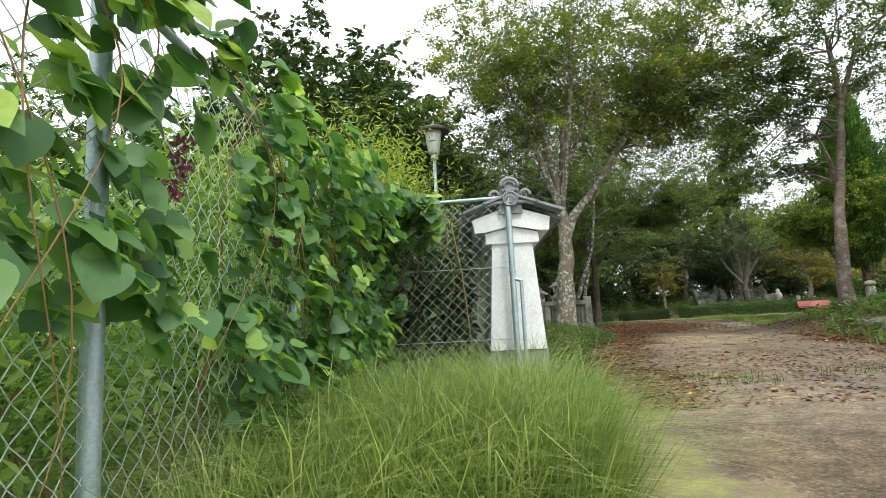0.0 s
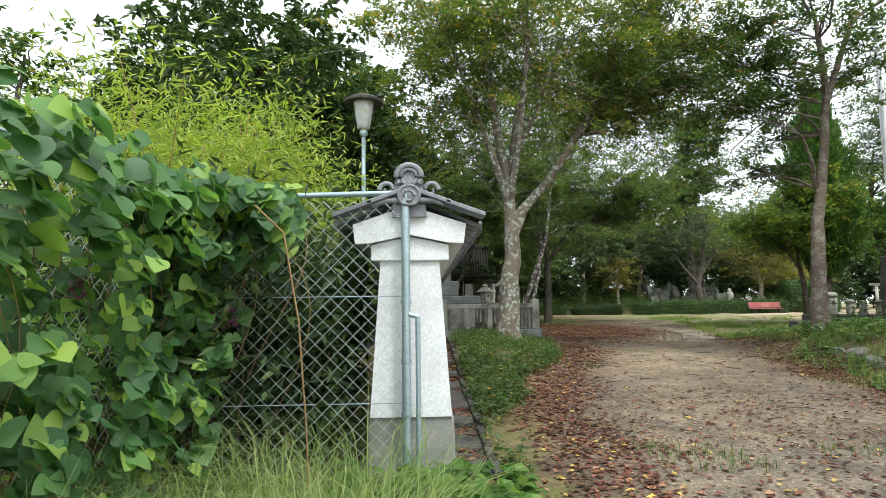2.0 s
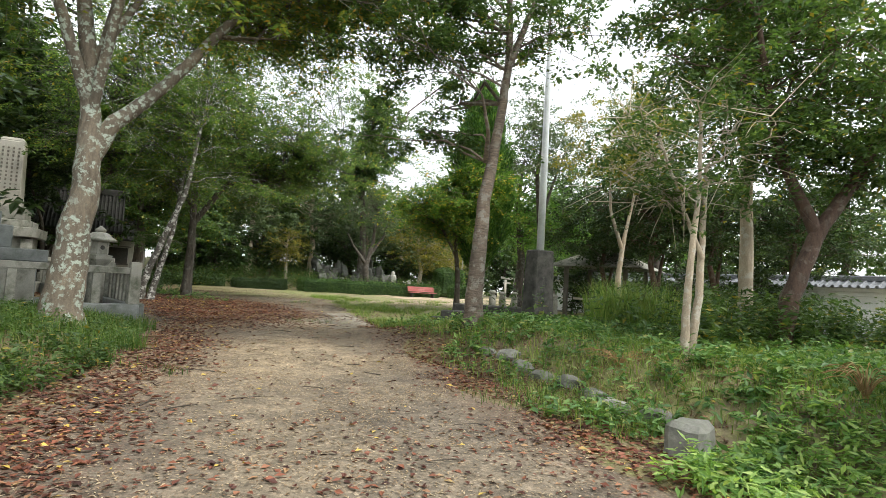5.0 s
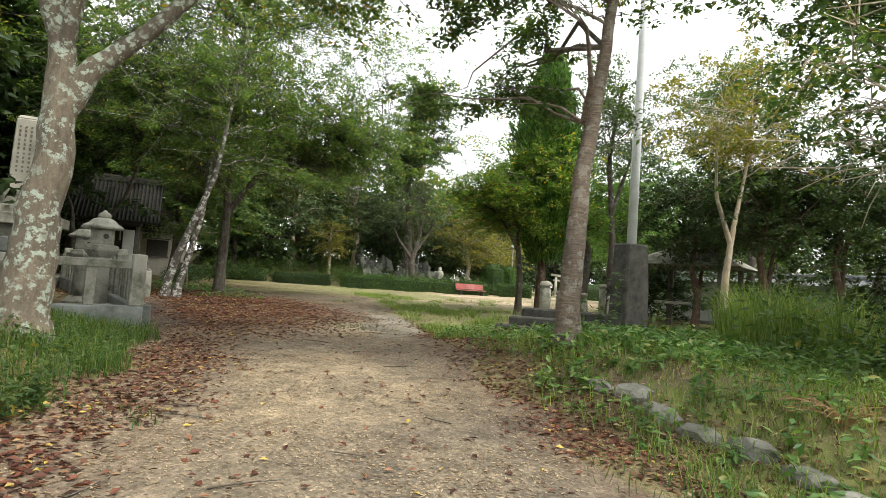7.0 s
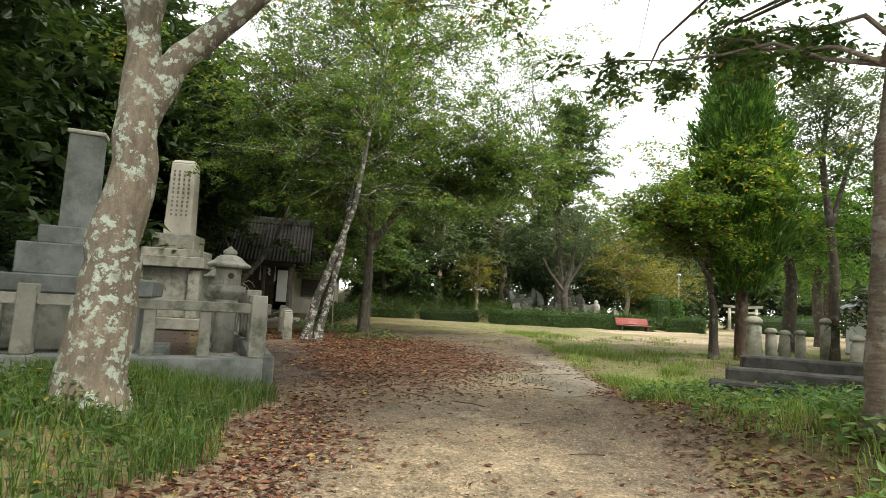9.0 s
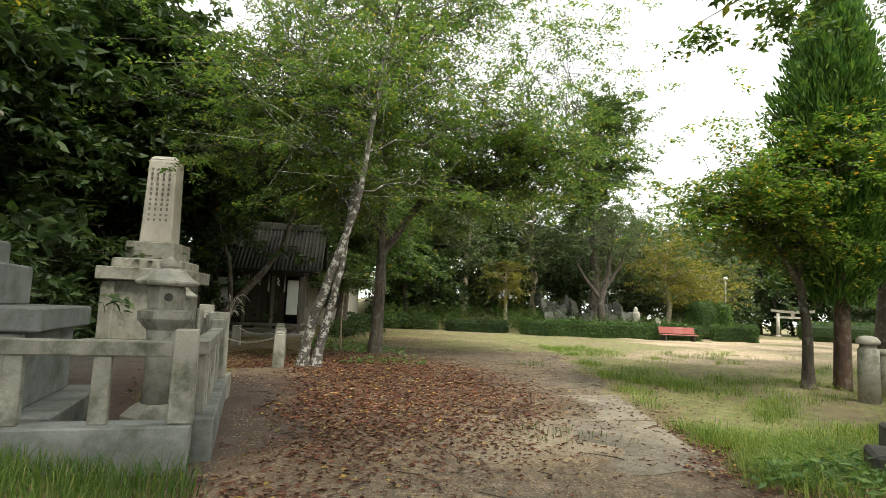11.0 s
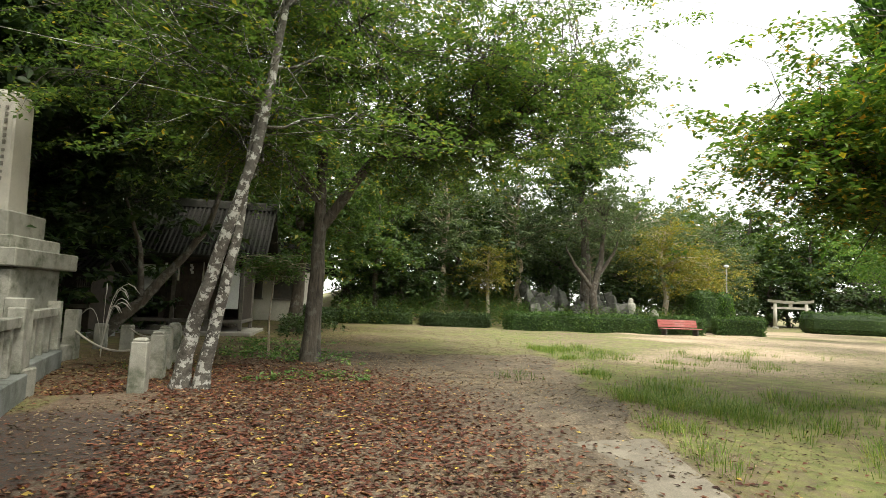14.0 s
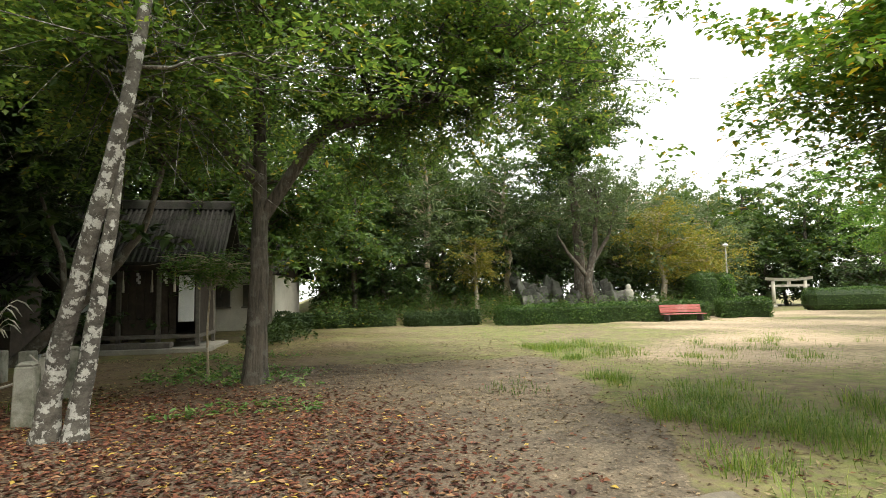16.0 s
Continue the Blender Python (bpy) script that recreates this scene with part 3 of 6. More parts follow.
plate_mat = stone_mat("plate_mat", (0.19, 0.165, 0.125), (0.34, 0.295, 0.228), (0.12, 0.1, 0.078), 2.6, 60, 0.92, 0.5, 0.85, 0.0, 1.2)
worn_plate(20.79, 22.8, 1.9, "worn pale concrete plate sunk in the gravel track")
worn_plate(18.3, 20.75, 2.0, "worn pale concrete plate sunk in the gravel track")


# ---- plaster walls with tiled caps ----
def tile_mesh(name, width, length, rise):
    """A curved roof tile with a rounded roll at one side, along +y downhill."""
    bm = bmesh.new()
    sect = [(-0.5, 0.28), (-0.42, 0.62), (-0.3, 0.7), (-0.18, 0.5), (-0.1, 0.2), (0.1, 0.0), (0.35, 0.05), (0.5, 0.22)]
    rows = []
    for d, lift in ((0.0, 0.012), (length, 0.0), (length + 0.004, -0.022)):
        rows.append([bm.verts.new((u * width, d, w * rise + lift)) for u, w in sect])
    for a, b in zip(rows, rows[1:]):
        for k in range(len(sect) - 1):
            bm.faces.new((a[k], a[k + 1], b[k + 1], b[k]))
    me = bpy.data.meshes.new(name)
    bm.to_mesh(me)
    bm.free()
    me.materials.append(roof_tile)
    return me


def end_disc_mesh():
    bm = lathe([(0.052, 0.0), (0.052, 0.02), (0.042, 0.022), (0.04, 0.014), (0.0008, 0.016)], 12)
    bmesh.ops.transform(bm, matrix=pose(0, 0, 0, -90, 0, 0), verts=bm.verts)
    me = bpy.data.meshes.new("end_disc")
    bm.to_mesh(me)
    bm.free()
    me.materials.append(roof_tile)
    return me


TILE = tile_mesh("cover_tile", 0.24, 0.3, 0.06)
DISC = end_disc_mesh()


def gable_ornament(parent, y):
    """The end tile: a horned arch over a crested disc, with scrolls."""
    bm = bmesh.new()
    def arc(r, tube, cx, cz, a0, a1, n=14, yy=0.0):
        return ([(cx + r * math.cos(radians(a)), yy, cz + r * math.sin(radians(a))) for a in np.linspace(a0, a1, n)], [tube] * n)
    lines = [arc(0.115, 0.03, 0, 0.42, -35, 215), arc(0.075, 0.02, 0, 0.42, -60, 240), arc(0.098, 0.014, 0, 0.24, 0, 360, 18, -0.045)]
    for s in (-1, 1):
        pts, rad = [], []
        for k in range(22):
            a = k / 21 * 2.2 * math.pi
            r = 0.075 * (1 - k / 30)
            pts.append((s * (0.2 + r * math.cos(a)), 0, 0.3 + r * math.sin(a)))
            rad.append(0.024 - 0.0006 * k)
        lines.append((pts, rad))
        lines.append(([(s * 0.1, 0, 0.2), (s * 0.22, 0, 0.2), (s * 0.32, 0, 0.16)], [0.035, 0.03, 0.02]))
    tube_part("scroll", lines, roof_tile, parent, 8).matrix_basis = pose(0, y, 0)
    b2 = lathe([(0.098, 0), (0.098, 0.03), (0.09, 0.036), (0.082, 0.026), (0.002, 0.028)], 24)
    bmesh.ops.transform(b2, matrix=pose(0, y - 0.02, 0.24, 90, 0, 0), verts=b2.verts)
    part("crest_disc", b2, roof_tile, parent)
    for k in range(3):
        a0 = k * 120
        comma = ([(0.05 * (1 - 0.012 * i) * math.cos(radians(a0 + 9 * i)), y - 0.05, 0.24 + 0.05 * (1 - 0.012 * i) * math.sin(radians(a0 + 9 * i))) for i in range(13)], [0.017 - 0.0011 * i for i in range(13)])
        tube_part("crest_comma", [comma], roof_tile, parent, 6)
    part("backing", prism([(-0.16, 0.05), (0.16, 0.05), (0.13, 0.4), (0.08, 0.52), (-0.08, 0.52), (-0.13, 0.4)], 0.08, "y", (0, y + 0.01, 0)), roof_tile, parent)


# Grey for the loopholes, painted in place of the shade of a recess.
recess_shade = stone_mat("recess_shade", (0.26, 0.26, 0.26), (0.36, 0.36, 0.355), (0.16, 0.16, 0.15), 4.0, 60, 0.95, 0.3, 0.5)


def plaster_wall(name, place, turn, length, slits, label):
    """A battered plaster wall on a stone foot; it runs along its own +y from place."""
    w = thing(name, place, label, "wall", kind="structure", turn=turn)
    h = 1.62
    part("stone_foot", prism([(-0.36, -0.6), (0.36, -0.6), (0.335, 0.4), (-0.335, 0.4)], length, "y", (0, 0.02, 0), 0.015), base_stone, w)
    body = prism([(-0.32, 0.4), (0.32, 0.4), (0.235, h), (-0.235, h)], length, "y", (0, 0.0, 0))
    part("plaster_body", body, plaster, w)
    part("lower_cornice", prism([(-0.31, h), (0.31, h), (0.31, h + 0.13), (0.0, h + 0.2), (-0.31, h + 0.13)], length + 0.06, "y", (0, -0.03, 0), 0.008), plaster, w)
    part("upper_cornice", prism([(-0.43, h + 0.135), (-0.315, h + 0.14), (0, h + 0.205), (0.315, h + 0.14), (0.43, h + 0.135), (0.45, h + 0.29), (0, h + 0.44), (-0.45, h + 0.29)], length + 0.14, "y", (0, -0.07, 0)), plaster, w)
    n = int(length / 0.24)
    slope = math.degrees(math.atan2(0.2, 0.53))
    for s in (-1, 1):
        for row in range(2):
            for k in range(n + 1):
                y = -0.08 + 0.24 * k + (0.12 if s < 0 else 0.12)
                d0 = 0.05 + 0.26 * row
                m = Matrix.Translation((s * d0 * math.cos(radians(slope)), y, h + 0.475 + 0.012 * (1 - row) - d0 * math.sin(radians(slope)))) @ pose(0, 0, 0, 0, 0, -90 * s) @ pose(0, 0, 0, -slope, 0, 0)
                child("cover_tile", TILE, w, "", m)
                if row == 1:
                    d1 = d0 + 0.3
                    m2 = Matrix.Translation((s * d1 * math.cos(radians(slope)), y + 0.075 * s, h + 0.5 - d1 * math.sin(radians(slope)))) @ pose(0, 0, 0, 0, 0, -90 * s)
                    child("end_disc", DISC, w, "", m2)
        # flat edge tiles that close the gable end
        for k in range(2):
            bm = box((0.33, 0.2, 0.035), (0, 0, 0), 0.006)
            part("verge_tile", bm, roof_tile, w, "", False, Matrix.Translation((s * (0.17 + 0.27 * k), -0.06, h + 0.49 - 0.1 * k)) @ pose(0, 0, 0, 0, s * slope * 0.95, 0))
    for k in range(3):
        part("ridge_course", prism([(-0.11 + 0.018 * k, 0), (0.11 - 0.018 * k, 0), (0.11 - 0.018 * k, 0.032), (-0.11 + 0.018 * k, 0.032)], length + 0.05, "y", (0, -0.03, h + 0.485 + 0.036 * k), 0.006), roof_tile, w)
    ridge = ([(0, -0.04, h + 0.6), (0, length / 2, h + 0.6), (0, length + 0.03, h + 0.6)], [0.055] * 3)
    tube_part("ridge_roll", [ridge], roof_tile, w, 10)
    orn = child("gable_ornament", None, w)
    orn.matrix_basis = pose(0, -0.12, h + 0.3) @ Matrix.Scale(0.85, 4)
    gable_ornament(orn, 0.0)
    # Loopholes are flat grey ovals on the plaster; nothing is cut out.
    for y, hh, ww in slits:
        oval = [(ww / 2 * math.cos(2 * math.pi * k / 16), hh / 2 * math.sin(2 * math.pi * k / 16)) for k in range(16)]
        part("loophole", prism(oval, 0.014, "x", (0, 0, 0)), recess_shade, w, "flat oval loophole, recess shade painted grey", False, pose(0.262, y, 1.12, 0, -4, 0))
    return w


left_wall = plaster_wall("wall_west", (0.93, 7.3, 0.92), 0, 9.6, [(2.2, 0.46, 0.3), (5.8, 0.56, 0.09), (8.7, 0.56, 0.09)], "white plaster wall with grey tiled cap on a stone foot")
right_wall = plaster_wall("wall_gate_east", (8.2, 7.03, 0.9), -90, 9.0, [], "white plaster wall with grey tiled cap beside the track")
far_wall = plaster_wall("wall_boundary", (23.8, 9.0, 1.1), 0, 18.0, [], "far white plaster boundary wall with tiled cap")

# gutter along the foot of the wall
gut = thing("drain_channel", (0, 0, 0), "narrow stone drain channel full of dead leaves", "drain")
for k in range(12):
    y = 7.4 + 0.8 * k
    part("kerb_stone", box((0.08, 0.78, 0.16), (1.62, y + 0.4, level(1.62, y + 0.4) - 0.1), 0.012), slab_stone, gut)
    part("channel_slab", box((0.3, 0.79, 0.06), (1.42, y + 0.4, level(1.42, y + 0.4) - 0.035), 0.004), slab_stone, gut)


# ---- trees ----
def bend(a, b, sag, n, r):
    """A crooked line from a to b."""
    a, b = np.asarray(a, float), np.asarray(b, float)
    t = np.linspace(0, 1, n)[:, None]
    p = a + (b - a) * t
    L = np.linalg.norm(b - a)
    wob = r.normal(size=(n, 3)) * 0.035 * L
    wob[0] = wob[-1] = 0
    p = p + wob
    p[:, 2] += sag * L * np.sin(np.pi * t[:, 0])
    return p


def tree(name, place, stems, crowns, leaf, bark, n_leaf, leaf_size, label, seed, r0=0.2, n_limb=30, n_twig=7, clump=0.45, slim=0.5, flat=0.55, category="tree", droop=0.3, drop_low=0.0, bare_twigs=True):
    """stems: lines of (x, y, z) from the foot, each with its radius; crowns: (centre, radii, share), all from the foot.
    Limbs run from the stems into the crown, twigs from the limbs, leaves round the twigs."""
    r = np.random.default_rng(seed)
    t = thing(name, place, label, category)
    lines, ends = [], []
    nodes = []
    for pts, rad, tip in stems:
        p = np.asarray(pts, float)
        s = np.linspace(0, len(p) - 1, len(p) * 4)
        q = np.stack([np.interp(s, range(len(p)), p[:, k]) for k in range(3)], 1)
        q[1:-1] += r.normal(size=(len(q) - 2, 3)) * rad * 0.05
        rr = np.linspace(rad, tip, len(q))
        if p[0][2] < 0.3:
            rr[0] *= 1.3
            rr[1] *= 1.1
        lines.append((q, rr))
        nodes += [(v, w) for v, w in zip(q, rr)]
    nv = np.array([v for v, w in nodes])
    nr = np.array([w for v, w in nodes])
    zmin = min(c[2] - d[2] for c, d, s in crowns)
    twigs = []
    for c, d, share in crowns:
        for k in range(max(3, int(n_limb * share))):
            u = r.normal(size=3)
            u /= np.linalg.norm(u)
            tip = np.array(c) + u * np.array(d) * r.uniform(0.55, 0.98)
            cost = np.linalg.norm(nv - tip, axis=1) + 2.5 * np.maximum(0, nv[:, 2] - tip[2] + 0.3) + (nv[:, 2] < 0.35 * tip[2]) * 3.0
            j = int(np.argmin(cost))
            L = np.linalg.norm(tip - nv[j])
            rad = min(nr[j] * 0.55, 0.008 + 0.010 * L)
            limb = bend(nv[j], tip, 0.1, 7, r)
            lines.append((limb, np.linspace(rad, 0.006, 7)))
            for q in range(n_twig):
                a = limb[r.integers(2, 7)]
                v = r.normal(size=3) * np.array(d) * 0.34
                b = a + v
                tw = bend(a, b, 0.06, 4, r)
                if bare_twigs:
                    lines.append((tw[::3] if q % 2 else tw, np.linspace(0.009, 0.003, 2 if q % 2 else 4)))
                twigs.append((a, b))
    v, q = tubes(lines[:len(stems)], 12)
    child("trunk", mesh_np("trunk", v, [q], bark, True), t)
    v, q = tubes(lines[len(stems):], 3)
    child("branch", mesh_np("branch", v, [q], bark, True), t)["kind"] = "stuff"
    twigs = np.array(twigs)
    per = 26
    m = n_leaf // per
    pick = r.integers(0, len(twigs), m)
    f = r.uniform(0.15, 1.05, m)[:, None]
    heart = twigs[pick, 0] * (1 - f) + twigs[pick, 1] * f + r.uniform(-1, 1, (m, 3)) * clump * [0.7, 0.7, 0.35]
    way = twigs[pick, 1] - twigs[pick, 0] + r.normal(size=(m, 3)) * 0.25
    way[:, 2] *= 0.35
    way /= np.linalg.norm(way, axis=1)[:, None] + 1e-9
    across = np.stack([-way[:, 1], way[:, 0], r.normal(size=m) * 0.2], 1)
    a = r.uniform(0, 1, (m, per))
    b = r.uniform(-1, 1, (m, per)) * (1 - 0.75 * a) * 0.75
    size = clump * r.uniform(0.7, 1.35, m)[:, None]
    pos = heart[:, None, :] + (a * size * 1.5)[..., None] * way[:, None, :] + (b * size)[..., None] * across[:, None, :]
    pos[..., 2] += r.normal(size=(m, per)) * 0.05 - 0.3 * a * a * size
    pos = pos.reshape(-1, 3)
    pos = pos[pos[:, 2] > zmin - 0.4 + drop_low]
    v, f = leaves_at(pos, leaf_size, slim, droop, flat, r)
    child("crown", mesh_np("crown", v, [f], leaf, False), t)["kind"] = "stuff"
    return t


def z0(x, y, d=0.04):
    return (x, y, level(x, y) - d)


# the lichened tree by the stone fence: one tall trunk that forks high up
tree("zelkova_tree", z0(2.97, 16.1),
     [([(0, 0, 0), (0.04, 0, 0.7), (0.1, 0, 1.45), (0.16, 0, 2.5), (0.12, 0.02, 3.4), (-0.2, 0.1, 5.7), (-0.5, 0.1, 8.2)], 0.3, 0.05),
      ([(0.16, 0.0, 2.5), (0.42, 0.0, 3.15), (0.95, 0.0, 3.7), (2.6, 0.1, 6.1), (4.4, 0.2, 8.0)], 0.15, 0.04),
      ([(0.12, 0.02, 3.4), (0.4, 0.3, 5.6), (0.9, 0.6, 8.0)], 0.12, 0.04),
      ([(0.12, 0.02, 3.3), (-0.5, -0.3, 5.0), (-1.2, -0.6, 6.8)], 0.1, 0.04),
      ([(0.13, 0.0, 3.2), (0.32, -0.35, 4.7), (0.5, -0.9, 6.8), (0.4, -1.3, 8.6)], 0.085, 0.03),
      ([(0.1, 0.05, 3.7), (-0.1, 0.45, 5.2), (-0.75, 0.9, 7.6)], 0.08, 0.03),
      ([(0.05, 0.02, 4.0), (0.75, -0.1, 5.4), (1.5, -0.3, 7.4)], 0.07, 0.025)],
     [((1.4, 0.4, 8.2), (4.4, 3.8, 3.0), 1.0), ((3.8, 0.2, 6.6), (2.8, 2.4, 1.8), 0.5), ((-1.6, 0.2, 6.6), (2.2, 2.4, 1.8), 0.3)],
     lf_zelk, bark_lichen, 92000, 0.1, "tall tree with lichen-spotted grey bark and a thin green crown", 1, n_limb=60, n_twig=8, clump=0.3, slim=0.5, flat=0.7)

tree("cherry_tree", z0(9.0, 14.1),
     [([(0, 0, 0), (0.05, 0, 1.3), (0.15, 0.05, 2.3), (0.38, 0.1, 3.4), (0.6, 0.1, 4.9), (0.5, 0.1, 6.6)], 0.16, 0.05),
      ([(0.16, 0.1, 3.0), (-0.1, -0.3, 3.4), (-0.5, -0.6, 3.9)], 0.05, 0.02),
      ([(0.6, 0.1, 4.9), (1.2, 0.0, 6.6), (2.8, 0.0, 7.6)], 0.07, 0.02)],
     [((0.8, 0.2, 6.6), (2.8, 2.6, 2.0), 1.0), ((-1.6, 0.8, 5.6), (1.8, 1.6, 0.8), 0.5), ((-0.9, 2.2, 3.6), (1.2, 0.6, 0.3), 0.13), ((1.0, 4.6, 4.6), (0.7, 0.5, 0.5), 0.12)],
     lf_mid, bark_ring, 24000, 0.1, "slim cherry tree with ringed brown bark and sparse leaves", 2, n_limb=24, n_twig=5, clump=0.25, flat=0.6)

# twin-stemmed tree with white blotches, by the rope posts
tree("blotched_tree", z0(5.0, 25.95),
     [([(-0.1, 0, 0), (0.05, -0.15, 0.9), (0.4, -0.5, 2.0), (0.85, -0.9, 3.4), (1.1, -0.9, 5.5)], 0.125, 0.05),
      ([(0.2, -0.05, 0), (0.35, -0.2, 0.9), (0.62, -0.55, 2.2), (0.8, -0.6, 4.2)], 0.115, 0.04)],
     [((1.1, 0.8, 5.8), (3.0, 2.7, 2.3), 1.0), ((0.4, 2.0, 4.3), (1.5, 1.4, 1.1), 0.3)],
     lf_oak, bark_white, 28000, 0.092, "twin-stemmed tree with white blotched bark over dead leaves", 3, n_limb=46, n_twig=8, clump=0.32, flat=0.75, drop_low=0.3)

tree("oak_tree", z0(6.75, 29.2),
     [([(0, 0, 0), (0.03, 0, 1.5), (0.05, 0.1, 3.0), (0.0, 0.2, 5.0), (0.1, 0.2, 10.5)], 0.19, 0.06),
      ([(0.0, 0.1, 2.7), (1.1, -0.1, 4.4), (2.8, -0.3, 4.8), (4.4, -0.5, 5.6), (5.6, -0.6, 6.2)], 0.12, 0.03),
      ([(0.05, 0.1, 3.4), (-1.4, -0.3, 5.0), (-2.6, -0.5, 6.6)], 0.12, 0.04)],
     [((0.5, 0.3, 9.2), (5.5, 4.6, 4.9), 1.7), ((3.6, -0.3, 5.6), (3.0, 2.6, 1.6), 0.5), ((-2.4, -0.5, 5.6), (2.6, 2.6, 1.8), 0.3)],
     lf_oak, bark_furrow, 135000, 0.11, "broad dark-trunked tree with a dense green crown", 4, n_limb=105, n_twig=8, clump=0.34, flat=0.7)

tree("camphor_tree", z0(23.0, 49.2),
     [([(0, 0, 0), (0.1, 0, 4.0), (-0.2, 0.1, 8.0), (0.6, 0.2, 15.5)], 0.36, 0.08)],
     [((1.2, 0.0, 13.6), (3.2, 2.8, 3.4), 1.0), ((-1.2, 0.0, 9.6), (2.8, 2.4, 2.2), 0.6)],
     lf_mid, bark_dark, 44000, 0.2, "very tall evergreen tree with a rounded crown", 5, n_limb=34, clump=0.45)

# maple and conifer beside the steps
tree("maple_tree", z0(14.75, 23.0),
     [([(0, 0, 0), (0.0, 0, 1.2), (-0.1, 0.1, 2.4), (0.1, 0.2, 4.5)], 0.12, 0.04), ([(-0.05, 0.1, 2.0), (-0.9, -0.2, 2.9), (-2.0, -0.4, 3.4)], 0.06, 0.02)],
     [((0.0, 0.0, 4.0), (2.6, 2.4, 1.6), 1.0), ((-1.3, -0.2, 3.4), (1.4, 1.4, 0.9), 0.4)],
     lf_maple, bark_dark, 34000, 0.09, "slender maple with fresh green layered leaves", 6, n_limb=40, n_twig=8, clump=0.28, slim=0.7, flat=0.85)


def conifer(place, h, rad, label, seed, n=60000):
    """A spire of upswept flat sprays."""
    r = np.random.default_rng(seed)
    t = thing("cypress_tree", place, label, "tree")
    tube_part("trunk", [([(0, 0, 0), (0.05, 0, h * 0.3), (0, 0, h * 0.98)], [0.17, 0.13, 0.02])], bark_red, t, 10)
    m = 1100
    zz = h * (0.24 + 0.76 * r.uniform(0, 1, m) ** 1.15)
    prof = np.interp(zz / h, [0.24, 0.32, 0.48, 0.68, 0.86, 0.95, 1.0], [0.45, 0.85, 1.0, 0.82, 0.48, 0.22, 0.03]) * rad
    a = r.uniform(0, 2 * np.pi, m)
    lobe = 1 + 0.14 * np.sin(3 * a + 1.1 * zz) + 0.08 * np.sin(5 * a - 2.3 * zz)
    rr = prof * lobe * r.uniform(0.72, 1.05, m)
    base = np.stack([np.cos(a) * rr * 0.55, np.sin(a) * rr * 0.55, zz - 0.45], 1)
    tip = np.stack([np.cos(a) * rr, np.sin(a) * rr, np.minimum(zz + 0.42, h)], 1)
    k = r.integers(0, m, n)
    f = r.uniform(0.1, 1.05, n)[:, None]
    pos = base[k] * (1 - f) + tip[k] * f + r.normal(size=(n, 3)) * [0.06, 0.06, 0.05]
    ax = (tip - base)[k] + r.normal(size=(n, 3)) * 0.22
    v, fa = leaf_arrays(pos, ax, r.normal(size=(n, 3)), 0.17 * r.uniform(0.6, 1.3, n), 0.05 * r.uniform(0.6, 1.3, n))
    child("crown", mesh_np("crown", v, [fa], lf_conifer), t)["kind"] = "stuff"
    lines = [((base[i], tip[i]), (0.018, 0.005)) for i in range(0, m, 6)]
    tube_part("branch", lines, bark_red, t, 4)["kind"] = "stuff"
    return t


conifer(z0(15.55, 23.0), 8.5, 1.22, "bright green upright cypress with twin brown trunks", 7)

# crape myrtles with pale stems on the bank
tree("crape_myrtle", z0(9.5, 10.25),
     [([(-0.12, 0, 0), (-0.06, 0, 0.9), (0.02, 0, 1.6), (0.12, 0, 2.2), (0.1, 0, 3.2)], 0.055, 0.02), ([(0.06, 0.05, 0), (0.25, 0.05, 0.8), (0.36, 0.1, 1.7), (0.4, 0.1, 2.5)], 0.06, 0.03),
      ([(0.3, 0.05, 1.3), (0.1, 0.2, 1.9), (-0.3, 0.3, 2.8)], 0.035, 0.015)],
     [((0.2, 0.2, 2.7), (1.3, 1.2, 0.8), 1.0)], lf_mid, bark_pale, 4500, 0.075, "small crape myrtle with smooth pale stems", 8, n_limb=22, clump=0.2)

# the big dark tree on the bank, trunk leaning out
tree("broadleaf_tree", z0(12.3, 10.6),
     [([(0, 0, 0), (0.1, -0.1, 0.8), (0.5, -0.3, 1.9), (1.2, -0.7, 3.1), (2.0, -1.0, 4.6)], 0.17, 0.06), ([(0.5, -0.3, 1.9), (0.3, 0.2, 3.2), (-0.1, 0.4, 5.6)], 0.11, 0.04)],
     [((0.4, 0.2, 5.4), (2.4, 2.6, 2.4), 1.0), ((1.6, -0.8, 3.8), (1.5, 1.5, 1.0), 0.4)], lf_mid, bark_red, 30000, 0.11, "dark broadleaf tree with a reddish leaning trunk", 9, n_limb=34, clump=0.3)
tree("broadleaf_tree", z0(14.2, 12.2),
     [([(0, 0, 0), (0.0, 0, 2), (-0.1, 0, 5.0), (0, 0, 7.5)], 0.15, 0.06)],
     [((0.0, 0.0, 7.2), (2.6, 2.4, 2.4), 1.0)], lf_mid, bark_pale, 24000, 0.12, "tall pale-trunked tree on the bank", 10, n_limb=28, clump=0.3)

# dark clipped trees behind the flagpole
for k, (x, y, sd) in enumerate([(17.8, 17.0, 11), (19.6, 16.2, 12), (21.2, 14.6, 13), (18.6, 19.6, 14)]):
    tree("holly_tree", z0(x, y), [([(0, 0, 0), (0.15, 0, 1.0), (-0.1, 0.1, 2.0), (0.1, 0, 3.6)], 0.13, 0.05), ([(0.1, 0, 0.9), (0.5, 0.2, 1.8), (0.9, 0.3, 2.7)], 0.08, 0.03)],
         [((0.1, 0, 3.5), (2.2, 2.0, 1.3), 1.0)], lf_dark, bark_red, 17000, 0.11, "dark clipped evergreen tree with bare lower stems", sd, n_limb=26, clump=0.28)
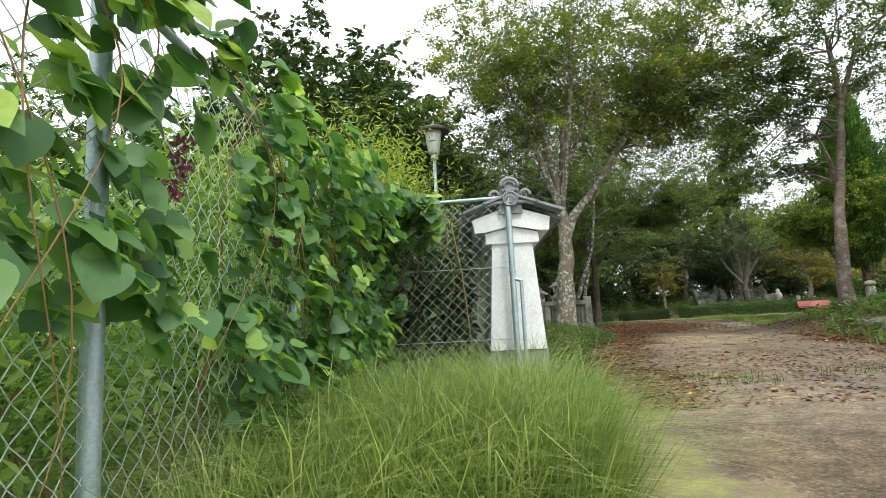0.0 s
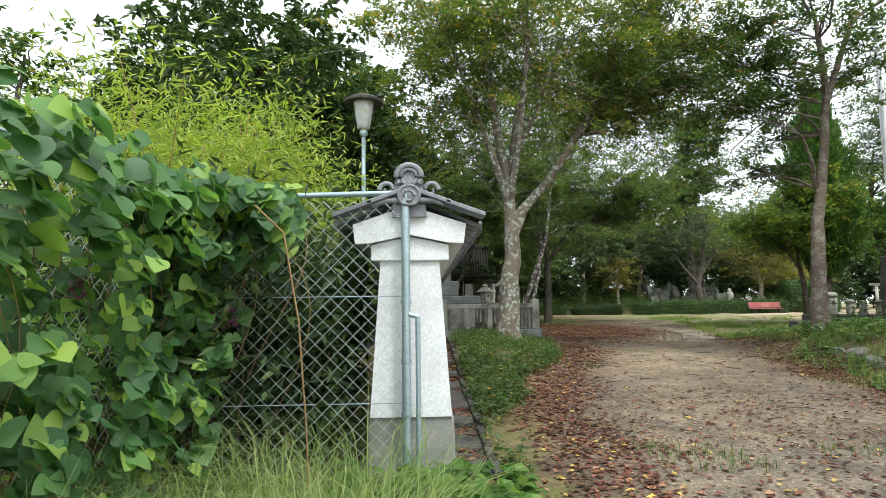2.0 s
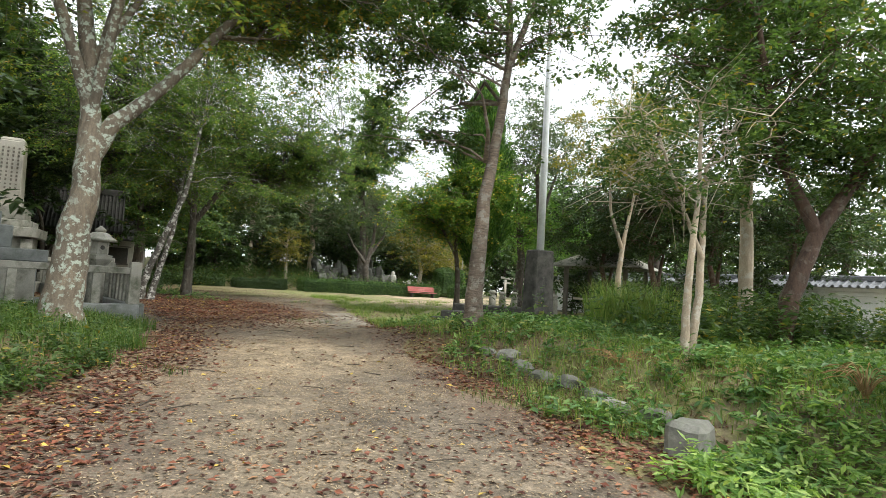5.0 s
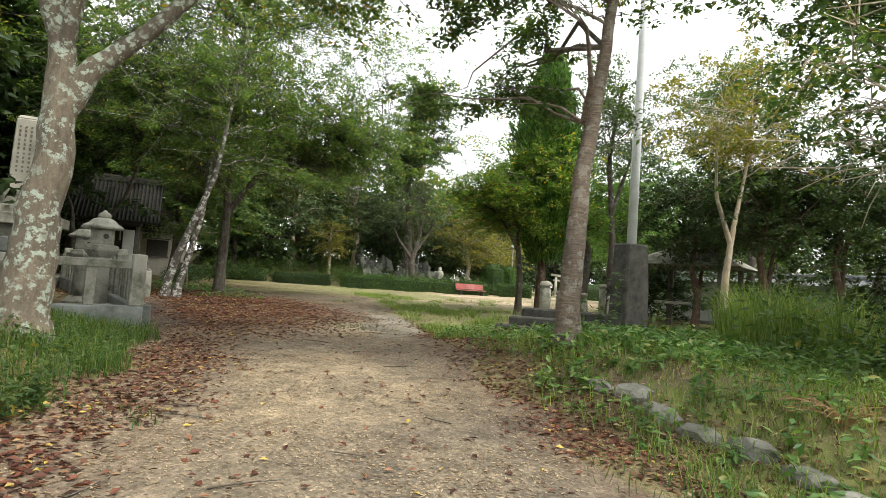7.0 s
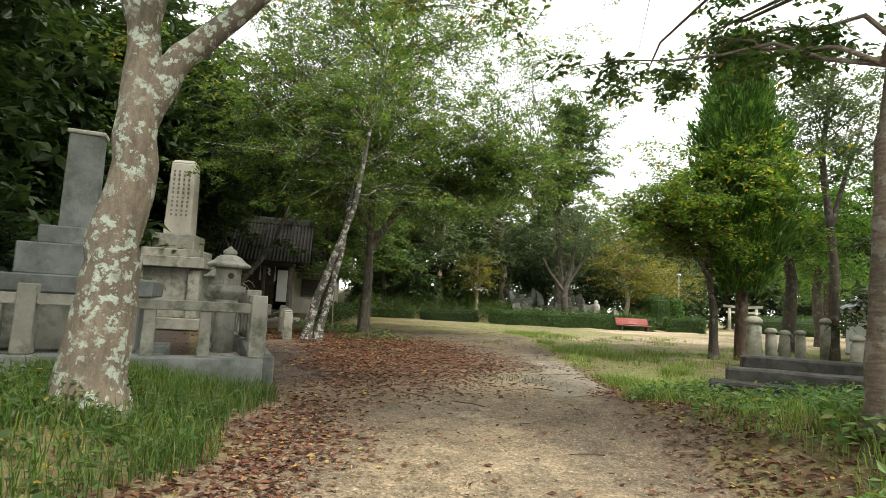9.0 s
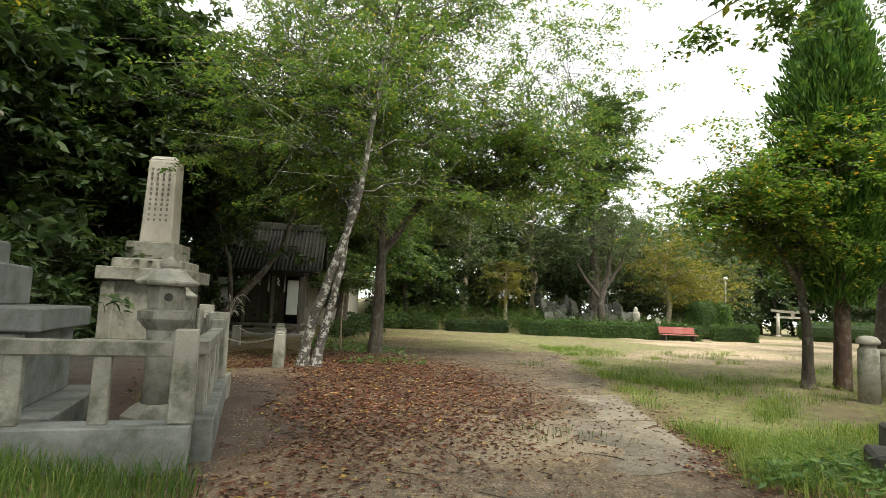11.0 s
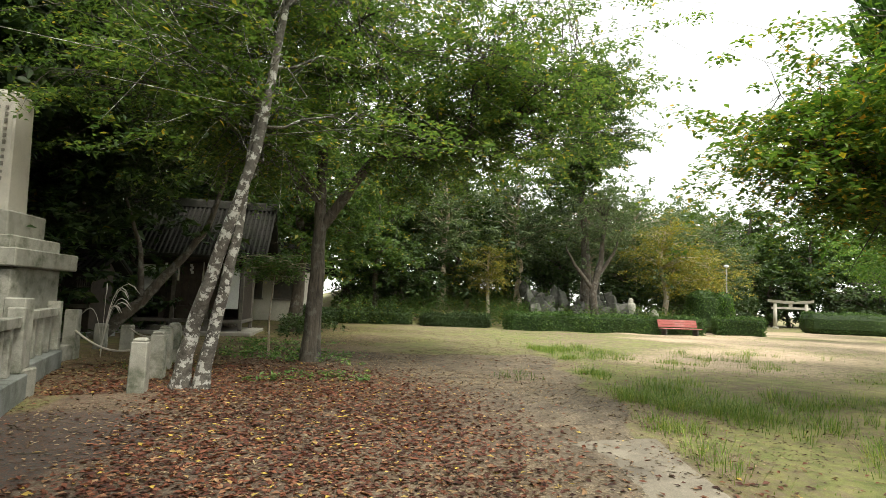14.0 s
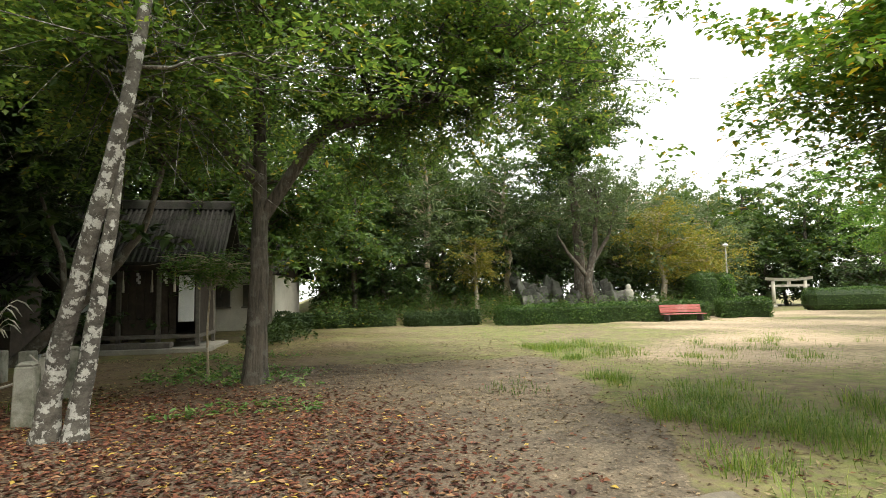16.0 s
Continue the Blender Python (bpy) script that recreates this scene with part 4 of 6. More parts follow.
tree("cherry_tree", z0(15.6, 16.6), [([(0, 0, 0), (0.1, 0, 1.5), (0.3, 0, 2.6), (1.0, 0.2, 4.2)], 0.1, 0.03), ([(0.2, 0, 2.2), (-0.2, 0.1, 3.2), (-0.3, 0.1, 4.4)], 0.06, 0.02)],
     [((0.8, 0.2, 5.2), (2.4, 2.2, 1.3), 1.0)], lf_yellow, bark_pale, 7000, 0.1, "small cherry tree turning yellow", 15, n_limb=22, clump=0.28)
for k, (x, y, h, sd) in enumerate([(22.5, 20.5, 10.5, 16), (19.0, 23.5, 9.5, 17), (26.5, 25.0, 11, 18)]):
    tree("slender_tree", z0(x, y), [([(0, 0, 0), (0.1, 0, h * 0.3), (-0.2, 0.1, h * 0.6), (0.2, 0, h * 0.9)], 0.15, 0.05), ([(0, 0, h * 0.4), (0.9, 0.2, h * 0.6), (1.6, 0.3, h * 0.75)], 0.08, 0.03)],
         [((0.2, 0, h * 0.75), (2.6, 2.4, h * 0.24), 1.0)], lf_grey if k % 2 else lf_mid, bark_dark, 11000, 0.12, "tall slender tree with thin open foliage", sd, n_limb=24, clump=0.35)


# ---- woods all round ----
def wood_tree(name, seed, h, w, leaf, bark, label, n=17000, size=0.2, low=0.3, x=0.0, y=0.0):
    return tree(name, z0(x, y), [([(0, 0, 0), (0.2, 0, h * 0.3), (-0.1, 0.2, h * 0.6), (0.1, 0, h * 0.88)], 0.03 * h, 0.05)],
                [((0, 0, h * (low + 1) / 2 * 0.98), (w, w, h * (1 - low) / 2), 1.0), ((w * 0.5, -w * 0.2, h * 0.55), (w * 0.6, w * 0.6, h * 0.18), 0.4)],
                leaf, bark, n, size, label, seed, n_limb=44, n_twig=7, clump=0.5, bare_twigs=False)


def spread_wood(spec, spots, label):
    first = None
    for x, y, s, turn in spots:
        if first is None:
            first = wood_tree(*spec, label, x=x, y=y) if len(spec) == 6 else wood_tree(*spec[:6], label, *spec[6:], x=x, y=y)
            first.matrix_world = pose(*z0(x, y), 0, 0, turn) @ Matrix.Scale(s, 4)
            first.scale = (s, s, s)
        else:
            c = copy_thing(first, pose(*z0(x, y), 0, 0, turn))
            c.scale = (s, s, s)


spread_wood(("camphor_tree", 31, 11.0, 3.8, lf_dark, bark_dark, 14000, 0.31, 0.12),
            [(-3.2, 22.0, 1.0, 0), (-4.2, 26.6, 1.0, 25), (-3.9, 30.6, 1.0, 70), (-4.5, 31.5, 1.1, 130), (-0.8, 36.5, 0.9, 200), (-7.5, 25.0, 1.15, 250), (-5.6, 17.5, 0.66, 20), (-0.6, 45.5, 1.25, 300), (-2.6, 34.0, 1.3, 15), (-7.0, 31.0, 1.5, 95), (-5.0, 39.5, 1.5, 165), (-1.6, 40.6, 1.15, 235)],
            "dark evergreen tree in the grove behind the stones")
spread_wood(("oak_tree", 32, 12.0, 4.2, lf_mid, bark_dark, 12000, 0.28, 0.25),
            [(-10, 30, 1.1, 0), (-14, 24, 1.0, 50), (-9, 38, 1.15, 100), (-16, 34, 1.2, 160), (-3, 43, 1.05, 220), (-20, 20, 1.0, 280), (2.5, 54, 1.2, 330), (-13, 16, 0.6, 40), (9.0, 53, 1.15, 75), (14.5, 57, 1.2, 145), (-8, 46, 1.3, 265), (6.1, 42.2, 0.85, 25), (-1.2, 35.0, 0.85, 205), (3.2, 44.2, 1.1, 115), (-3.0, 18.6, 0.62, 190)],
            "tall green tree at the edge of the wood")
spread_wood(("mixed_tree", 33, 9.0, 3.4, lf_mid, bark_dark, 9500, 0.27, 0.2),
            [(11.5, 53, 1.05, 0), (16, 56, 1.15, 60), (21, 58, 1.2, 120), (27, 60, 1.2, 180), (33, 61, 1.25, 240), (39, 64, 1.25, 310), (45, 70, 1.3, 30), (57, 66, 1.3, 80), (51, 72, 1.4, 45), (10.4, 49.5, 0.8, 150), (54, 50, 1.1, 20), (58, 42, 1.1, 75), (54, 71, 1.6, 15), (48, 75, 1.6, 95), (60, 75, 1.7, 170), (62, 60, 1.5, 250)],
            "mixed green tree behind the square")
spread_wood(("grey_leaved_tree", 34, 9.5, 3.2, lf_grey, bark_pale, 9000, 0.21, 0.25),
            [(25, 52.5, 1.0, 0), (30, 55, 1.1, 90), (38, 62, 1.1, 200), (19.5, 51.5, 0.95, 10), (45, 68, 1.1, 120), (14.5, 51, 1.0, 240), (35, 58, 1.1, 300), (41.5, 61, 1.1, 20), (28, 58, 1.2, 160)],
            "grey-green tree behind the hedge")
spread_wood(("yellowing_tree", 35, 6.5, 2.6, lf_yellow, bark_pale, 9000, 0.15, 0.35),
            [(29.5, 50.8, 1.15, 0), (17.0, 49.5, 0.7, 100), (34.5, 53.0, 0.95, 220)],
            "tree turning yellow behind the hedge")
spread_wood(("bright_tree", 36, 8.5, 3.3, lf_bright, bark_dark, 15000, 0.16, 0.35),
            [(20.5, 26.5, 0.95, 0), (29.0, 33.0, 1.05, 140), (35.0, 38.0, 1.0, 60), (43.0, 45.0, 1.0, 200), (30.5, 27.0, 1.0, 300)],
            "leafy bright green tree at the side of the square")

spread_wood(("understorey_shrub", 37, 3.4, 2.3, lf_dark, bark_dark, 3400, 0.235, 0.02),
            [(0.6, 45, 1.0, 0), (-1.5, 44, 1.1, 40), (10.0, 51.5, 1.1, 80), (12.0, 50, 1.2, 120), (15.5, 51.5, 1.4, 160), (19.5, 53.5, 1.5, 200), (23.5, 54.5, 1.4, 240), (28.5, 54.0, 1.4, 280), (33.5, 56.5, 1.5, 320),
             (38.5, 60, 1.6, 20), (43.5, 64, 1.6, 60), (56, 68, 1.8, 100), (49, 70, 1.9, 40), (53, 67, 1.7, 10), (60, 63, 1.8, 130), (46, 66, 1.7, 210), (55, 57, 1.8, 140), (58, 50, 1.5, 180), (56, 45, 1.5, 220), (34, 31, 1.3, 200), (28, 28, 1.2, 100), (30, 22, 1.0, 70)],
            "leafy understorey shrub below the trees")
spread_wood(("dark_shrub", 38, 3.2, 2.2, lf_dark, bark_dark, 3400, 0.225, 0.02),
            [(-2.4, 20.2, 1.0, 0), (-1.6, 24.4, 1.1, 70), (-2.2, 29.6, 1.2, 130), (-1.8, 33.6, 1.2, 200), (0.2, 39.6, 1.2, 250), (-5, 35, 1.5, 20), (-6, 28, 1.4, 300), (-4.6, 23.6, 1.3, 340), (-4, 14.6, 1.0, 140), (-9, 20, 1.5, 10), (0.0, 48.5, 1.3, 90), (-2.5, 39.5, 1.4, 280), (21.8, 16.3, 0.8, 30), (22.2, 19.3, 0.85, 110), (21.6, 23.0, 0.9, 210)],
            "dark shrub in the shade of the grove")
spread_wood(("far_tree", 39, 13.0, 5.0, lf_mid, bark_dark, 12000, 0.42, 0.02),
            [(-2, 62, 1.1, 0), (6, 66, 1.0, 50), (14, 70, 0.95, 100), (23, 72, 0.9, 150), (32, 76, 1.0, 200), (42, 78, 1.0, 250), (52, 76, 1.0, 300), (61, 68, 1.05, 350), (66, 58, 1.05, 30), (68, 47, 1.05, 80), (64, 36, 1.0, 130), (55, 27, 0.9, 180), (-12, 55, 1.1, 230), (-22, 45, 1.1, 280), (-26, 32, 1.1, 330), (45, 18, 0.8, 15), (38, 8, 0.8, 66), (-24, 8, 0.8, 170)],
            "far tree closing the view round the park")

tree("podocarp_tree", z0(1.05, 34.4), [([(0, 0, 0), (0.4, 0.1, 0.45), (1.0, 0.3, 1.1), (1.9, 0.5, 2.3), (2.6, 0.6, 3.4), (3.0, 0.6, 5.0)], 0.19, 0.06), ([(1.0, 0.3, 1.1), (0.9, 0.2, 2.6), (0.3, 0.1, 4.4)], 0.1, 0.03)],
     [((2.7, 1.4, 7.4), (3.6, 2.6, 1.8), 1.0), ((-0.6, 0.8, 4.8), (1.8, 1.4, 1.2), 0.3)], lf_dark, bark_dark, 40000, 0.13, "dark leaning tree hanging over the shrine hall", 45, n_limb=36, clump=0.3)
tree("sapling", z0(5.85, 30.4), [([(0, 0, 0), (-0.03, 0, 0.9), (0.03, 0, 1.95)], 0.025, 0.012)],
     [((-0.05, 0, 2.1), (1.0, 0.8, 0.2), 1.0)], lf_weed, bark_pale, 2600, 0.09, "thin sapling with a flat layer of leaves", 46, n_limb=16, clump=0.2, flat=0.9)

# the bare grey tree that stands over the rockery
tree("willow_oak", z0(23.0, 47.6), [([(0, 0, 0), (-0.3, 0, 2.0), (0.2, 0, 4.0), (0.5, 0, 6.5)], 0.3, 0.08), ([(-0.2, 0, 2.2), (-1.4, 0, 3.6), (-2.0, 0, 4.6)], 0.14, 0.04), ([(0, 0, 3.0), (1.2, 0.2, 4.6), (1.6, 0.2, 6.0)], 0.14, 0.04)],
     [((0, 0, 6.6), (2.4, 2.2, 2.0), 1.0)], lf_grey, bark_dark, 8000, 0.13, "old grey-trunked tree with thin upper leaves", 40, n_limb=30, clump=0.3)


# ---- lamp, flagpole ----
lamp = thing("park_lamp", z0(-0.25, 15.1, -0.2), "park lamp with dark cap and frosted shade on a grey pole", "lamp")
part("pole", lathe([(0.06, 0), (0.05, 3.0), (0.045, 4.75)], 12), galv, lamp, "", True)
part("collar", lathe([(0.07, 4.7), (0.09, 4.75), (0.09, 4.82), (0.05, 4.86)], 14), galv, lamp)
part("shade", lathe([(0.1, 4.86), (0.14, 4.88), (0.22, 5.42), (0.22, 5.46)], 18), lamp_glass, lamp, "frosted white shade", True)
part("cap", lathe([(0.22, 5.46), (0.43, 5.44), (0.44, 5.49), (0.3, 5.57), (0.1, 5.61), (0.03, 5.66)], 20), lamp_dark, lamp)

fp = thing("flagpole", z0(13.15, 17.0), "tall white flagpole set in a dark stone block", "flagpole")
part("stone_block", box((0.72, 0.5, 2.05), (0, 0, 0), 0.03, (0.82, 0.85)), slab_stone, fp, "dark rough stone block")
part("pole", lathe([(0.1, 2.05), (0.09, 4.5), (0.06, 9.5), (0.05, 10.2)], 14), white_paint, fp, "white painted steel pole", True)
part("finial", lathe([(0.02, 10.2), (0.08, 10.26), (0.08, 10.32), (0.02, 10.4)], 12), white_paint, fp)

# ---- stone fence round the monuments ----
def fence_run(x0, y0, x1, y1, zb, posts, n_bal, label="weathered granite fence with flat rail and square balusters", top=1.12, corner=False):
    L = math.hypot(x1 - x0, y1 - y0)
    turn = math.degrees(math.atan2(y1 - y0, x1 - x0))
    f = thing("stone_fence", (x0, y0, zb), label, "fence", "stone fence round the monuments", turn=turn)
    n = max(1, round(L / 1.6))
    for k in range(n):
        part("base_block", box((L / n - 0.01, 0.34, 0.46), (L / n * (k + 0.5), 0, -0.12), 0.015), granite_dark, f)
    for p in posts[1 if corner else 0:]:
        part("post", box((0.21, 0.21, top - 0.34 + 0.04), (p * L, 0, 0.343), 0.012, (0.93, 0.93)), granite, f)
    spans = list(zip(posts, posts[1:]))
    for a, b in spans:
        part("rail", box(((b - a) * L - 0.2, 0.15, 0.13), ((a + b) / 2 * L, 0, top - 0.2), 0.01), granite, f)
        for k in range(n_bal):
            u = a * L + (b - a) * L * (k + 1) / (n_bal + 1)
            part("baluster", box((0.15, 0.11, top - 0.2 - 0.343), (u, 0, 0.342), 0.008, (0.92, 0.92)), granite, f)
    return f


fence_run(4.22, 18.76, 0.35, 18.24, 1.2, [0.025, 0.69, 1.0], 3)
fence_run(4.2, 18.95, 3.85, 21.9, 1.2, [-0.03, 1.0], 7, corner=True)
fence_run(3.7, 22.3, 3.1, 25.2, 1.26, [0.0, 1.0], 6)
fence_run(2.9, 25.6, 2.45, 28.0, 1.3, [0.0, 1.0], 4)
for x, y, s in [(3.82, 22.12, 1.28), (3.02, 25.4, 1.3)]:
    gp = thing("gate_post", z0(x, y), "square granite gate post of the stone fence", "post", "gate posts of the stone fence")
    part("foot", box((0.4, 0.4, 0.4), (0, 0, 0), 0.02), granite, gp)
    part("shaft", box((0.27, 0.27, s - 0.4), (0, 0, 0.4), 0.015, (0.93, 0.93)), granite, gp)


def stepped_base(t, steps, mat, z=0.0):
    for w, d, h in steps:
        part("plinth_step", box((w, d, h), (0, 0, z), 0.02), mat, t)
        z += h
    return z


# dark memorial slab
m1 = thing("memorial_slab", (1.4, 20.15, level(1.4, 20.15)), "dark polished memorial slab on a stepped granite plinth", "monument", turn=8)
z = stepped_base(m1, [(2.7, 2.2, 0.3), (2.0, 1.8, 0.76), (2.3, 2.0, 0.24), (1.2, 1.1, 0.44), (0.82, 0.75, 0.26)], granite_dark)
part("slab", box((0.46, 0.3, 1.4), (0, 0, z), 0.015, (0.96, 0.96)), granite_dark, m1, "smooth grey upright slab")
part("slab_cap", box((0.5, 0.34, 0.06), (0, 0, z + 1.402), 0.015), pale_granite, m1)
for k in range(5):
    part("facing_stone", box((0.36, 0.06, 0.72), (-0.8 + 0.4 * k, -0.915, 0.32), 0.02), granite, m1)

# tall inscribed stone
m2 = thing("inscribed_pillar", (1.25, 28.3, level(1.25, 28.3)), "tall pale inscribed stone pillar on a stepped plinth", "monument", turn=-6)
z = stepped_base(m2, [(2.2, 2.2, 0.3), (1.55, 1.55, 1.35), (1.95, 1.95, 0.3), (1.5, 1.5, 0.22), (1.12, 1.12, 0.42)], granite)
part("pillar", box((0.74, 0.6, 2.05), (0, 0, z), 0.03, (0.88, 0.9)), pale_granite, m2, "pale stone pillar")
part("pillar_head", box((0.645, 0.53, 0.1), (0, 0, z + 2.052), 0.02, (0.8, 0.7)), pale_granite, m2)
for c in range(4):
    for k in range(13):
        h = 0.05 + 0.04 * ((k * 7 + c * 3) % 3) / 3
        part("engraved_mark", box((0.05, 0.012, h), (-0.2 + 0.135 * c, -0.298 + 0.0145 * (k / 13), z + 1.78 - 0.125 * k), 0.0), engrave, m2)
part("corner_pier", box((0.3, 0.3, 1.3), (0.72, -0.72, 0.3), 0.015), granite, m2)
part("corner_pier", box((0.3, 0.3, 1.3), (-0.72, -0.72, 0.3), 0.015), granite, m2)


def stone_lantern(x, y, zb, s, label, seed=0):
    t = thing("stone_lantern", (x, y, zb), label, "lantern", "stone lanterns inside the fence", turn=20 + 13 * seed)
    part("foot", lathe([(0.32, 0), (0.34, 0.12), (0.26, 0.2), (0.2, 0.24)], 6), granite, t)
    part("shaft", lathe([(0.16, 0.24), (0.15, 0.5), (0.15, 0.8), (0.17, 1.0)], 14), granite, t, "", True)
    part("platform", lathe([(0.17, 1.0), (0.25, 1.09), (0.27, 1.12), (0.27, 1.2), (0.19, 1.22)], 6), granite, t)
    part("firebox", lathe([(0.18, 1.22), (0.185, 1.24), (0.185, 1.45), (0.17, 1.47)], 6), granite, t)
    # Dark discs on the faces stand for shaded openings; the firebox is solid.
    for a in (30, 150, 270):
        b = lathe([(0.045, 0), (0.045, 0.01), (0.02, 0.012)], 10)
        part("window_hole", b, slab_stone, t, "dark disc painted as the shade of a round opening", False, pose(0, 0, 0, 0, 0, a) @ pose(0.158, 0, 1.35, 0, 90, 0))
    part("roof", lathe([(0.19, 1.47), (0.3, 1.475), (0.32, 1.5), (0.315, 1.52), (0.23, 1.57), (0.17, 1.63), (0.1, 1.66)], 8), granite, t)
    part("finial", lathe([(0.08, 1.66), (0.105, 1.69), (0.09, 1.73), (0.04, 1.76), (0.015, 1.79)], 12), granite, t, "", True)
    t.scale = (s, s, s)
    return t


stone_lantern(3.53, 20.3, 1.2, 1.07, "round-capped granite lantern behind the stone fence", 0)
stone_lantern(3.14, 22.4, 1.22, 0.97, "round-capped granite lantern behind the stone fence", 1)

# ---- right-hand steps, low posts ----
st = thing("stone_steps", (0, 0, 0), "low dark stone steps half sunk in weeds", "steps")
for x, y, w, z in [(10.2, 17.75, 1.1, 1.52), (10.8, 18.12, 1.9, 1.68), (11.4, 18.5, 1.8, 1.84)]:
    c, d = math.cos(radians(-38)), math.sin(radians(-38))
    block = box((w, 0.56, 0.62), (x + c * w / 2 + 0.15, y + d * w / 2, z - 0.62), 0.03, (0.985, 0.94), -38)
    bmesh.ops.subdivide_edges(block, edges=list(block.edges), cuts=2, use_grid_fill=True)
    for v in block.verts:
        v.co += noise.noise_vector(v.co * 2.7) * 0.022
    part("step_stone", block, slab_stone, st)
for k, (x, y, h, rr) in enumerate([(14.75, 21.7, 1.2, 0.17), (15.9, 22.4, 0.95, 0.13), (16.6, 22.7, 0.9, 0.13), (17.6, 23.2, 0.9, 0.13), (15.6, 19.9, 0.95, 0.13), (17.2, 20.6, 0.95, 0.13), (18.9, 23.6, 1.2, 0.16)]):
    p = thing("round_post", z0(x, y), "pale round-headed stone post by the steps", "post", "stone posts by the steps")
    part("shaft", lathe([(rr, 0), (rr * 0.95, h * 0.8), (rr * 0.75, h * 0.83), (rr * 0.75, h * 0.87)], 14), granite, p, "", True)
    part("head", lathe([(rr * 1.05, h * 0.87), (rr * 1.1, h * 0.92), (rr * 0.8, h * 0.98), (rr * 0.3, h)], 14), granite, p, "", True)


# kerb of rough stones along the bank
def rock_mesh(name, seed, sub=2, mat=None):
    r = np.random.default_rng(seed)
    bm = bmesh.new()
    bmesh.ops.create_icosphere(bm, subdivisions=sub, radius=1.0)
    off = Vector(r.uniform(-9, 9, 3))
    for v in bm.verts:
        d = noise.noise(v.co * 0.9 + off) * 0.45 + noise.noise(v.co * 2.3 + off) * 0.18
        v.co = v.co * (0.85 + d)
        for k in range(3):
            v.co[k] = max(-0.72, min(0.72, v.co[k]))
    me = bpy.data.meshes.new(name)
    bm.to_mesh(me)
    bm.free()
    me.materials.append(mat or rock_mat)
    return me


def crag_mesh(name, seed):
    """An angular block: the hull of a few scattered corners."""
    r = np.random.default_rng(seed)
    bm = bmesh.new()
    for k in range(16):
        u = r.normal(size=3)
        u /= np.linalg.norm(u)
        bm.verts.new(u * r.uniform(0.65, 1.0))
    bmesh.ops.convex_hull(bm, input=list(bm.verts))
    bmesh.ops.bevel(bm, geom=list(bm.edges), offset=0.04, segments=1, affect="EDGES")
    me = bpy.data.meshes.new(name)
    bm.to_mesh(me)
    bm.free()
    me.materials.append(rockery_stone)
    return me


ROCKS = [crag_mesh("rock", 50 + k) for k in range(6)]
KERBS = [rock_mesh("kerb_rock", 60 + k, 2, rock_mat) for k in range(4)]
for k in range(9):
    y = 9.3 + 0.46 * k
    x = 8.15 + 0.05 * k + 0.05 * math.sin(k * 2.1)
    ob = new("kerb_rock", KERBS[k % 4])
    s = 0.17 + 0.03 * math.sin(k * 3.7)
    ob.matrix_world = pose(x, y, level(x, y) - 0.01, 0, 0, 84 + 9 * math.sin(k * 1.9)) @ Matrix.Diagonal((0.3, s, s * 0.7, 1))
    tagged(ob, "rough kerb stone half buried in weeds", "stone", "kerb stones along the bank")
block = box((0.44, 0.38, 0.36), (0, 0, 0), 0.05, (0.9, 0.88))
bmesh.ops.subdivide_edges(block, edges=list(block.edges), cuts=2, use_grid_fill=True)
for v in block.verts:
    v.co += noise.noise_vector(v.co * 5.0) * 0.022
ob = part("boulder", block, rock_mat, None)
ob.matrix_world = pose(7.74, 9.05, level(7.74, 9.05) - 0.06, 0, 0, 20)
tagged(ob, "flat-topped pale stone beside the track", "stone")

# ---- rope posts before the shrine ----
def rope(a, b, sag, parent):
    t = np.linspace(0, 1, 13)[:, None]
    p = np.array(a) * (1 - t) + np.array(b) * t
    p[:, 2] -= sag * np.sin(np.pi * t[:, 0])
    return tube_part("rope", [(p, [0.018] * 13)], rope_mat, parent, 6)


low_posts = [(4.45, 25.6), (4.4, 26.8), (4.3, 27.7), (4.25, 28.6)]
for k, (x, y) in enumerate(low_posts):
    p = thing("rope_post", z0(x, y), "short mossy square stone post", "post", "rope posts before the shrine")
    part("shaft", box((0.23, 0.23, 0.72), (0, 0, 0), 0.015, (0.9, 0.9)), granite, p)
    part("cap", box((0.2, 0.2, 0.05), (0, 0, 0.722), 0.02, (0.7, 0.7)), granite, p)
for k, (x, y, h) in enumerate([(2.35, 29.1, 0.95), (2.9, 30.6, 0.6), (2.2, 31.2, 0.6)]):
    p = thing("rope_post", z0(x, y), "short square stone post beside the plinth", "post", "rope posts before the shrine")
    part("shaft", box((0.24, 0.24, h), (0, 0, 0), 0.015, (0.92, 0.92)), granite, p)
r1 = thing("rope_barrier", (0, 0, 0), "sagging white rope strung between short stone posts", "rope")
rope((4.3, 27.0, 1.85), (2.35, 29.1, 1.95), 0.25, r1)
rope((4.2, 28.6, 1.95), (2.9, 30.6, 1.9), 0.15, r1)

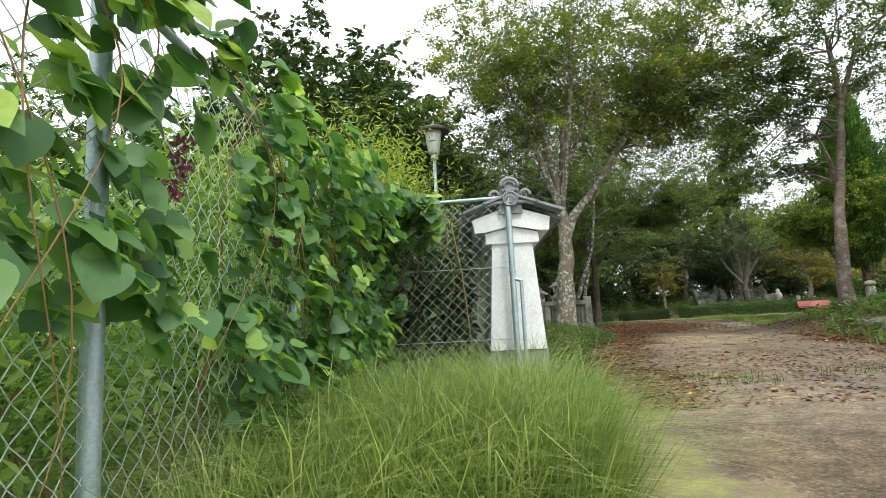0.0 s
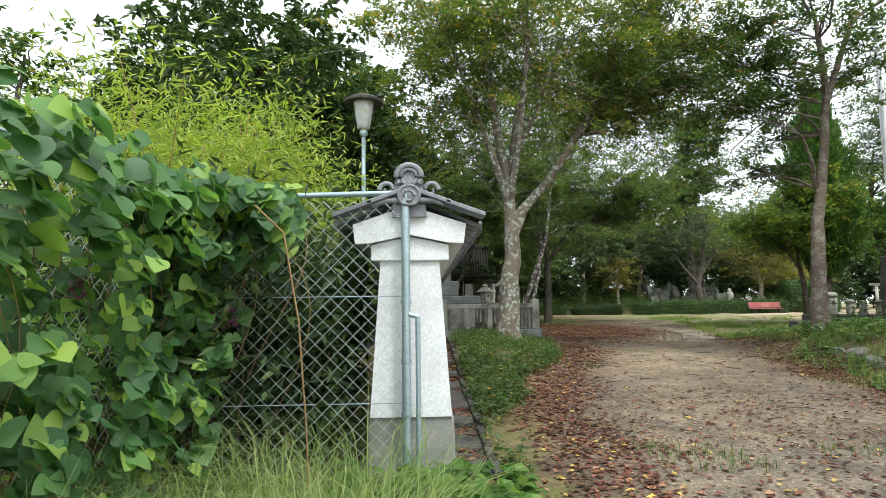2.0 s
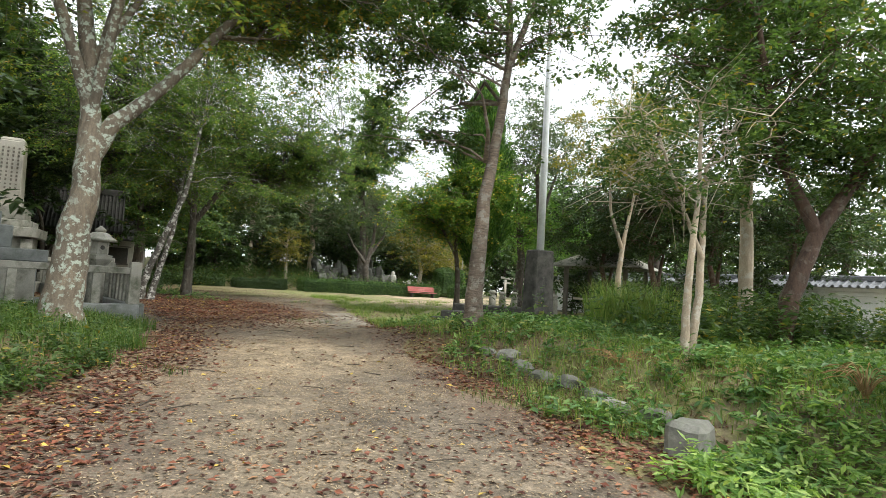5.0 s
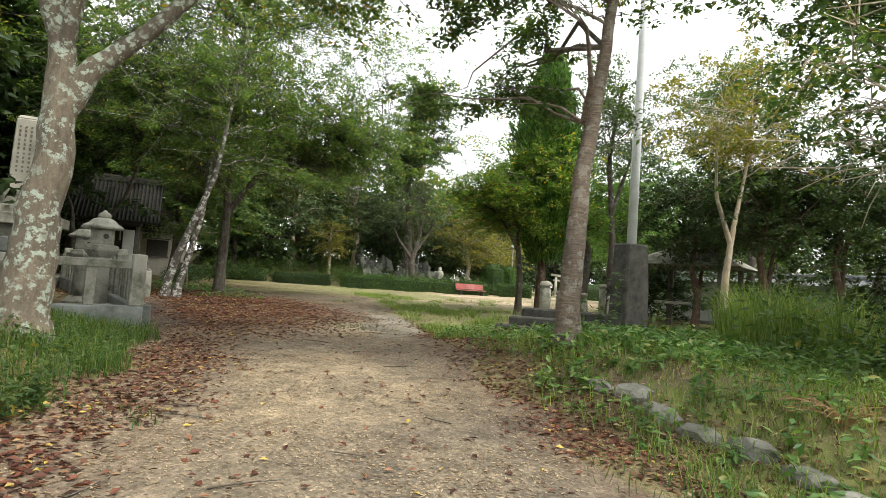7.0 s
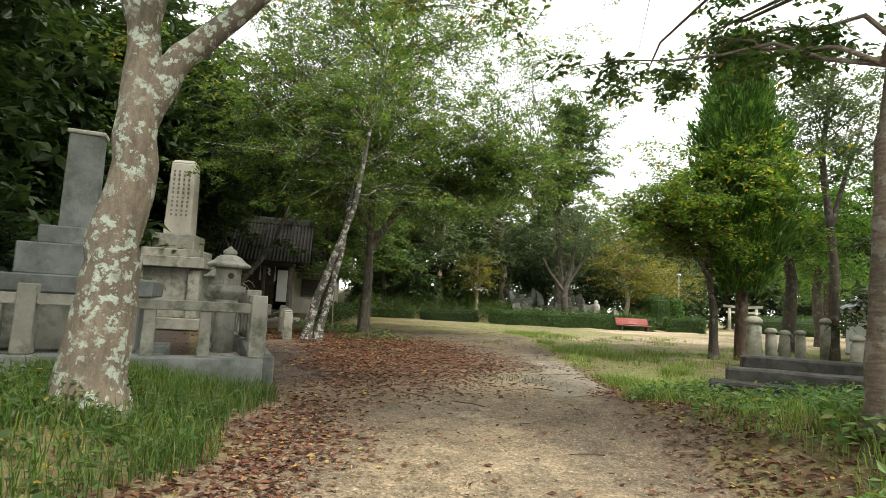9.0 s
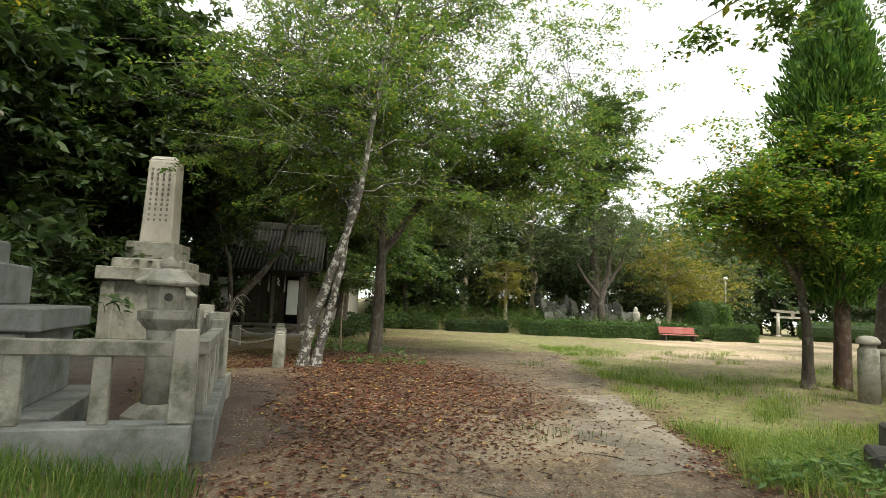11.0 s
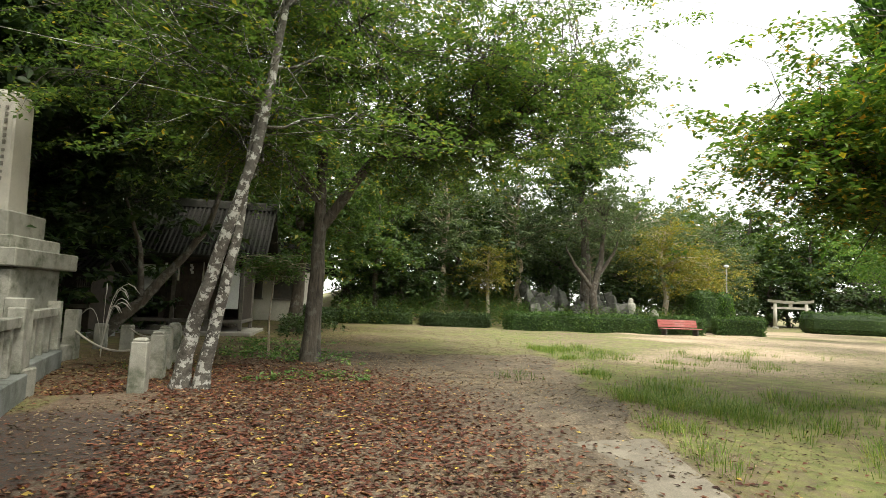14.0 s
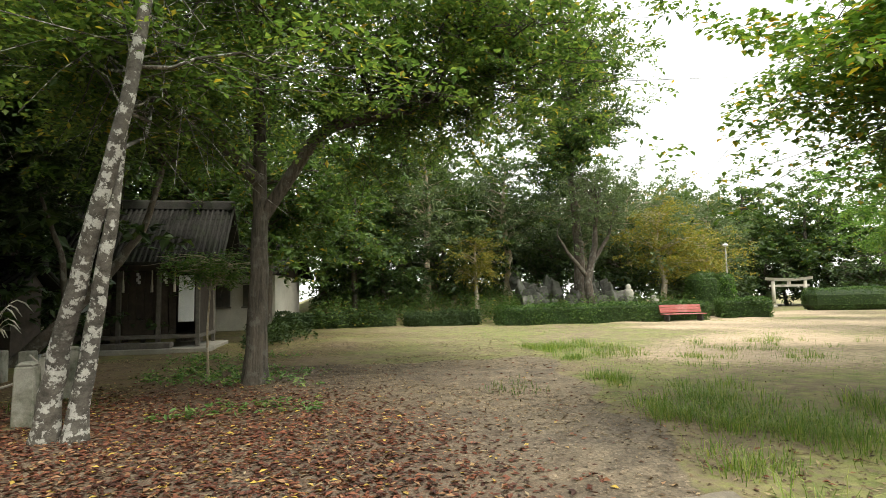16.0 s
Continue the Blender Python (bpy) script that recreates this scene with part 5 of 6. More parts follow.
# ---- shrine hall ----
def tiled_roof(parent, w, d, zb, rise, over=0.6, pitch=0.28, roof_tile=old_shaded_tile):
    """Two slopes along x with raised rolls, a thick ridge and verges."""
    hd = d / 2 + over
    for s in (-1, 1):
        poly = [(0, zb + rise), (s * hd, zb), (s * hd, zb - 0.07), (0, zb + rise - 0.07)]
        part("roof_slope", prism(poly, w + 2 * over, "x", (-w / 2 - over, 0, 0)), roof_tile, parent)
        lines = []
        n = int((w + 2 * over) / pitch)
        for k in range(n + 1):
            x = -w / 2 - over + k * (w + 2 * over) / n
            pts = [(x, s * hd * f, zb + rise * (1 - f) + 0.03 + 0.012 * (i % 2)) for i, f in enumerate(np.linspace(0, 1.0, 9))]
            lines.append((pts, [0.055 + 0.012 * (i % 2) for i in range(9)]))
        for ln in lines:
            tube_part("tile_roll", [ln], roof_tile, parent, 6)
        for c in range(9):
            f = (c + 1) / 9
            part("tile_course", box((w + 2 * over - 0.06, 0.05, 0.03), (0, s * (hd * f - 0.03), zb + rise * (1 - f) + 0.01), 0.0), roof_tile, parent)
    part("ridge", prism([(-0.18, 0), (0.18, 0), (0.13, 0.3), (0.06, 0.38), (-0.06, 0.38), (-0.13, 0.3)], w + 2 * over + 0.1, "x", (-w / 2 - over - 0.05, 0, zb + rise - 0.03), 0.0), roof_tile, parent)
    for s in (-1, 1):
        g = [(-d / 2, zb - 0.05), (d / 2, zb - 0.05), (0, zb + rise * 0.9)]
        part("gable", prism(g, 0.08, "x", (s * w / 2 - 0.04, 0, 0)), dark_wood, parent)


hall = thing("shrine_hall", (2.52, 40.75, level(2.52, 40.75)), "small dark timber shrine hall with tiled roof and white curtains", "shrine", turn=-3)
part("stone_terrace", box((5.4, 4.2, 0.22), (0, -0.3, -0.05), 0.03), concrete, hall)
part("floor_deck", box((4.4, 3.2, 0.14), (0, 0, 0.5), 0.01), grey_wood, hall)
for x in (-2.1, -0.7, 0.7, 2.1):
    for y in (-1.5, 1.5):
        part("pillar", box((0.15, 0.15, 3.2), (x, y, 0.16), 0.01), grey_wood, hall)
part("back_wall", box((4.2, 0.08, 2.7), (0, 1.42, 0.64), 0.0), dark_wood, hall)
part("side_wall", box((0.08, 2.8, 2.7), (-2.06, 0, 0.64), 0.0), dark_wood, hall)
part("side_wall", box((0.08, 2.8, 2.7), (2.06, 0, 0.64), 0.0), dark_wood, hall)
for k in range(9):
    part("front_panel", box((0.26, 0.05, 2.4), (-1.16 + 0.29 * k, -1.3, 0.64), 0.006), dark_wood, hall)
part("lintel", box((4.5, 0.14, 0.26), (0, -1.58, 3.08), 0.01), dark_wood, hall)
part("sill_beam", box((4.4, 0.12, 0.14), (0, -1.62, 0.5), 0.01), grey_wood, hall)
for x in (-1.72, 1.72):
    part("curtain", box((0.56, 0.035, 1.76), (x, -1.66, 1.12), 0.006), cloth_white, hall, "white hanging curtain")
for k, x in enumerate((-1.0, 0.0, 0.95)):
    zig = bmesh.new()
    for j in range(4):
        box((0.1, 0.01, 0.12), (x + 0.05 * (j % 2), -1.7, 2.86 - 0.1 * j), 0.0, None, 0, zig)
    part("paper_streamer", zig, cloth_white, hall, "zigzag white paper streamer")
for k, x in enumerate((-0.5, 0.5, 1.3)):
    part("straw_tassel", lathe([(0.05, 2.25), (0.045, 2.5), (0.02, 2.8), (0.02, 3.08)], 8, (x, -1.7, 0)), rope_mat, hall, "hanging straw tassel")
part("doorstep", box((2.6, 0.5, 0.2), (0, -1.95, 0.17), 0.02), grey_wood, hall, "worn wooden step")
part("offering_box", box((1.1, 0.5, 0.55), (0, -1.2, 0.642), 0.015), dark_wood, hall, "dark slatted offering box")
tiled_roof(hall, 4.4, 3.2, 3.3, 2.4, 0.92, 0.19)
hall.scale = (0.85, 0.85, 0.85)

hut = thing("side_shrine", (-0.35, 37.0, level(-0.35, 37.0)), "little dark wooden shrine with a lattice door and sloping roof", "shrine", turn=-10)
part("body", box((1.5, 1.3, 1.9), (0, 0, 0.2), 0.01), dark_wood, hut)
part("stone_base", box((1.8, 1.6, 0.24), (0, 0, -0.04), 0.02), granite_dark, hut)
for k in range(7):
    part("lattice_bar", box((0.03, 0.03, 0.8), (0.32 + 0.07 * k, -0.67, 1.15), 0.0), grey_wood, hut)
for k in range(6):
    part("lattice_bar", box((0.5, 0.03, 0.03), (0.53, -0.675, 1.2 + 0.14 * k), 0.0), grey_wood, hut)
part("band", box((1.52, 0.04, 0.12), (0, -0.67, 0.95), 0.0), grey_wood, hut)
tiled_roof(hut, 1.6, 1.4, 2.1, 0.6, 0.35, 0.2)
hut.scale = (0.95, 0.95, 0.95)

# ---- houses beyond ----
def house(x, y, w, d, h, turn, label):
    t = thing("house", (x, y, level(x, y) - 0.1), label, "house", turn=turn)
    part("wall", box((w, d, h), (0, 0, 0), 0.01), cream_wall, t)
    tiled_roof(t, w, d, h, 1.3, 0.6, 0.3)
    for k in range(3):
        wd = part("window", box((1.2, 0.08, 1.0), (-w / 3 + k * w / 3, -d / 2 - 0.03, h * 0.45), 0.01), lamp_dark, t, "dark framed window")
        part("frame", box((1.32, 0.05, 0.08), (-w / 3 + k * w / 3, -d / 2 - 0.06, h * 0.45 - 0.08), 0.01), grey_wood, wd)
        part("awning", box((1.5, 0.5, 0.05), (-w / 3 + k * w / 3, -d / 2 - 0.25, h * 0.45 + 1.05), 0.01), grey_wood, wd)
    return t


house(4.3, 50.2, 5.4, 4.6, 2.7, -14, "cream-walled house with tiled roof behind the shrine hall")

# pavilion past the flagpole
pv = thing("pavilion", z0(19.8, 20.6), "open timber pavilion with a pale hipped tiled roof", "pavilion", turn=20)
for x in (-1.1, 1.1):
    for y in (-1.1, 1.1):
        part("post", box((0.14, 0.14, 2.0), (x, y, 0), 0.01), grey_wood, pv)
part("roof", box((3.3, 3.3, 0.75), (0, 0, 2.0), 0.0, (0.16, 0.16)), granite, pv, "pale ribbed roof")
part("finial", lathe([(0.2, 2.7), (0.22, 2.8), (0.1, 2.9), (0.05, 3.05)], 12), granite, pv)
part("shelf", box((2.0, 0.5, 0.08), (0, 0.6, 0.8), 0.01), pale_granite, pv)

# ---- hedges, bench, topiary, gateway ----
def leafy_box(name, place, size, turn, n, label, category="hedge", leaf=None, rounded=0.0):
    """A clipped shrub: a solid core, coloured dark as inner shade, and a coat of small leaves with an uneven face."""
    r = np.random.default_rng(int(abs(place[0] * 31 + place[1] * 17)))
    t = thing(name, place, label, category, turn=turn)
    w, d, h = size
    u = r.uniform(-0.5, 0.5, (n, 3))
    face = r.integers(0, 5, n)
    area = np.array([w * h, w * h, d * h, d * h, w * d])
    face = r.choice(5, n, p=area / area.sum())
    u[face == 0, 1], u[face == 1, 1], u[face == 2, 0], u[face == 3, 0], u[face == 4, 2] = -0.5, 0.5, -0.5, 0.5, 0.5
    if rounded:
        v = u / (np.linalg.norm(u, axis=1)[:, None] + 1e-9) * 0.5
        u = u * (1 - rounded) + v * rounded
    p = u * [w, d, h] + [0, 0, h / 2]
    p += r.normal(size=(n, 3)) * 0.035
    p[:, 2] += 0.05 * np.sin(p[:, 0] * 1.7) + 0.03 * np.sin(p[:, 0] * 4.3)
    p[:, 1] += 0.05 * np.sin(p[:, 0] * 2.3 + p[:, 2] * 3)
    p[:, 2] = np.maximum(p[:, 2], 0.02)
    v, f = leaves_at(p, 0.1, 0.6, 0.1, 0.2, r)
    child("leaves", mesh_np("leaves", v, [f], leaf or lf_hedge), t)
    # Plain dark box that stands for the shade between the leaves.
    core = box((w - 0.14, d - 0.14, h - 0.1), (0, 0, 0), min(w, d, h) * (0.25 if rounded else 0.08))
    part("inner_twig_core", core, lf_dark, t, "solid dark core painted as inner shade")
    return t


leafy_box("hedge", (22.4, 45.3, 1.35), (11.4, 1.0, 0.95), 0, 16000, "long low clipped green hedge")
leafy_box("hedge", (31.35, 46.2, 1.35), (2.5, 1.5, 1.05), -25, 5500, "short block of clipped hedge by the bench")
# The next two hedges use the dark leaf to stand for canopy shade.
leafy_box("hedge", (14.3, 46.8, 1.35), (3.6, 0.9, 0.72), -4, 6000, "low hedge with canopy shade put into its leaf colour", leaf=lf_dark)
leafy_box("hedge", (9.2, 47.4, 1.4), (5.6, 1.0, 0.75), 0, 6000, "low hedge with canopy shade put into its leaf colour", leaf=lf_dark)
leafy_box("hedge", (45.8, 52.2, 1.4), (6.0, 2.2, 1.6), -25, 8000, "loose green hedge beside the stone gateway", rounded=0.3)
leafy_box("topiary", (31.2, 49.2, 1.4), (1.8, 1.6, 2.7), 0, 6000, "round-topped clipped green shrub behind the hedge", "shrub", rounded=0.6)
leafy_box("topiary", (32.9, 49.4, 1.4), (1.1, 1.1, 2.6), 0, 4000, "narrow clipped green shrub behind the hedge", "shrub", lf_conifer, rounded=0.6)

bench = thing("park_bench", (26.0, 44.2, level(26.0, 44.2)), "faded red slatted park bench in front of the hedge", "bench", turn=-4)
for k in range(3):
    part("seat_slat", box((2.25, 0.13, 0.04), (0, -0.3 + 0.16 * k, 0.34), 0.008), red_paint, bench)
for k in range(3):
    part("back_slat", box((2.25, 0.035, 0.12), (0, 0.13 + 0.045 * k, 0.43 + 0.13 * k), 0.008), red_paint, bench)
for x in (-0.9, 0.9):
    part("leg", box((0.08, 0.46, 0.34), (x, -0.1, 0), 0.01), slab_stone, bench)
    part("back_support", box((0.06, 0.06, 0.5), (x, 0.26, 0.33), 0.01), slab_stone, bench)

def torii(x, y, w, h, turn):
    t = thing("stone_gateway", (x, y, level(x, y)), "pale stone shrine gateway with two crossbeams", "gateway", turn=turn)
    for s in (-1, 1):
        part("column", lathe([(0.17, 0), (0.145, h * 0.9)], 14, (s * w * 0.34, 0, 0)), pale_granite, t, "", True)
        part("foot", lathe([(0.26, 0), (0.26, 0.12), (0.18, 0.16)], 14, (s * w * 0.34, 0, 0)), pale_granite, t)
    part("lower_beam", box((w * 0.85, 0.16, 0.2), (0, 0, h * 0.7), 0.01), pale_granite, t)
    part("tie_plaque", box((0.3, 0.18, h * 0.14), (0, 0, h * 0.76), 0.01), pale_granite, t)
    bm = bmesh.new()
    rows = []
    for k in range(9):
        u = k / 8 * 2 - 1
        zc = h * 0.9 + 0.12 * u * u
        rows.append([bm.verts.new((u * w / 2, yy, zc + zz)) for yy, zz in ((-0.16, 0), (0.16, 0), (0.22, 0.26), (-0.22, 0.26))])
    for a, b in zip(rows, rows[1:]):
        for k in range(4):
            bm.faces.new((a[k], a[(k + 1) % 4], b[(k + 1) % 4], b[k]))
    bm.faces.new(rows[0])
    bm.faces.new(rows[-1][::-1])
    bmesh.ops.recalc_face_normals(bm, faces=bm.faces)
    part("upper_beam", bm, pale_granite, t)
    return t


torii(50.4, 62.0, 3.7, 2.6, -38)
gp = thing("marker_stone", z0(47.4, 57.0), "grey upright marker stone near the gateway", "stone")
part("shaft", box((0.5, 0.4, 1.0), (0, 0, 0), 0.05, (0.8, 0.8)), granite_dark, gp)
sl = thing("park_lamp", z0(33.7, 50.0), "thin pale park lamp pole behind the hedge", "lamp")
part("pole", lathe([(0.045, 0), (0.04, 4.3)], 10), granite, sl, "", True)
part("shade", lathe([(0.06, 4.3), (0.17, 4.36), (0.17, 4.42), (0.06, 4.5)], 12), lamp_glass, sl)

# rockery with an upright pale figure stone
rr = np.random.default_rng(77)
for k in range(52):
    x, y = 22.4 + rr.uniform(-3.0, 3.2), 47.6 + 3.6 * rr.uniform(0, 1) ** 1.3
    s = rr.uniform(0.3, 0.75)
    ob = new("rockery_rock", ROCKS[k % 6])
    ob.matrix_world = pose(x, y, level(x, y) + 0.15 + (y - 47.4) * 0.42, rr.uniform(-14, 14), rr.uniform(-14, 14), rr.uniform(0, 360)) @ Matrix.Diagonal((s, s * rr.uniform(0.6, 1), s * rr.uniform(1.1, 2.1), 1))
    tagged(ob, "upright weathered rockery rock", "rock", "rocks of the rockery")
for x, y, h in [(25.6, 48.3, 1.9), (27.0, 48.0, 1.3)]:
    s1 = thing("pale_statue_stone", (x, y, level(x, y)), "pale plain stone figure on a rock base", "statue")
    part("figure", lathe([(0.28, 0), (0.3, h * 0.3), (0.26, h * 0.62), (0.3, h * 0.7), (0.24, h * 0.82), (0.13, h * 0.86), (0.16, h * 0.93), (0.05, h)], 12), granite, s1, "", True)


# ---- chain-link fence with vines ----
def chain_panel(parent, a, b, zb, zt, cell=0.058):
    """Woven wire between two points of the plan: zigzag wires, hooked into one another."""
    a, b = np.array(a, float), np.array(b, float)
    L = np.linalg.norm(b - a)
    d = (b - a) / L
    nrm = np.array([-d[1], d[0]])
    lines = []
    H = zt - zb
    m = int(H / cell)
    for k in range(int(L / cell)):
        i = np.arange(m + 1)
        u = cell * (k + 0.5 + 0.52 * np.where((i + k) % 2 == 0, 1, -1))
        side = 0.006 * np.where(i % 2 == 0, 1, -1)
        p = np.stack([a[0] + d[0] * u + nrm[0] * side, a[1] + d[1] * u + nrm[1] * side, zb + i * cell], 1)
        lines.append((p, [0.0031] * (m + 1)))
    return tube_part("wire_mesh", lines, wire_mat, parent, 3)


def pipe(parent, name, a, b, r):
    return tube_part(name, [((a, (np.array(a) + np.array(b)) / 2, b), (r,) * 3)], galv, parent, 12)


gate = thing("chain_link_fence", (0, 0, 0), "galvanised chain-link fence end panel beside the plaster wall", "fence")
pipe(gate, "post", (0.9, 7.17, 0.4), (0.9, 7.17, 3.09), 0.034)
pipe(gate, "top_rail", (0.9, 7.17, 3.07), (-0.95, 7.17, 3.03), 0.022)
pipe(gate, "post", (-0.95, 7.17, 0.4), (-0.95, 7.17, 3.05), 0.03)
for z in (2.26, 1.45, 0.8):
    pipe(gate, "tension_wire", (0.9, 7.17, z), (-0.95, 7.17, z), 0.004)
pipe(gate, "inner_frame", (0.99, 7.16, 0.4), (0.99, 7.16, 2.1), 0.02)
pipe(gate, "inner_frame", (0.99, 7.16, 2.1), (0.92, 7.16, 2.12), 0.02)
for z in (1.35, 1.75, 2.2):
    part("clamp", lathe([(0.042, z), (0.042, z + 0.03)], 12, (0.9, 7.17, 0)), galv, gate)
chain_panel(gate, (0.9, 7.17), (-0.95, 7.17), 0.8, 3.04)
side = thing("chain_link_fence", (0, 0, 0), "galvanised chain-link fence overgrown with vines", "fence")
for y in (0.2, 2.57, 4.9, 6.95):
    pipe(side, "post", (-0.94, y, -0.1), (-0.94, y, 3.02), 0.038)
pipe(side, "top_rail", (-0.94, 0.2, 3.0), (-0.94, 6.95, 3.02), 0.024)
chain_panel(side, (-0.94, 0.2), (-0.94, 4.9), 0.3, 2.98)
chain_panel(side, (-0.94, 4.9), (-0.94, 6.95), 0.7, 2.98)


def kudzu_leaf_mesh(name, seed):
    """A broad rounded leaflet with a dished blade and a pointed tip; base at the origin, along +y."""
    r = np.random.default_rng(seed)
    bm = bmesh.new()
    n = 7
    t = np.linspace(0, 1, n)
    half = np.array([0.2, 0.5, 0.58, 0.55, 0.44, 0.25, 0.0]) * r.uniform(0.9, 1.1)
    skew = r.uniform(-0.05, 0.05)
    mid = [bm.verts.new((skew * math.sin(3 * a), a, 0.1 * a * (1 - a) - 0.18 * a * a)) for a in t]
    for s in (-1, 1):
        rim = [bm.verts.new((s * h + skew * math.sin(3 * a), a - 0.1 * (1 - a) * (h > 0.2), 0.1 * a * (1 - a) - 0.18 * a * a + 0.14 * h + 0.03 * math.sin(9 * a + s + seed))) for a, h in zip(t[:-1], half[:-1])]
        for k in range(n - 2):
            bm.faces.new((mid[k], mid[k + 1], rim[k + 1], rim[k])[::s])
        bm.faces.new((mid[n - 2], mid[n - 1], rim[n - 2])[::s])
    me = bpy.data.meshes.new(name)
    for f in bm.faces:
        f.smooth = True
    bm.to_mesh(me)
    bm.free()
    me.materials.append(kudzu_each)
    return me


def kudzu_mat():
    m, nt, bs, out = mat_new("kudzu_each")
    oi = nt.nodes.new("ShaderNodeObjectInfo")
    geo = nt.nodes.new("ShaderNodeNewGeometry")
    col = ramp_node(nt, [(0.0, (0.055, 0.125, 0.05)), (0.45, (0.1, 0.2, 0.075)), (0.75, (0.17, 0.3, 0.09)), (1.0, (0.38, 0.5, 0.09))], oi.outputs["Random"]).outputs[0]
    n = noise_node(nt, 35, 4, 0.6, geo.outputs["Position"])
    col = mix_node(nt, "MULTIPLY", 0.8, col, ramp_node(nt, [(0.3, (0.8, 0.85, 0.8)), (0.7, (1.15, 1.1, 1.05))], n.outputs[0]).outputs[0])
    nt.links.new(col, bs.inputs["Base Color"])
    bs.inputs["Roughness"].default_value = 0.5
    tr = nt.nodes.new("ShaderNodeBsdfTranslucent")
    nt.links.new(mix_node(nt, "MULTIPLY", 1.0, col, (1.6, 1.7, 0.7)), tr.inputs[0])
    mx = nt.nodes.new("ShaderNodeMixShader")
    mx.inputs[0].default_value = 0.45
    nt.links.new(bs.outputs[0], mx.inputs[1])
    nt.links.new(tr.outputs[0], mx.inputs[2])
    nt.links.new(mx.outputs[0], out.inputs[0])
    return m


kudzu_each = kudzu_mat()
KUDZU = [kudzu_leaf_mesh("vine_leaf", k) for k in range(4)]


def fence_point(r):
    """A place on the overgrown fence: along the side run, then along the end panel."""
    if r.uniform(0, 1) < 0.72:
        y = r.uniform(1.7, 2.95) if r.uniform() < 0.18 else 3.4 + 3.6 * r.uniform() ** 0.9
        return np.array([-0.94, y]), np.array([1.0, 0.0]), 3.02
    x = -0.95 + 1.05 * r.uniform(0, 1) ** 1.4
    return np.array([x, 7.1]), np.array([0.0, -1.0]), 3.0


r = np.random.default_rng(21)
vine = thing("kudzu_vine", (0, 0, 0), "kudzu vine with broad leaves hanging over the wire fence", "vine")
lines = []
for k in range(34):
    p, nrm, top = fence_point(r)
    n = 16
    t = np.linspace(0, 1, n)
    path = np.zeros((n, 3))
    along = np.array([-nrm[1], nrm[0]])
    path[:, :2] = p + nrm * (0.05 + 0.22 * np.sin(np.pi * t))[:, None] + along * (np.sin(5 * t + k) * 0.25)[:, None]
    path[:, 2] = top + 0.12 * np.sin(4 * t) - t * r.uniform(0.6, 2.1)
    lines.append((path, np.linspace(0.0045, 0.002, n)))
lines.append(([(0.1, 5.9, 2.75), (0.25, 5.95, 2.6), (0.33, 6.0, 2.1), (0.38, 6.0, 1.5), (0.4, 6.02, 0.9)], [0.006, 0.006, 0.005, 0.005, 0.004]))
for ln in lines:
    tube_part("stem", [ln], lf_dry, vine, 4, "thin brown climbing stem")


def place_leaflets(c, nrm, size, r, put):
    for k, a in enumerate((-75, 0, 75)):
        s = size * (1.0 if k == 1 else 0.82) * r.uniform(0.85, 1.15)
        m = Matrix.Translation(c) @ pose(0, 0, 0, 0, 0, math.degrees(math.atan2(-nrm[0], nrm[1])) + r.uniform(-60, 60)) @ pose(0, 0, 0, -r.uniform(20, 75), r.uniform(-25, 25), 0) @ pose(0, 0, 0, 0, 0, a) @ Matrix.Scale(s, 4)
        put(m)


near_leaves, far_leaves = [], []
for k in range(1480):
    p, nrm, top = fence_point(r)
    low = top - (2.4 * r.uniform(0, 1) ** 1.35 if p[1] > 3 else 1.7 * r.uniform(0, 1) ** 1.2 - 0.25) if nrm[0] > 0 else top - 1.6 * r.uniform(0, 1) ** 2.2 * (0.25 + 0.75 * (p[0] < -0.3))
    out = (0.03 + 0.5 * r.uniform(0, 1) ** 1.6 + 0.15 * (low > top - 0.5)) * (0.6 if p[1] < 4.2 else 1.0)
    c = (p[0] + nrm[0] * out, p[1] + nrm[1] * out, low + (0.12 if p[1] < 3 else -0.02) + 0.1 * r.uniform(-1, 1))
    place_leaflets(c, nrm, r.uniform(0.085, 0.155) * (1.1 if p[1] < 3 else 1.0), r, (near_leaves if c[1] > 1.0 and k % 4 == 0 and len(near_leaves) < 297 else far_leaves).append)
for m in near_leaves:
    child("vine_leaf", KUDZU[int(r.integers(4))], vine, "", m)
tpl = []
for me in KUDZU:
    co = np.empty(len(me.vertices) * 3, np.float32)
    me.vertices.foreach_get("co", co)
    tpl.append((co.reshape(-1, 3), [list(p.vertices) for p in me.polygons]))
V, Q3, Q4, n0 = [], [], [], 0
for m in far_leaves:
    co, polys = tpl[int(r.integers(4))]
    mm = np.array(m)
    V.append(co @ mm[:3, :3].T + mm[:3, 3])
    for p in polys:
        (Q3 if len(p) == 3 else Q4).append([i + n0 for i in p])
    n0 += len(co)
mass = child("leaf_mass", mesh_np("leaf_mass", np.concatenate(V), [np.array(Q4), np.array(Q3)], lf_kudzu, True), vine)
mass["kind"] = "stuff"
# purple flower spikes
for k in range(16):
    p, nrm, top = fence_point(r)
    pts = []
    n = 60
    q = np.stack([r.normal(size=n) * 0.022, r.normal(size=n) * 0.022, r.uniform(-0.07, 0.07, n)], 1) + [p[0] + nrm[0] * 0.22, p[1] + nrm[1] * 0.22, top - r.uniform(-0.05, 0.9)]
    v, f = leaves_at(q, 0.028, 0.7, 0.2, 0.1, r)
    child("flower_spike", mesh_np("flower_spike", v, [f], flower_mat), vine, "purple flower spike")["kind"] = "stuff"

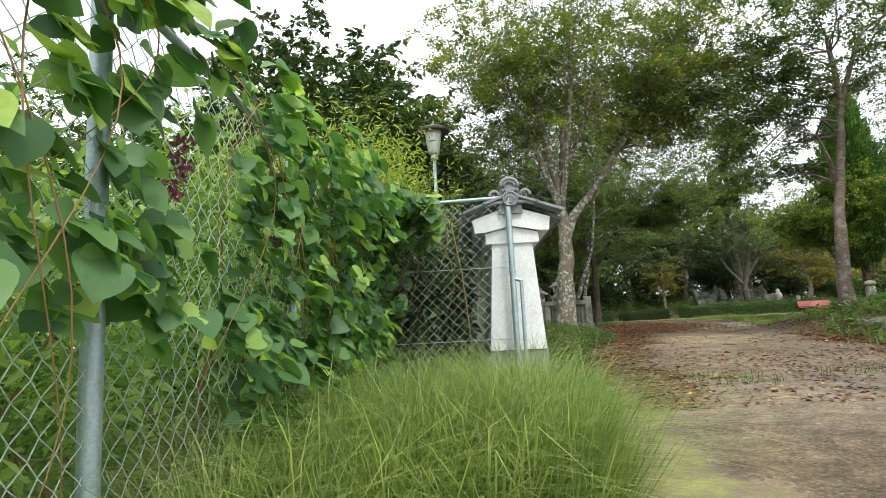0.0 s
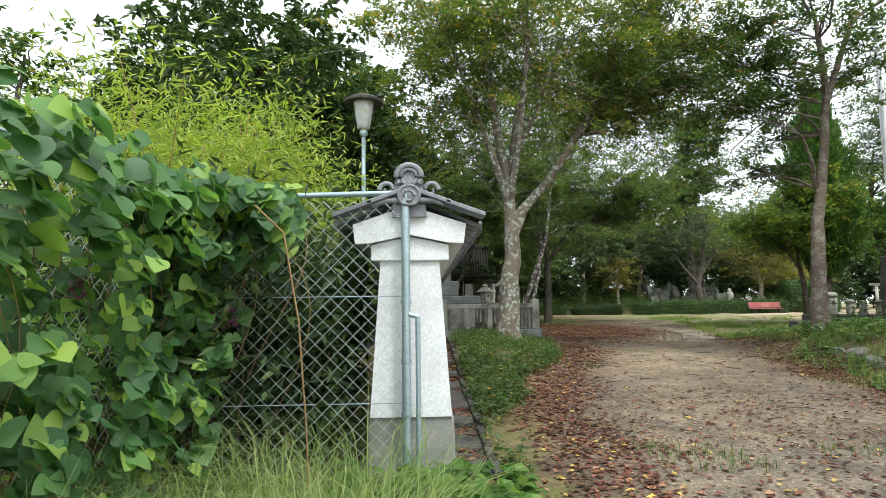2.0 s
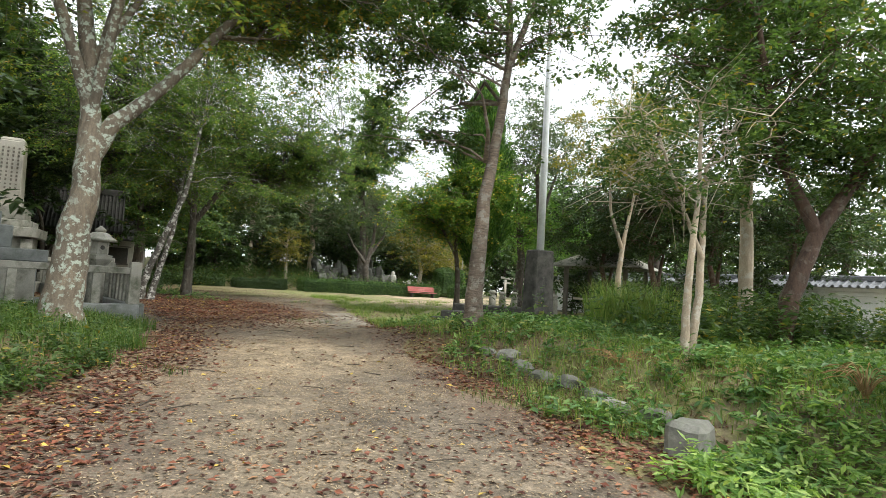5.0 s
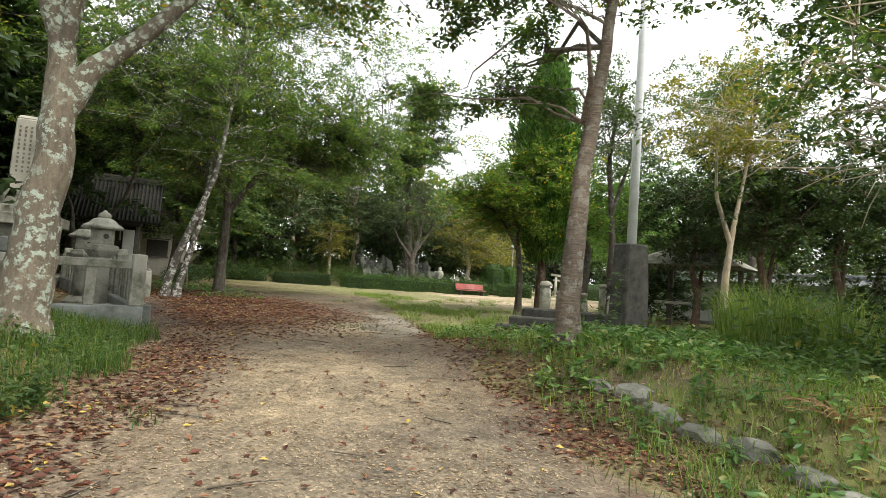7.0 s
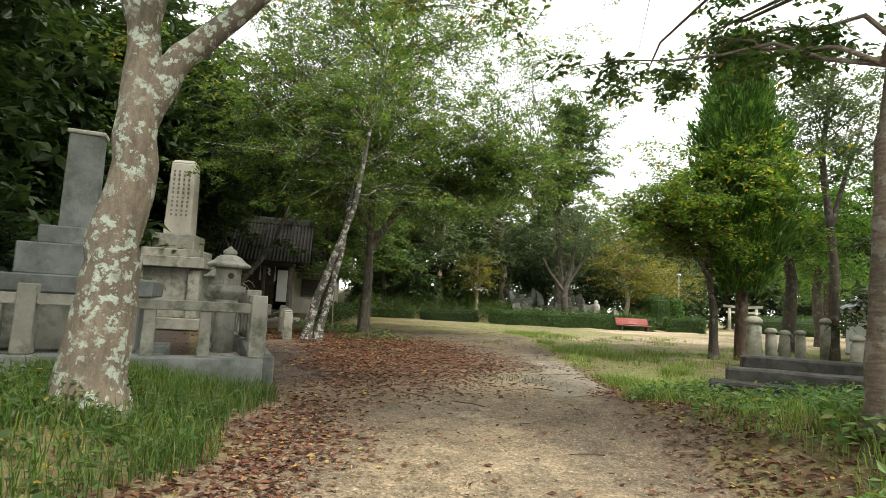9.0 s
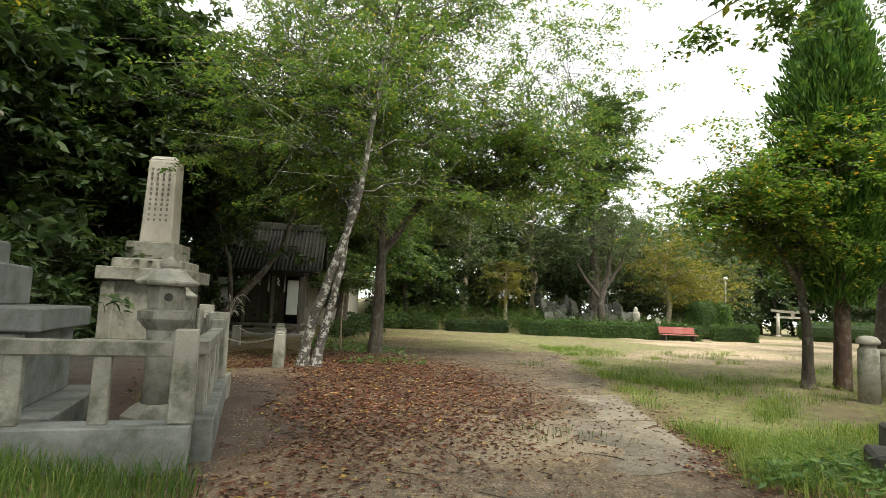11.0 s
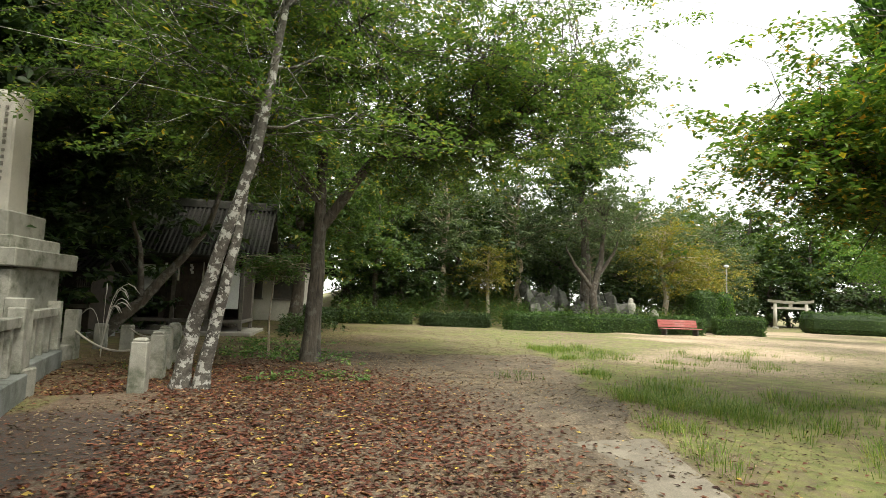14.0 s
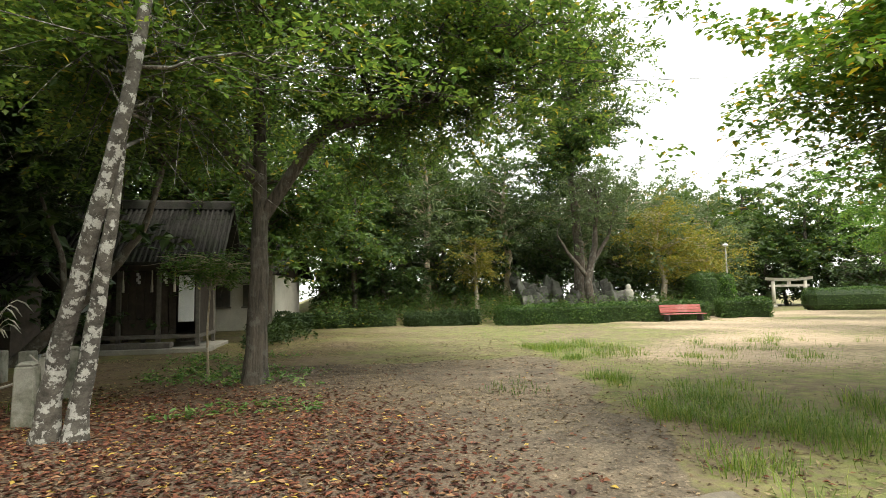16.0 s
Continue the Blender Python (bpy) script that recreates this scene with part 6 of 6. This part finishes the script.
# bamboo thicket behind the fence
def thicket(name, spots, n, size, slim, leaf, label, zlo, zhi, seed, rad=0.8, east=0.45):
    r = np.random.default_rng(seed)
    t = thing(name, z0(*spots[0]), label, "thicket", kind="stuff")
    ox, oy, oz = z0(*spots[0])
    lines, pos = [], []
    for x, y in spots:
        h = r.uniform(zlo, zhi)
        tip = np.array([x + r.normal() * 0.5, y + r.normal() * 0.5, level(x, y) + h])
        b = np.array([x, y, level(x, y) - 0.05])
        lines.append((bend(b, tip, 0, 5, r) - [ox, oy, oz], np.linspace(0.014, 0.004, 5)))
        m = n // len(spots)
        f = r.uniform(0.12, 1.05, m)[:, None] ** 0.7
        c = b * (1 - f) + tip * f
        c = c + r.normal(size=(m, 3)) * [rad * 0.5, rad * 0.5, 0.25]
        c[:, 0] = np.minimum(c[:, 0], east - 0.2 * r.uniform(0, 1, m))
        pos.append(c - [ox, oy, oz])
    tube_part("canes", lines, lf_dry, t, 5)
    pos = np.concatenate(pos)
    v, f = leaves_at(pos, size, slim, 0.5, 0.4, r)
    child("leaves", mesh_np("leaves", v, [f], leaf), t)
    return t


r = np.random.default_rng(33)
thicket("bamboo_thicket", [(-0.6 - 3.2 * r.uniform(), 8.6 + 4.6 * r.uniform()) for k in range(70)], 52000, 0.13, 0.2, lf_bamboo, "bright yellow-green bamboo thicket behind the fence", 3.0, 4.1, 34)
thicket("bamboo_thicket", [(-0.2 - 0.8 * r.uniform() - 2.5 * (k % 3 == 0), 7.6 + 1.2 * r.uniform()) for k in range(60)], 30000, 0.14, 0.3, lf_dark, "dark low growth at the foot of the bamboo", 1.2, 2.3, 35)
thicket("shrub_thicket", [(-1.3 - 3.5 * r.uniform(), -1 + 8.0 * r.uniform()) for k in range(70)], 42000, 0.1, 0.4, lf_thicket, "tangled sunlit green growth behind the fence", 0.9, 2.3, 36, 0.8, -1.15)

# ---- grass, weeds, dead leaves ----
def blades(name, x, y, h, w, lean, leaf, label, seed, heart=None):
    """Bent grass blades: a quad and a tip each."""
    r = np.random.default_rng(seed)
    n = len(x)
    z = height(x, y) - 0.015
    a = r.uniform(0, 2 * np.pi, n)
    if heart is not None:
        a = np.arctan2(y - heart[1], x - heart[0]) + r.normal(size=n) * 0.5
    dx, dy = np.cos(a), np.sin(a)
    hh = h * r.uniform(0.5, 1.15, n)
    l = lean * r.uniform(0.3, 1.3, n) * hh
    ww = w * r.uniform(0.6, 1.3, n)
    px, py = -dy * ww / 2, dx * ww / 2
    b = np.stack([x, y, z], 1)
    s = np.stack([px, py, 0 * px], 1)
    m = b + np.stack([dx * l * 0.35, dy * l * 0.35, hh * 0.62], 1)
    e = b + np.stack([dx * l, dy * l, hh * 0.98 - 0.25 * l], 1)
    v = np.stack([b - s, b + s, m + s * 0.8, m - s * 0.8, e], 1).reshape(-1, 3)
    i = np.arange(n)[:, None] * 5
    me = mesh_np(name, v, [i + [[0, 1, 2, 3]], i + [[3, 2, 4]]], leaf)
    return tagged(new(name, me), label, "grass", kind="stuff")


def scatter(n, x0, x1, y0, y1, keep, seed):
    r = np.random.default_rng(seed)
    x, y = r.uniform(x0, x1, n), r.uniform(y0, y1, n)
    k = keep(x, y) > r.uniform(0, 1, n)
    return x[k], y[k]


def left_of_road(x, y):
    return smooth_step(0.1, 0.5, np.interp(y, ROAD_Y, ROAD_L) - x + 0.25 * wave(x, y, 2.3))


def right_of_road(x, y):
    return smooth_step(0.1, 0.6, x - np.interp(y, ROAD_Y, ROAD_R) + 0.25 * wave(x, y, 2.3))


x, y = scatter(26000, -0.9, 1.8, 2.6, 6.6, lambda x, y: smooth_step(0, 0.5, 1.3 - x) * smooth_step(0.55, 0.95, 1.04 + (y - 2.7) * 0.72 - x) * smooth_step(0, 0.6, y - 2.6 - 0.35 * x) * (1 - 0.9 * smooth_step(5.0, 5.8, y)) * (0.35 + 0.65 * (wave(x, y, 3.0) > -0.3)), 41)
rc = np.random.default_rng(90)
pick = rc.integers(0, len(x), 900)
cx, cy, tall = np.repeat(x[pick], 34), np.repeat(y[pick], 34), np.repeat(rc.uniform(0.4, 1.15, 900), 34)
gxs, gys = cx + rc.normal(size=len(cx)) * 0.05, cy + rc.normal(size=len(cx)) * 0.05
blades("tall_grass", gxs, gys, 0.9 * tall, 0.0062, 1.15, lf_grass, "long pale green seeding grass by the fence", 42, (cx, cy))
blades("low_grass", x[::2], y[::2], 0.35, 0.008, 0.8, lf_short, "short green grass under the long grass", 91)
x, y = scatter(30000, 1.7, 5.2, 9.0, 18.3, lambda x, y: left_of_road(x, y) * (0.12 + 0.88 * smooth_step(13.0, 15.5, y)) * smooth_step(0.15, 0.5, x - 1.6) * (0.3 + 0.7 * (wave(x, y, 2.0, 3.0) > -0.5)), 43)
blades("verge_grass", x, y, 0.3, 0.009, 0.6, lf_short, "fresh green grass round the foot of the tree", 44)
x, y = scatter(56000, 7.3, 14, 8.0, 20, lambda x, y: right_of_road(x, y) * (np.hypot(x - 7.8, y - 9.0) > 0.45) * (1 - 0.6 * np.exp(-((x - 8.35) / 0.25) ** 2)) * (0.4 + 0.5 * (wave(x, y, 1.7, 1.0) > 0.0)), 45)
blades("bank_grass", x, y, 0.24, 0.008, 0.8, lf_lawn, "mixed green grass on the bank", 46)
x, y = scatter(30000, 7.3, 13, 8.4, 19.5, lambda x, y: right_of_road(x, y) * smooth_step(-0.3, 0.5, wave(x, y, 1.5, 2.6) + 0.5 * wave(x, y, 4.2, 1.0)), 98)
blades("straw_grass", x, y, 0.12, 0.008, 1.4, lf_straw, "flattened pale dry grass on the bank", 99)
x, y = scatter(12000, 10.3, 14.2, 10.8, 14.5, lambda x, y: (np.hypot(x - 11.7, (y - 12.6) * 0.8) < 0.55 + 0.5 * (wave(x, y, 2.2) > 0.2)) * 0.9, 47)
blades("reed_grass", x, y, 1.05, 0.013, 0.5, lf_lawn, "tall clump of upright green grass on the bank", 48)
rc = np.random.default_rng(49)
n = 2400
cy = 17.5 + 17.0 * rc.uniform(0, 1, n) ** 1.3
cx = np.interp(cy, ROAD_Y, ROAD_R) + 0.25 + rc.exponential(2.0, n)
keep = (wave(cx, cy, 0.7, 0.5) + 0.9 * wave(cx, cy, 2.6, 1.0) + 0.35 * rc.normal(size=n) > 0.45) & (cx < 26)
cx, cy = cx[keep], cy[keep]
tall = np.repeat(rc.uniform(0.3, 1.1, len(cx)), 30)
cx, cy = np.repeat(cx, 30), np.repeat(cy, 30)
gxs, gys = cx + rc.normal(size=len(cx)) * 0.12, cy + rc.normal(size=len(cx)) * 0.12
blades("lawn_grass", gxs, gys, 0.26 * tall, 0.008, 0.9, lf_lawn, "patchy tufts of fresh grass at the edge of the square", 50, (cx, cy))
x, y = scatter(70000, 8, 30, 18, 46, lambda x, y: right_of_road(x, y) * 0.8 * smooth_step(-0.6, 0.4, wave(x, y, 0.5, 2.0)), 92)
blades("thin_grass", x, y, 0.055, 0.009, 1.0, lf_lawn, "thin worn grass on the square", 93)
x, y = scatter(40000, 2.5, 11, 7.4, 30, lambda x, y: np.maximum((wave(x, y, 1.9, 4.0) + wave(x, y, 0.8, 2.0) > 1.2) * 0.5, 1.0 * (np.abs(y - 8.35 + 0.12 * x - 0.15 * np.sin(3 * x)) < 0.2) * (np.sin(4.1 * x) > -0.1) * (x < 7.4)), 51)
blades("tuft_grass", x, y, 0.15, 0.008, 0.9, lf_short, "small grass tufts in the gravel track", 52)


def weeds(name, x, y, hmax, size, slim, leaf, label, seed, per=10):
    """Low leafy plants: a thin stem each with leaves up it."""
    r = np.random.default_rng(seed)
    n = len(x)
    base = np.stack([x, y, height(x, y)], 1)
    h = hmax * r.uniform(0.35, 1.0, n)
    t = r.uniform(0.15, 1.0, (n, per))
    pos = base[:, None, :] + np.stack([r.normal(size=(n, per)) * 0.04, r.normal(size=(n, per)) * 0.04, t * h[:, None]], -1)
    v, f = leaves_at(pos.reshape(-1, 3), size, slim, 0.1, 0.65, r)
    return tagged(new(name, mesh_np(name, v, [f], leaf)), label, "weeds", kind="stuff")


x, y = scatter(5200, 1.66, 4.8, 6.9, 17.0, lambda x, y: left_of_road(x, y) * (0.25 + 0.75 * (wave(x, y, 1.4) > -0.3)) * (1 - 0.7 * smooth_step(14.5, 16, y)), 61)
weeds("leafy_weeds", x, y, 0.32, 0.075, 0.45, lf_mid, "leafy green weeds between wall and track", 62, 12)
x, y = scatter(4800, 7.2, 14, 8.0, 18, lambda x, y: right_of_road(x, y) * (np.hypot(x - 7.8, y - 9.0) > 0.5) * (1 - 0.55 * np.exp(-((x - 8.35) / 0.3) ** 2)) * (0.3 + 0.7 * (wave(x, y, 1.3, 2.0) > -0.1)), 63)
weeds("leafy_weeds", x, y, 0.3, 0.1, 0.45, lf_weed, "leafy green weeds on the bank", 64, 11)
x, y = scatter(2800, 9.0, 16, 8.0, 15, lambda x, y: (wave(x, y, 0.9, 1.0) > -0.15) * smooth_step(9.4, 10.4, x) * (1 - 0.9 * smooth_step(10.6, 11.6, y - 0.25 * (x - 10))), 65)
weeds("undergrowth_shrub", x, y, 1.0, 0.11, 0.45, lf_mid, "dark leafy undergrowth below the bank trees", 66, 22)
x, y = scatter(260, 6.8, 8.8, 7.7, 8.8, lambda x, y: 0.8 + 0 * x, 67)
weeds("bright_weeds", x, y, 0.3, 0.095, 0.34, lf_thicket, "bright green leafy weeds by the gate wall", 68, 16)
x, y = scatter(500, 0.4, 2.3, 5.6, 7.1, lambda x, y: left_of_road(x, y) * 0.9, 69)
weeds("creeper_leaves", x, y, 0.3, 0.13, 0.8, lf_bright, "low broad creeper leaves at the foot of the fence", 70, 7)
x, y = scatter(900, 4.6, 10, 26.5, 34, lambda x, y: (wave(x, y, 1.2) > 0.1) * (1 - smooth_step(6.5, 8.5, x)), 71)
weeds("shade_weeds", x, y, 0.2, 0.09, 0.45, lf_weed, "low weeds under the trees", 72, 10)
x, y = scatter(420, 5.6, 10, 38.5, 46, lambda x, y: (1 - smooth_step(6.5, 8.5, x)) * (y < 43), 73)
weeds("shade_shrubs", x, y, 0.9, 0.14, 0.5, lf_dark, "dark shrubs at the back of the shrine", 74, 24)
x, y = scatter(2600, 8, 30, 46.3, 53, lambda x, y: (wave(x, y, 0.8, 2.0) > -0.35) * 0.85, 75)
weeds("rockery_shrubs", x, y, 1.5, 0.14, 0.5, lf_mid, "mixed shrubs among the rocks", 76, 22)

r = np.random.default_rng(81)
def litter_at(x, y, size, label, seed):
    r = np.random.default_rng(seed)
    n = len(x)
    p = np.stack([x, y, height(x, y) + 0.006 + 0.012 * r.uniform(0, 1, n)], 1)
    a = r.uniform(0, 2 * np.pi, n)
    ax = np.stack([np.cos(a), np.sin(a), r.normal(size=n) * 0.12], 1)
    nm = np.stack([r.normal(size=n) * 0.25, r.normal(size=n) * 0.25, np.ones(n)], 1)
    ln = size * r.uniform(0.6, 1.3, n)
    v, f = leaf_arrays(p, ax, nm, ln, ln * 0.55, 0.2)
    return tagged(new("dead_leaves", mesh_np("dead_leaves", v, [f], lf_litter)), label, "leaves", kind="stuff")


def litter_cover(x, y):
    rl, rr_ = np.interp(y, ROAD_Y, ROAD_L), np.interp(y, ROAD_Y, ROAD_R)
    a = (1 - smooth_step(0.1, 0.95, np.abs(x - rl - 0.15) + 0.3 * wave(x, y, 2.0)))
    b = (1 - smooth_step(0.2, 0.95, np.abs(x - rr_ - 0.45) + 0.3 * wave(x, y, 2.2, 1.0))) * (1 - smooth_step(19, 22, y))
    c = (1 - smooth_step(2.0, 4.6, np.hypot((x - 5.4) * 0.95, (y - 23.6) * 0.68)))
    a = a * (1 - smooth_step(17.5, 19.0, y))
    c = c * np.where(y < 25.5, smooth_step(4.4, 5.3, x + 0.25 * wave(x, y, 2.6)), 1.0)
    return np.clip(np.maximum(np.maximum(a, 0.9 * b), c) + 0.055 + 0.2 * (1 - smooth_step(9.5, 12.5, y + 0.5 * wave(x, y, 1.2))), 0, 1) * smooth_step(1.7, 2.5, x) * (1 - smooth_step(28, 33, y))


x, y = scatter(150000, 1.6, 12.5, 6.2, 33, lambda x, y: litter_cover(x, y) ** 1.25, 82)
litter_at(x, y, 0.068, "scattered red-brown dead leaves on the track", 83)
x, y = scatter(26000, 7.2, 13.5, 8.6, 19, lambda x, y: right_of_road(x, y) * smooth_step(-0.2, 0.6, wave(x, y, 1.3, 0.7)) * 0.9, 101)
p = np.stack([x, y, height(x, y) + 0.02], 1)
v, f = leaves_at(p, 0.085, 0.4, 0.0, 0.85, np.random.default_rng(102))
tagged(new("dry_leaves", mesh_np("dry_leaves", v, [f], lf_straw)), "curled pale brown dry leaves among the bank weeds", "leaves", kind="stuff")
x, y = scatter(60000, 2.4, 9.5, 8.0, 21.5, lambda x, y: (1 - left_of_road(x, y)) * (1 - right_of_road(x, y)) * (0.35 + 0.65 * (wave(x, y, 2.7, 1.6) > -0.2)), 103)
p = np.stack([x, y, height(x, y) + 0.008], 1)
v, f = leaves_at(p, 0.034, 0.35, 0.0, 0.9, np.random.default_rng(104))
tagged(new("leaf_crumbs", mesh_np("leaf_crumbs", v, [f], lf_straw)), "pale crumbled leaf and bark bits on the track", "leaves", kind="stuff")
x, y = scatter(70000, 2.5, 17.0, 21.5, 44, lambda x, y: (0.25 + 0.75 * (wave(x, y, 1.1, 2.2) > -0.3)) * (1 - smooth_step(9.0, 16.0, x)) * (1 - 0.5 * smooth_step(34, 44, y)), 105)
p = np.stack([x, y, height(x, y) + 0.008], 1)
v, f = leaves_at(p, 0.055, 0.42, 0.0, 0.85, np.random.default_rng(106))
tagged(new("leaf_crumbs", mesh_np("leaf_crumbs", v, [f], lf_crumb)), "brown leaf crumbs on the shaded ground", "leaves", kind="stuff")
x, y = scatter(3000, 1.3, 1.66, 7.3, 16.5, lambda x, y: 0.6 + 0 * x, 84)
litter_at(x, y, 0.08, "dead leaves lying in the drain channel", 85)


# dry clumps and fallen twigs
def arched(name, x, y, n, h, reach, mat, label, seed, plume=0.016):
    r = np.random.default_rng(seed)
    t = thing(name, z0(x, y), label, "plant")
    for k in range(n):
        a = r.uniform(0, 2 * math.pi)
        u = np.linspace(0, 1, 9)
        L, H = reach * r.uniform(0.6, 1.1), h * r.uniform(0.7, 1.1)
        pts = np.stack([np.cos(a) * L * u ** 1.6, np.sin(a) * L * u ** 1.6, H * np.sin(u * 2.1) / 1.0], 1)
        tube_part("frond", [(pts, np.interp(u, [0, 0.6, 0.85, 1], [0.005, 0.004, plume, 0.003]))], mat, t, 5)
    return t


arched("plume_grass", 2.75, 29.5, 9, 1.35, 0.55, rope_mat, "dry pale plume grass beside the plinth", 93)
arched("dry_grass", 8.75, 10.7, 26, 0.22, 0.45, lf_dry, "flattened tuft of dry straw on the bank", 94, 0.003)
arched("dry_fern", 9.3, 8.3, 30, 0.4, 0.35, lf_dry, "brown withered fern by the gate wall", 95, 0.006)
r = np.random.default_rng(97)
for k in range(34):
    y = r.uniform(8, 24)
    x = r.uniform(np.interp(y, ROAD_Y, ROAD_L) - 0.2, np.interp(y, ROAD_Y, ROAD_R) + 0.2)
    a, L = r.uniform(0, math.pi), r.uniform(0.15, 0.5)
    pts = [(x + math.cos(a) * L * u + 0.03 * math.sin(5 * u + k), y + math.sin(a) * L * u, level(x, y) + 0.012 + 0.01 * math.sin(3 * u)) for u in np.linspace(0, 1, 6)]
    v, q = tubes([(pts, np.linspace(0.007, 0.003, 6))], 5)
    tagged(new("fallen_twig", mesh_np("fallen_twig", v, [q], bark_dark, True)), "thin brown fallen twig on the gravel", "twig", "fallen twigs on the track")
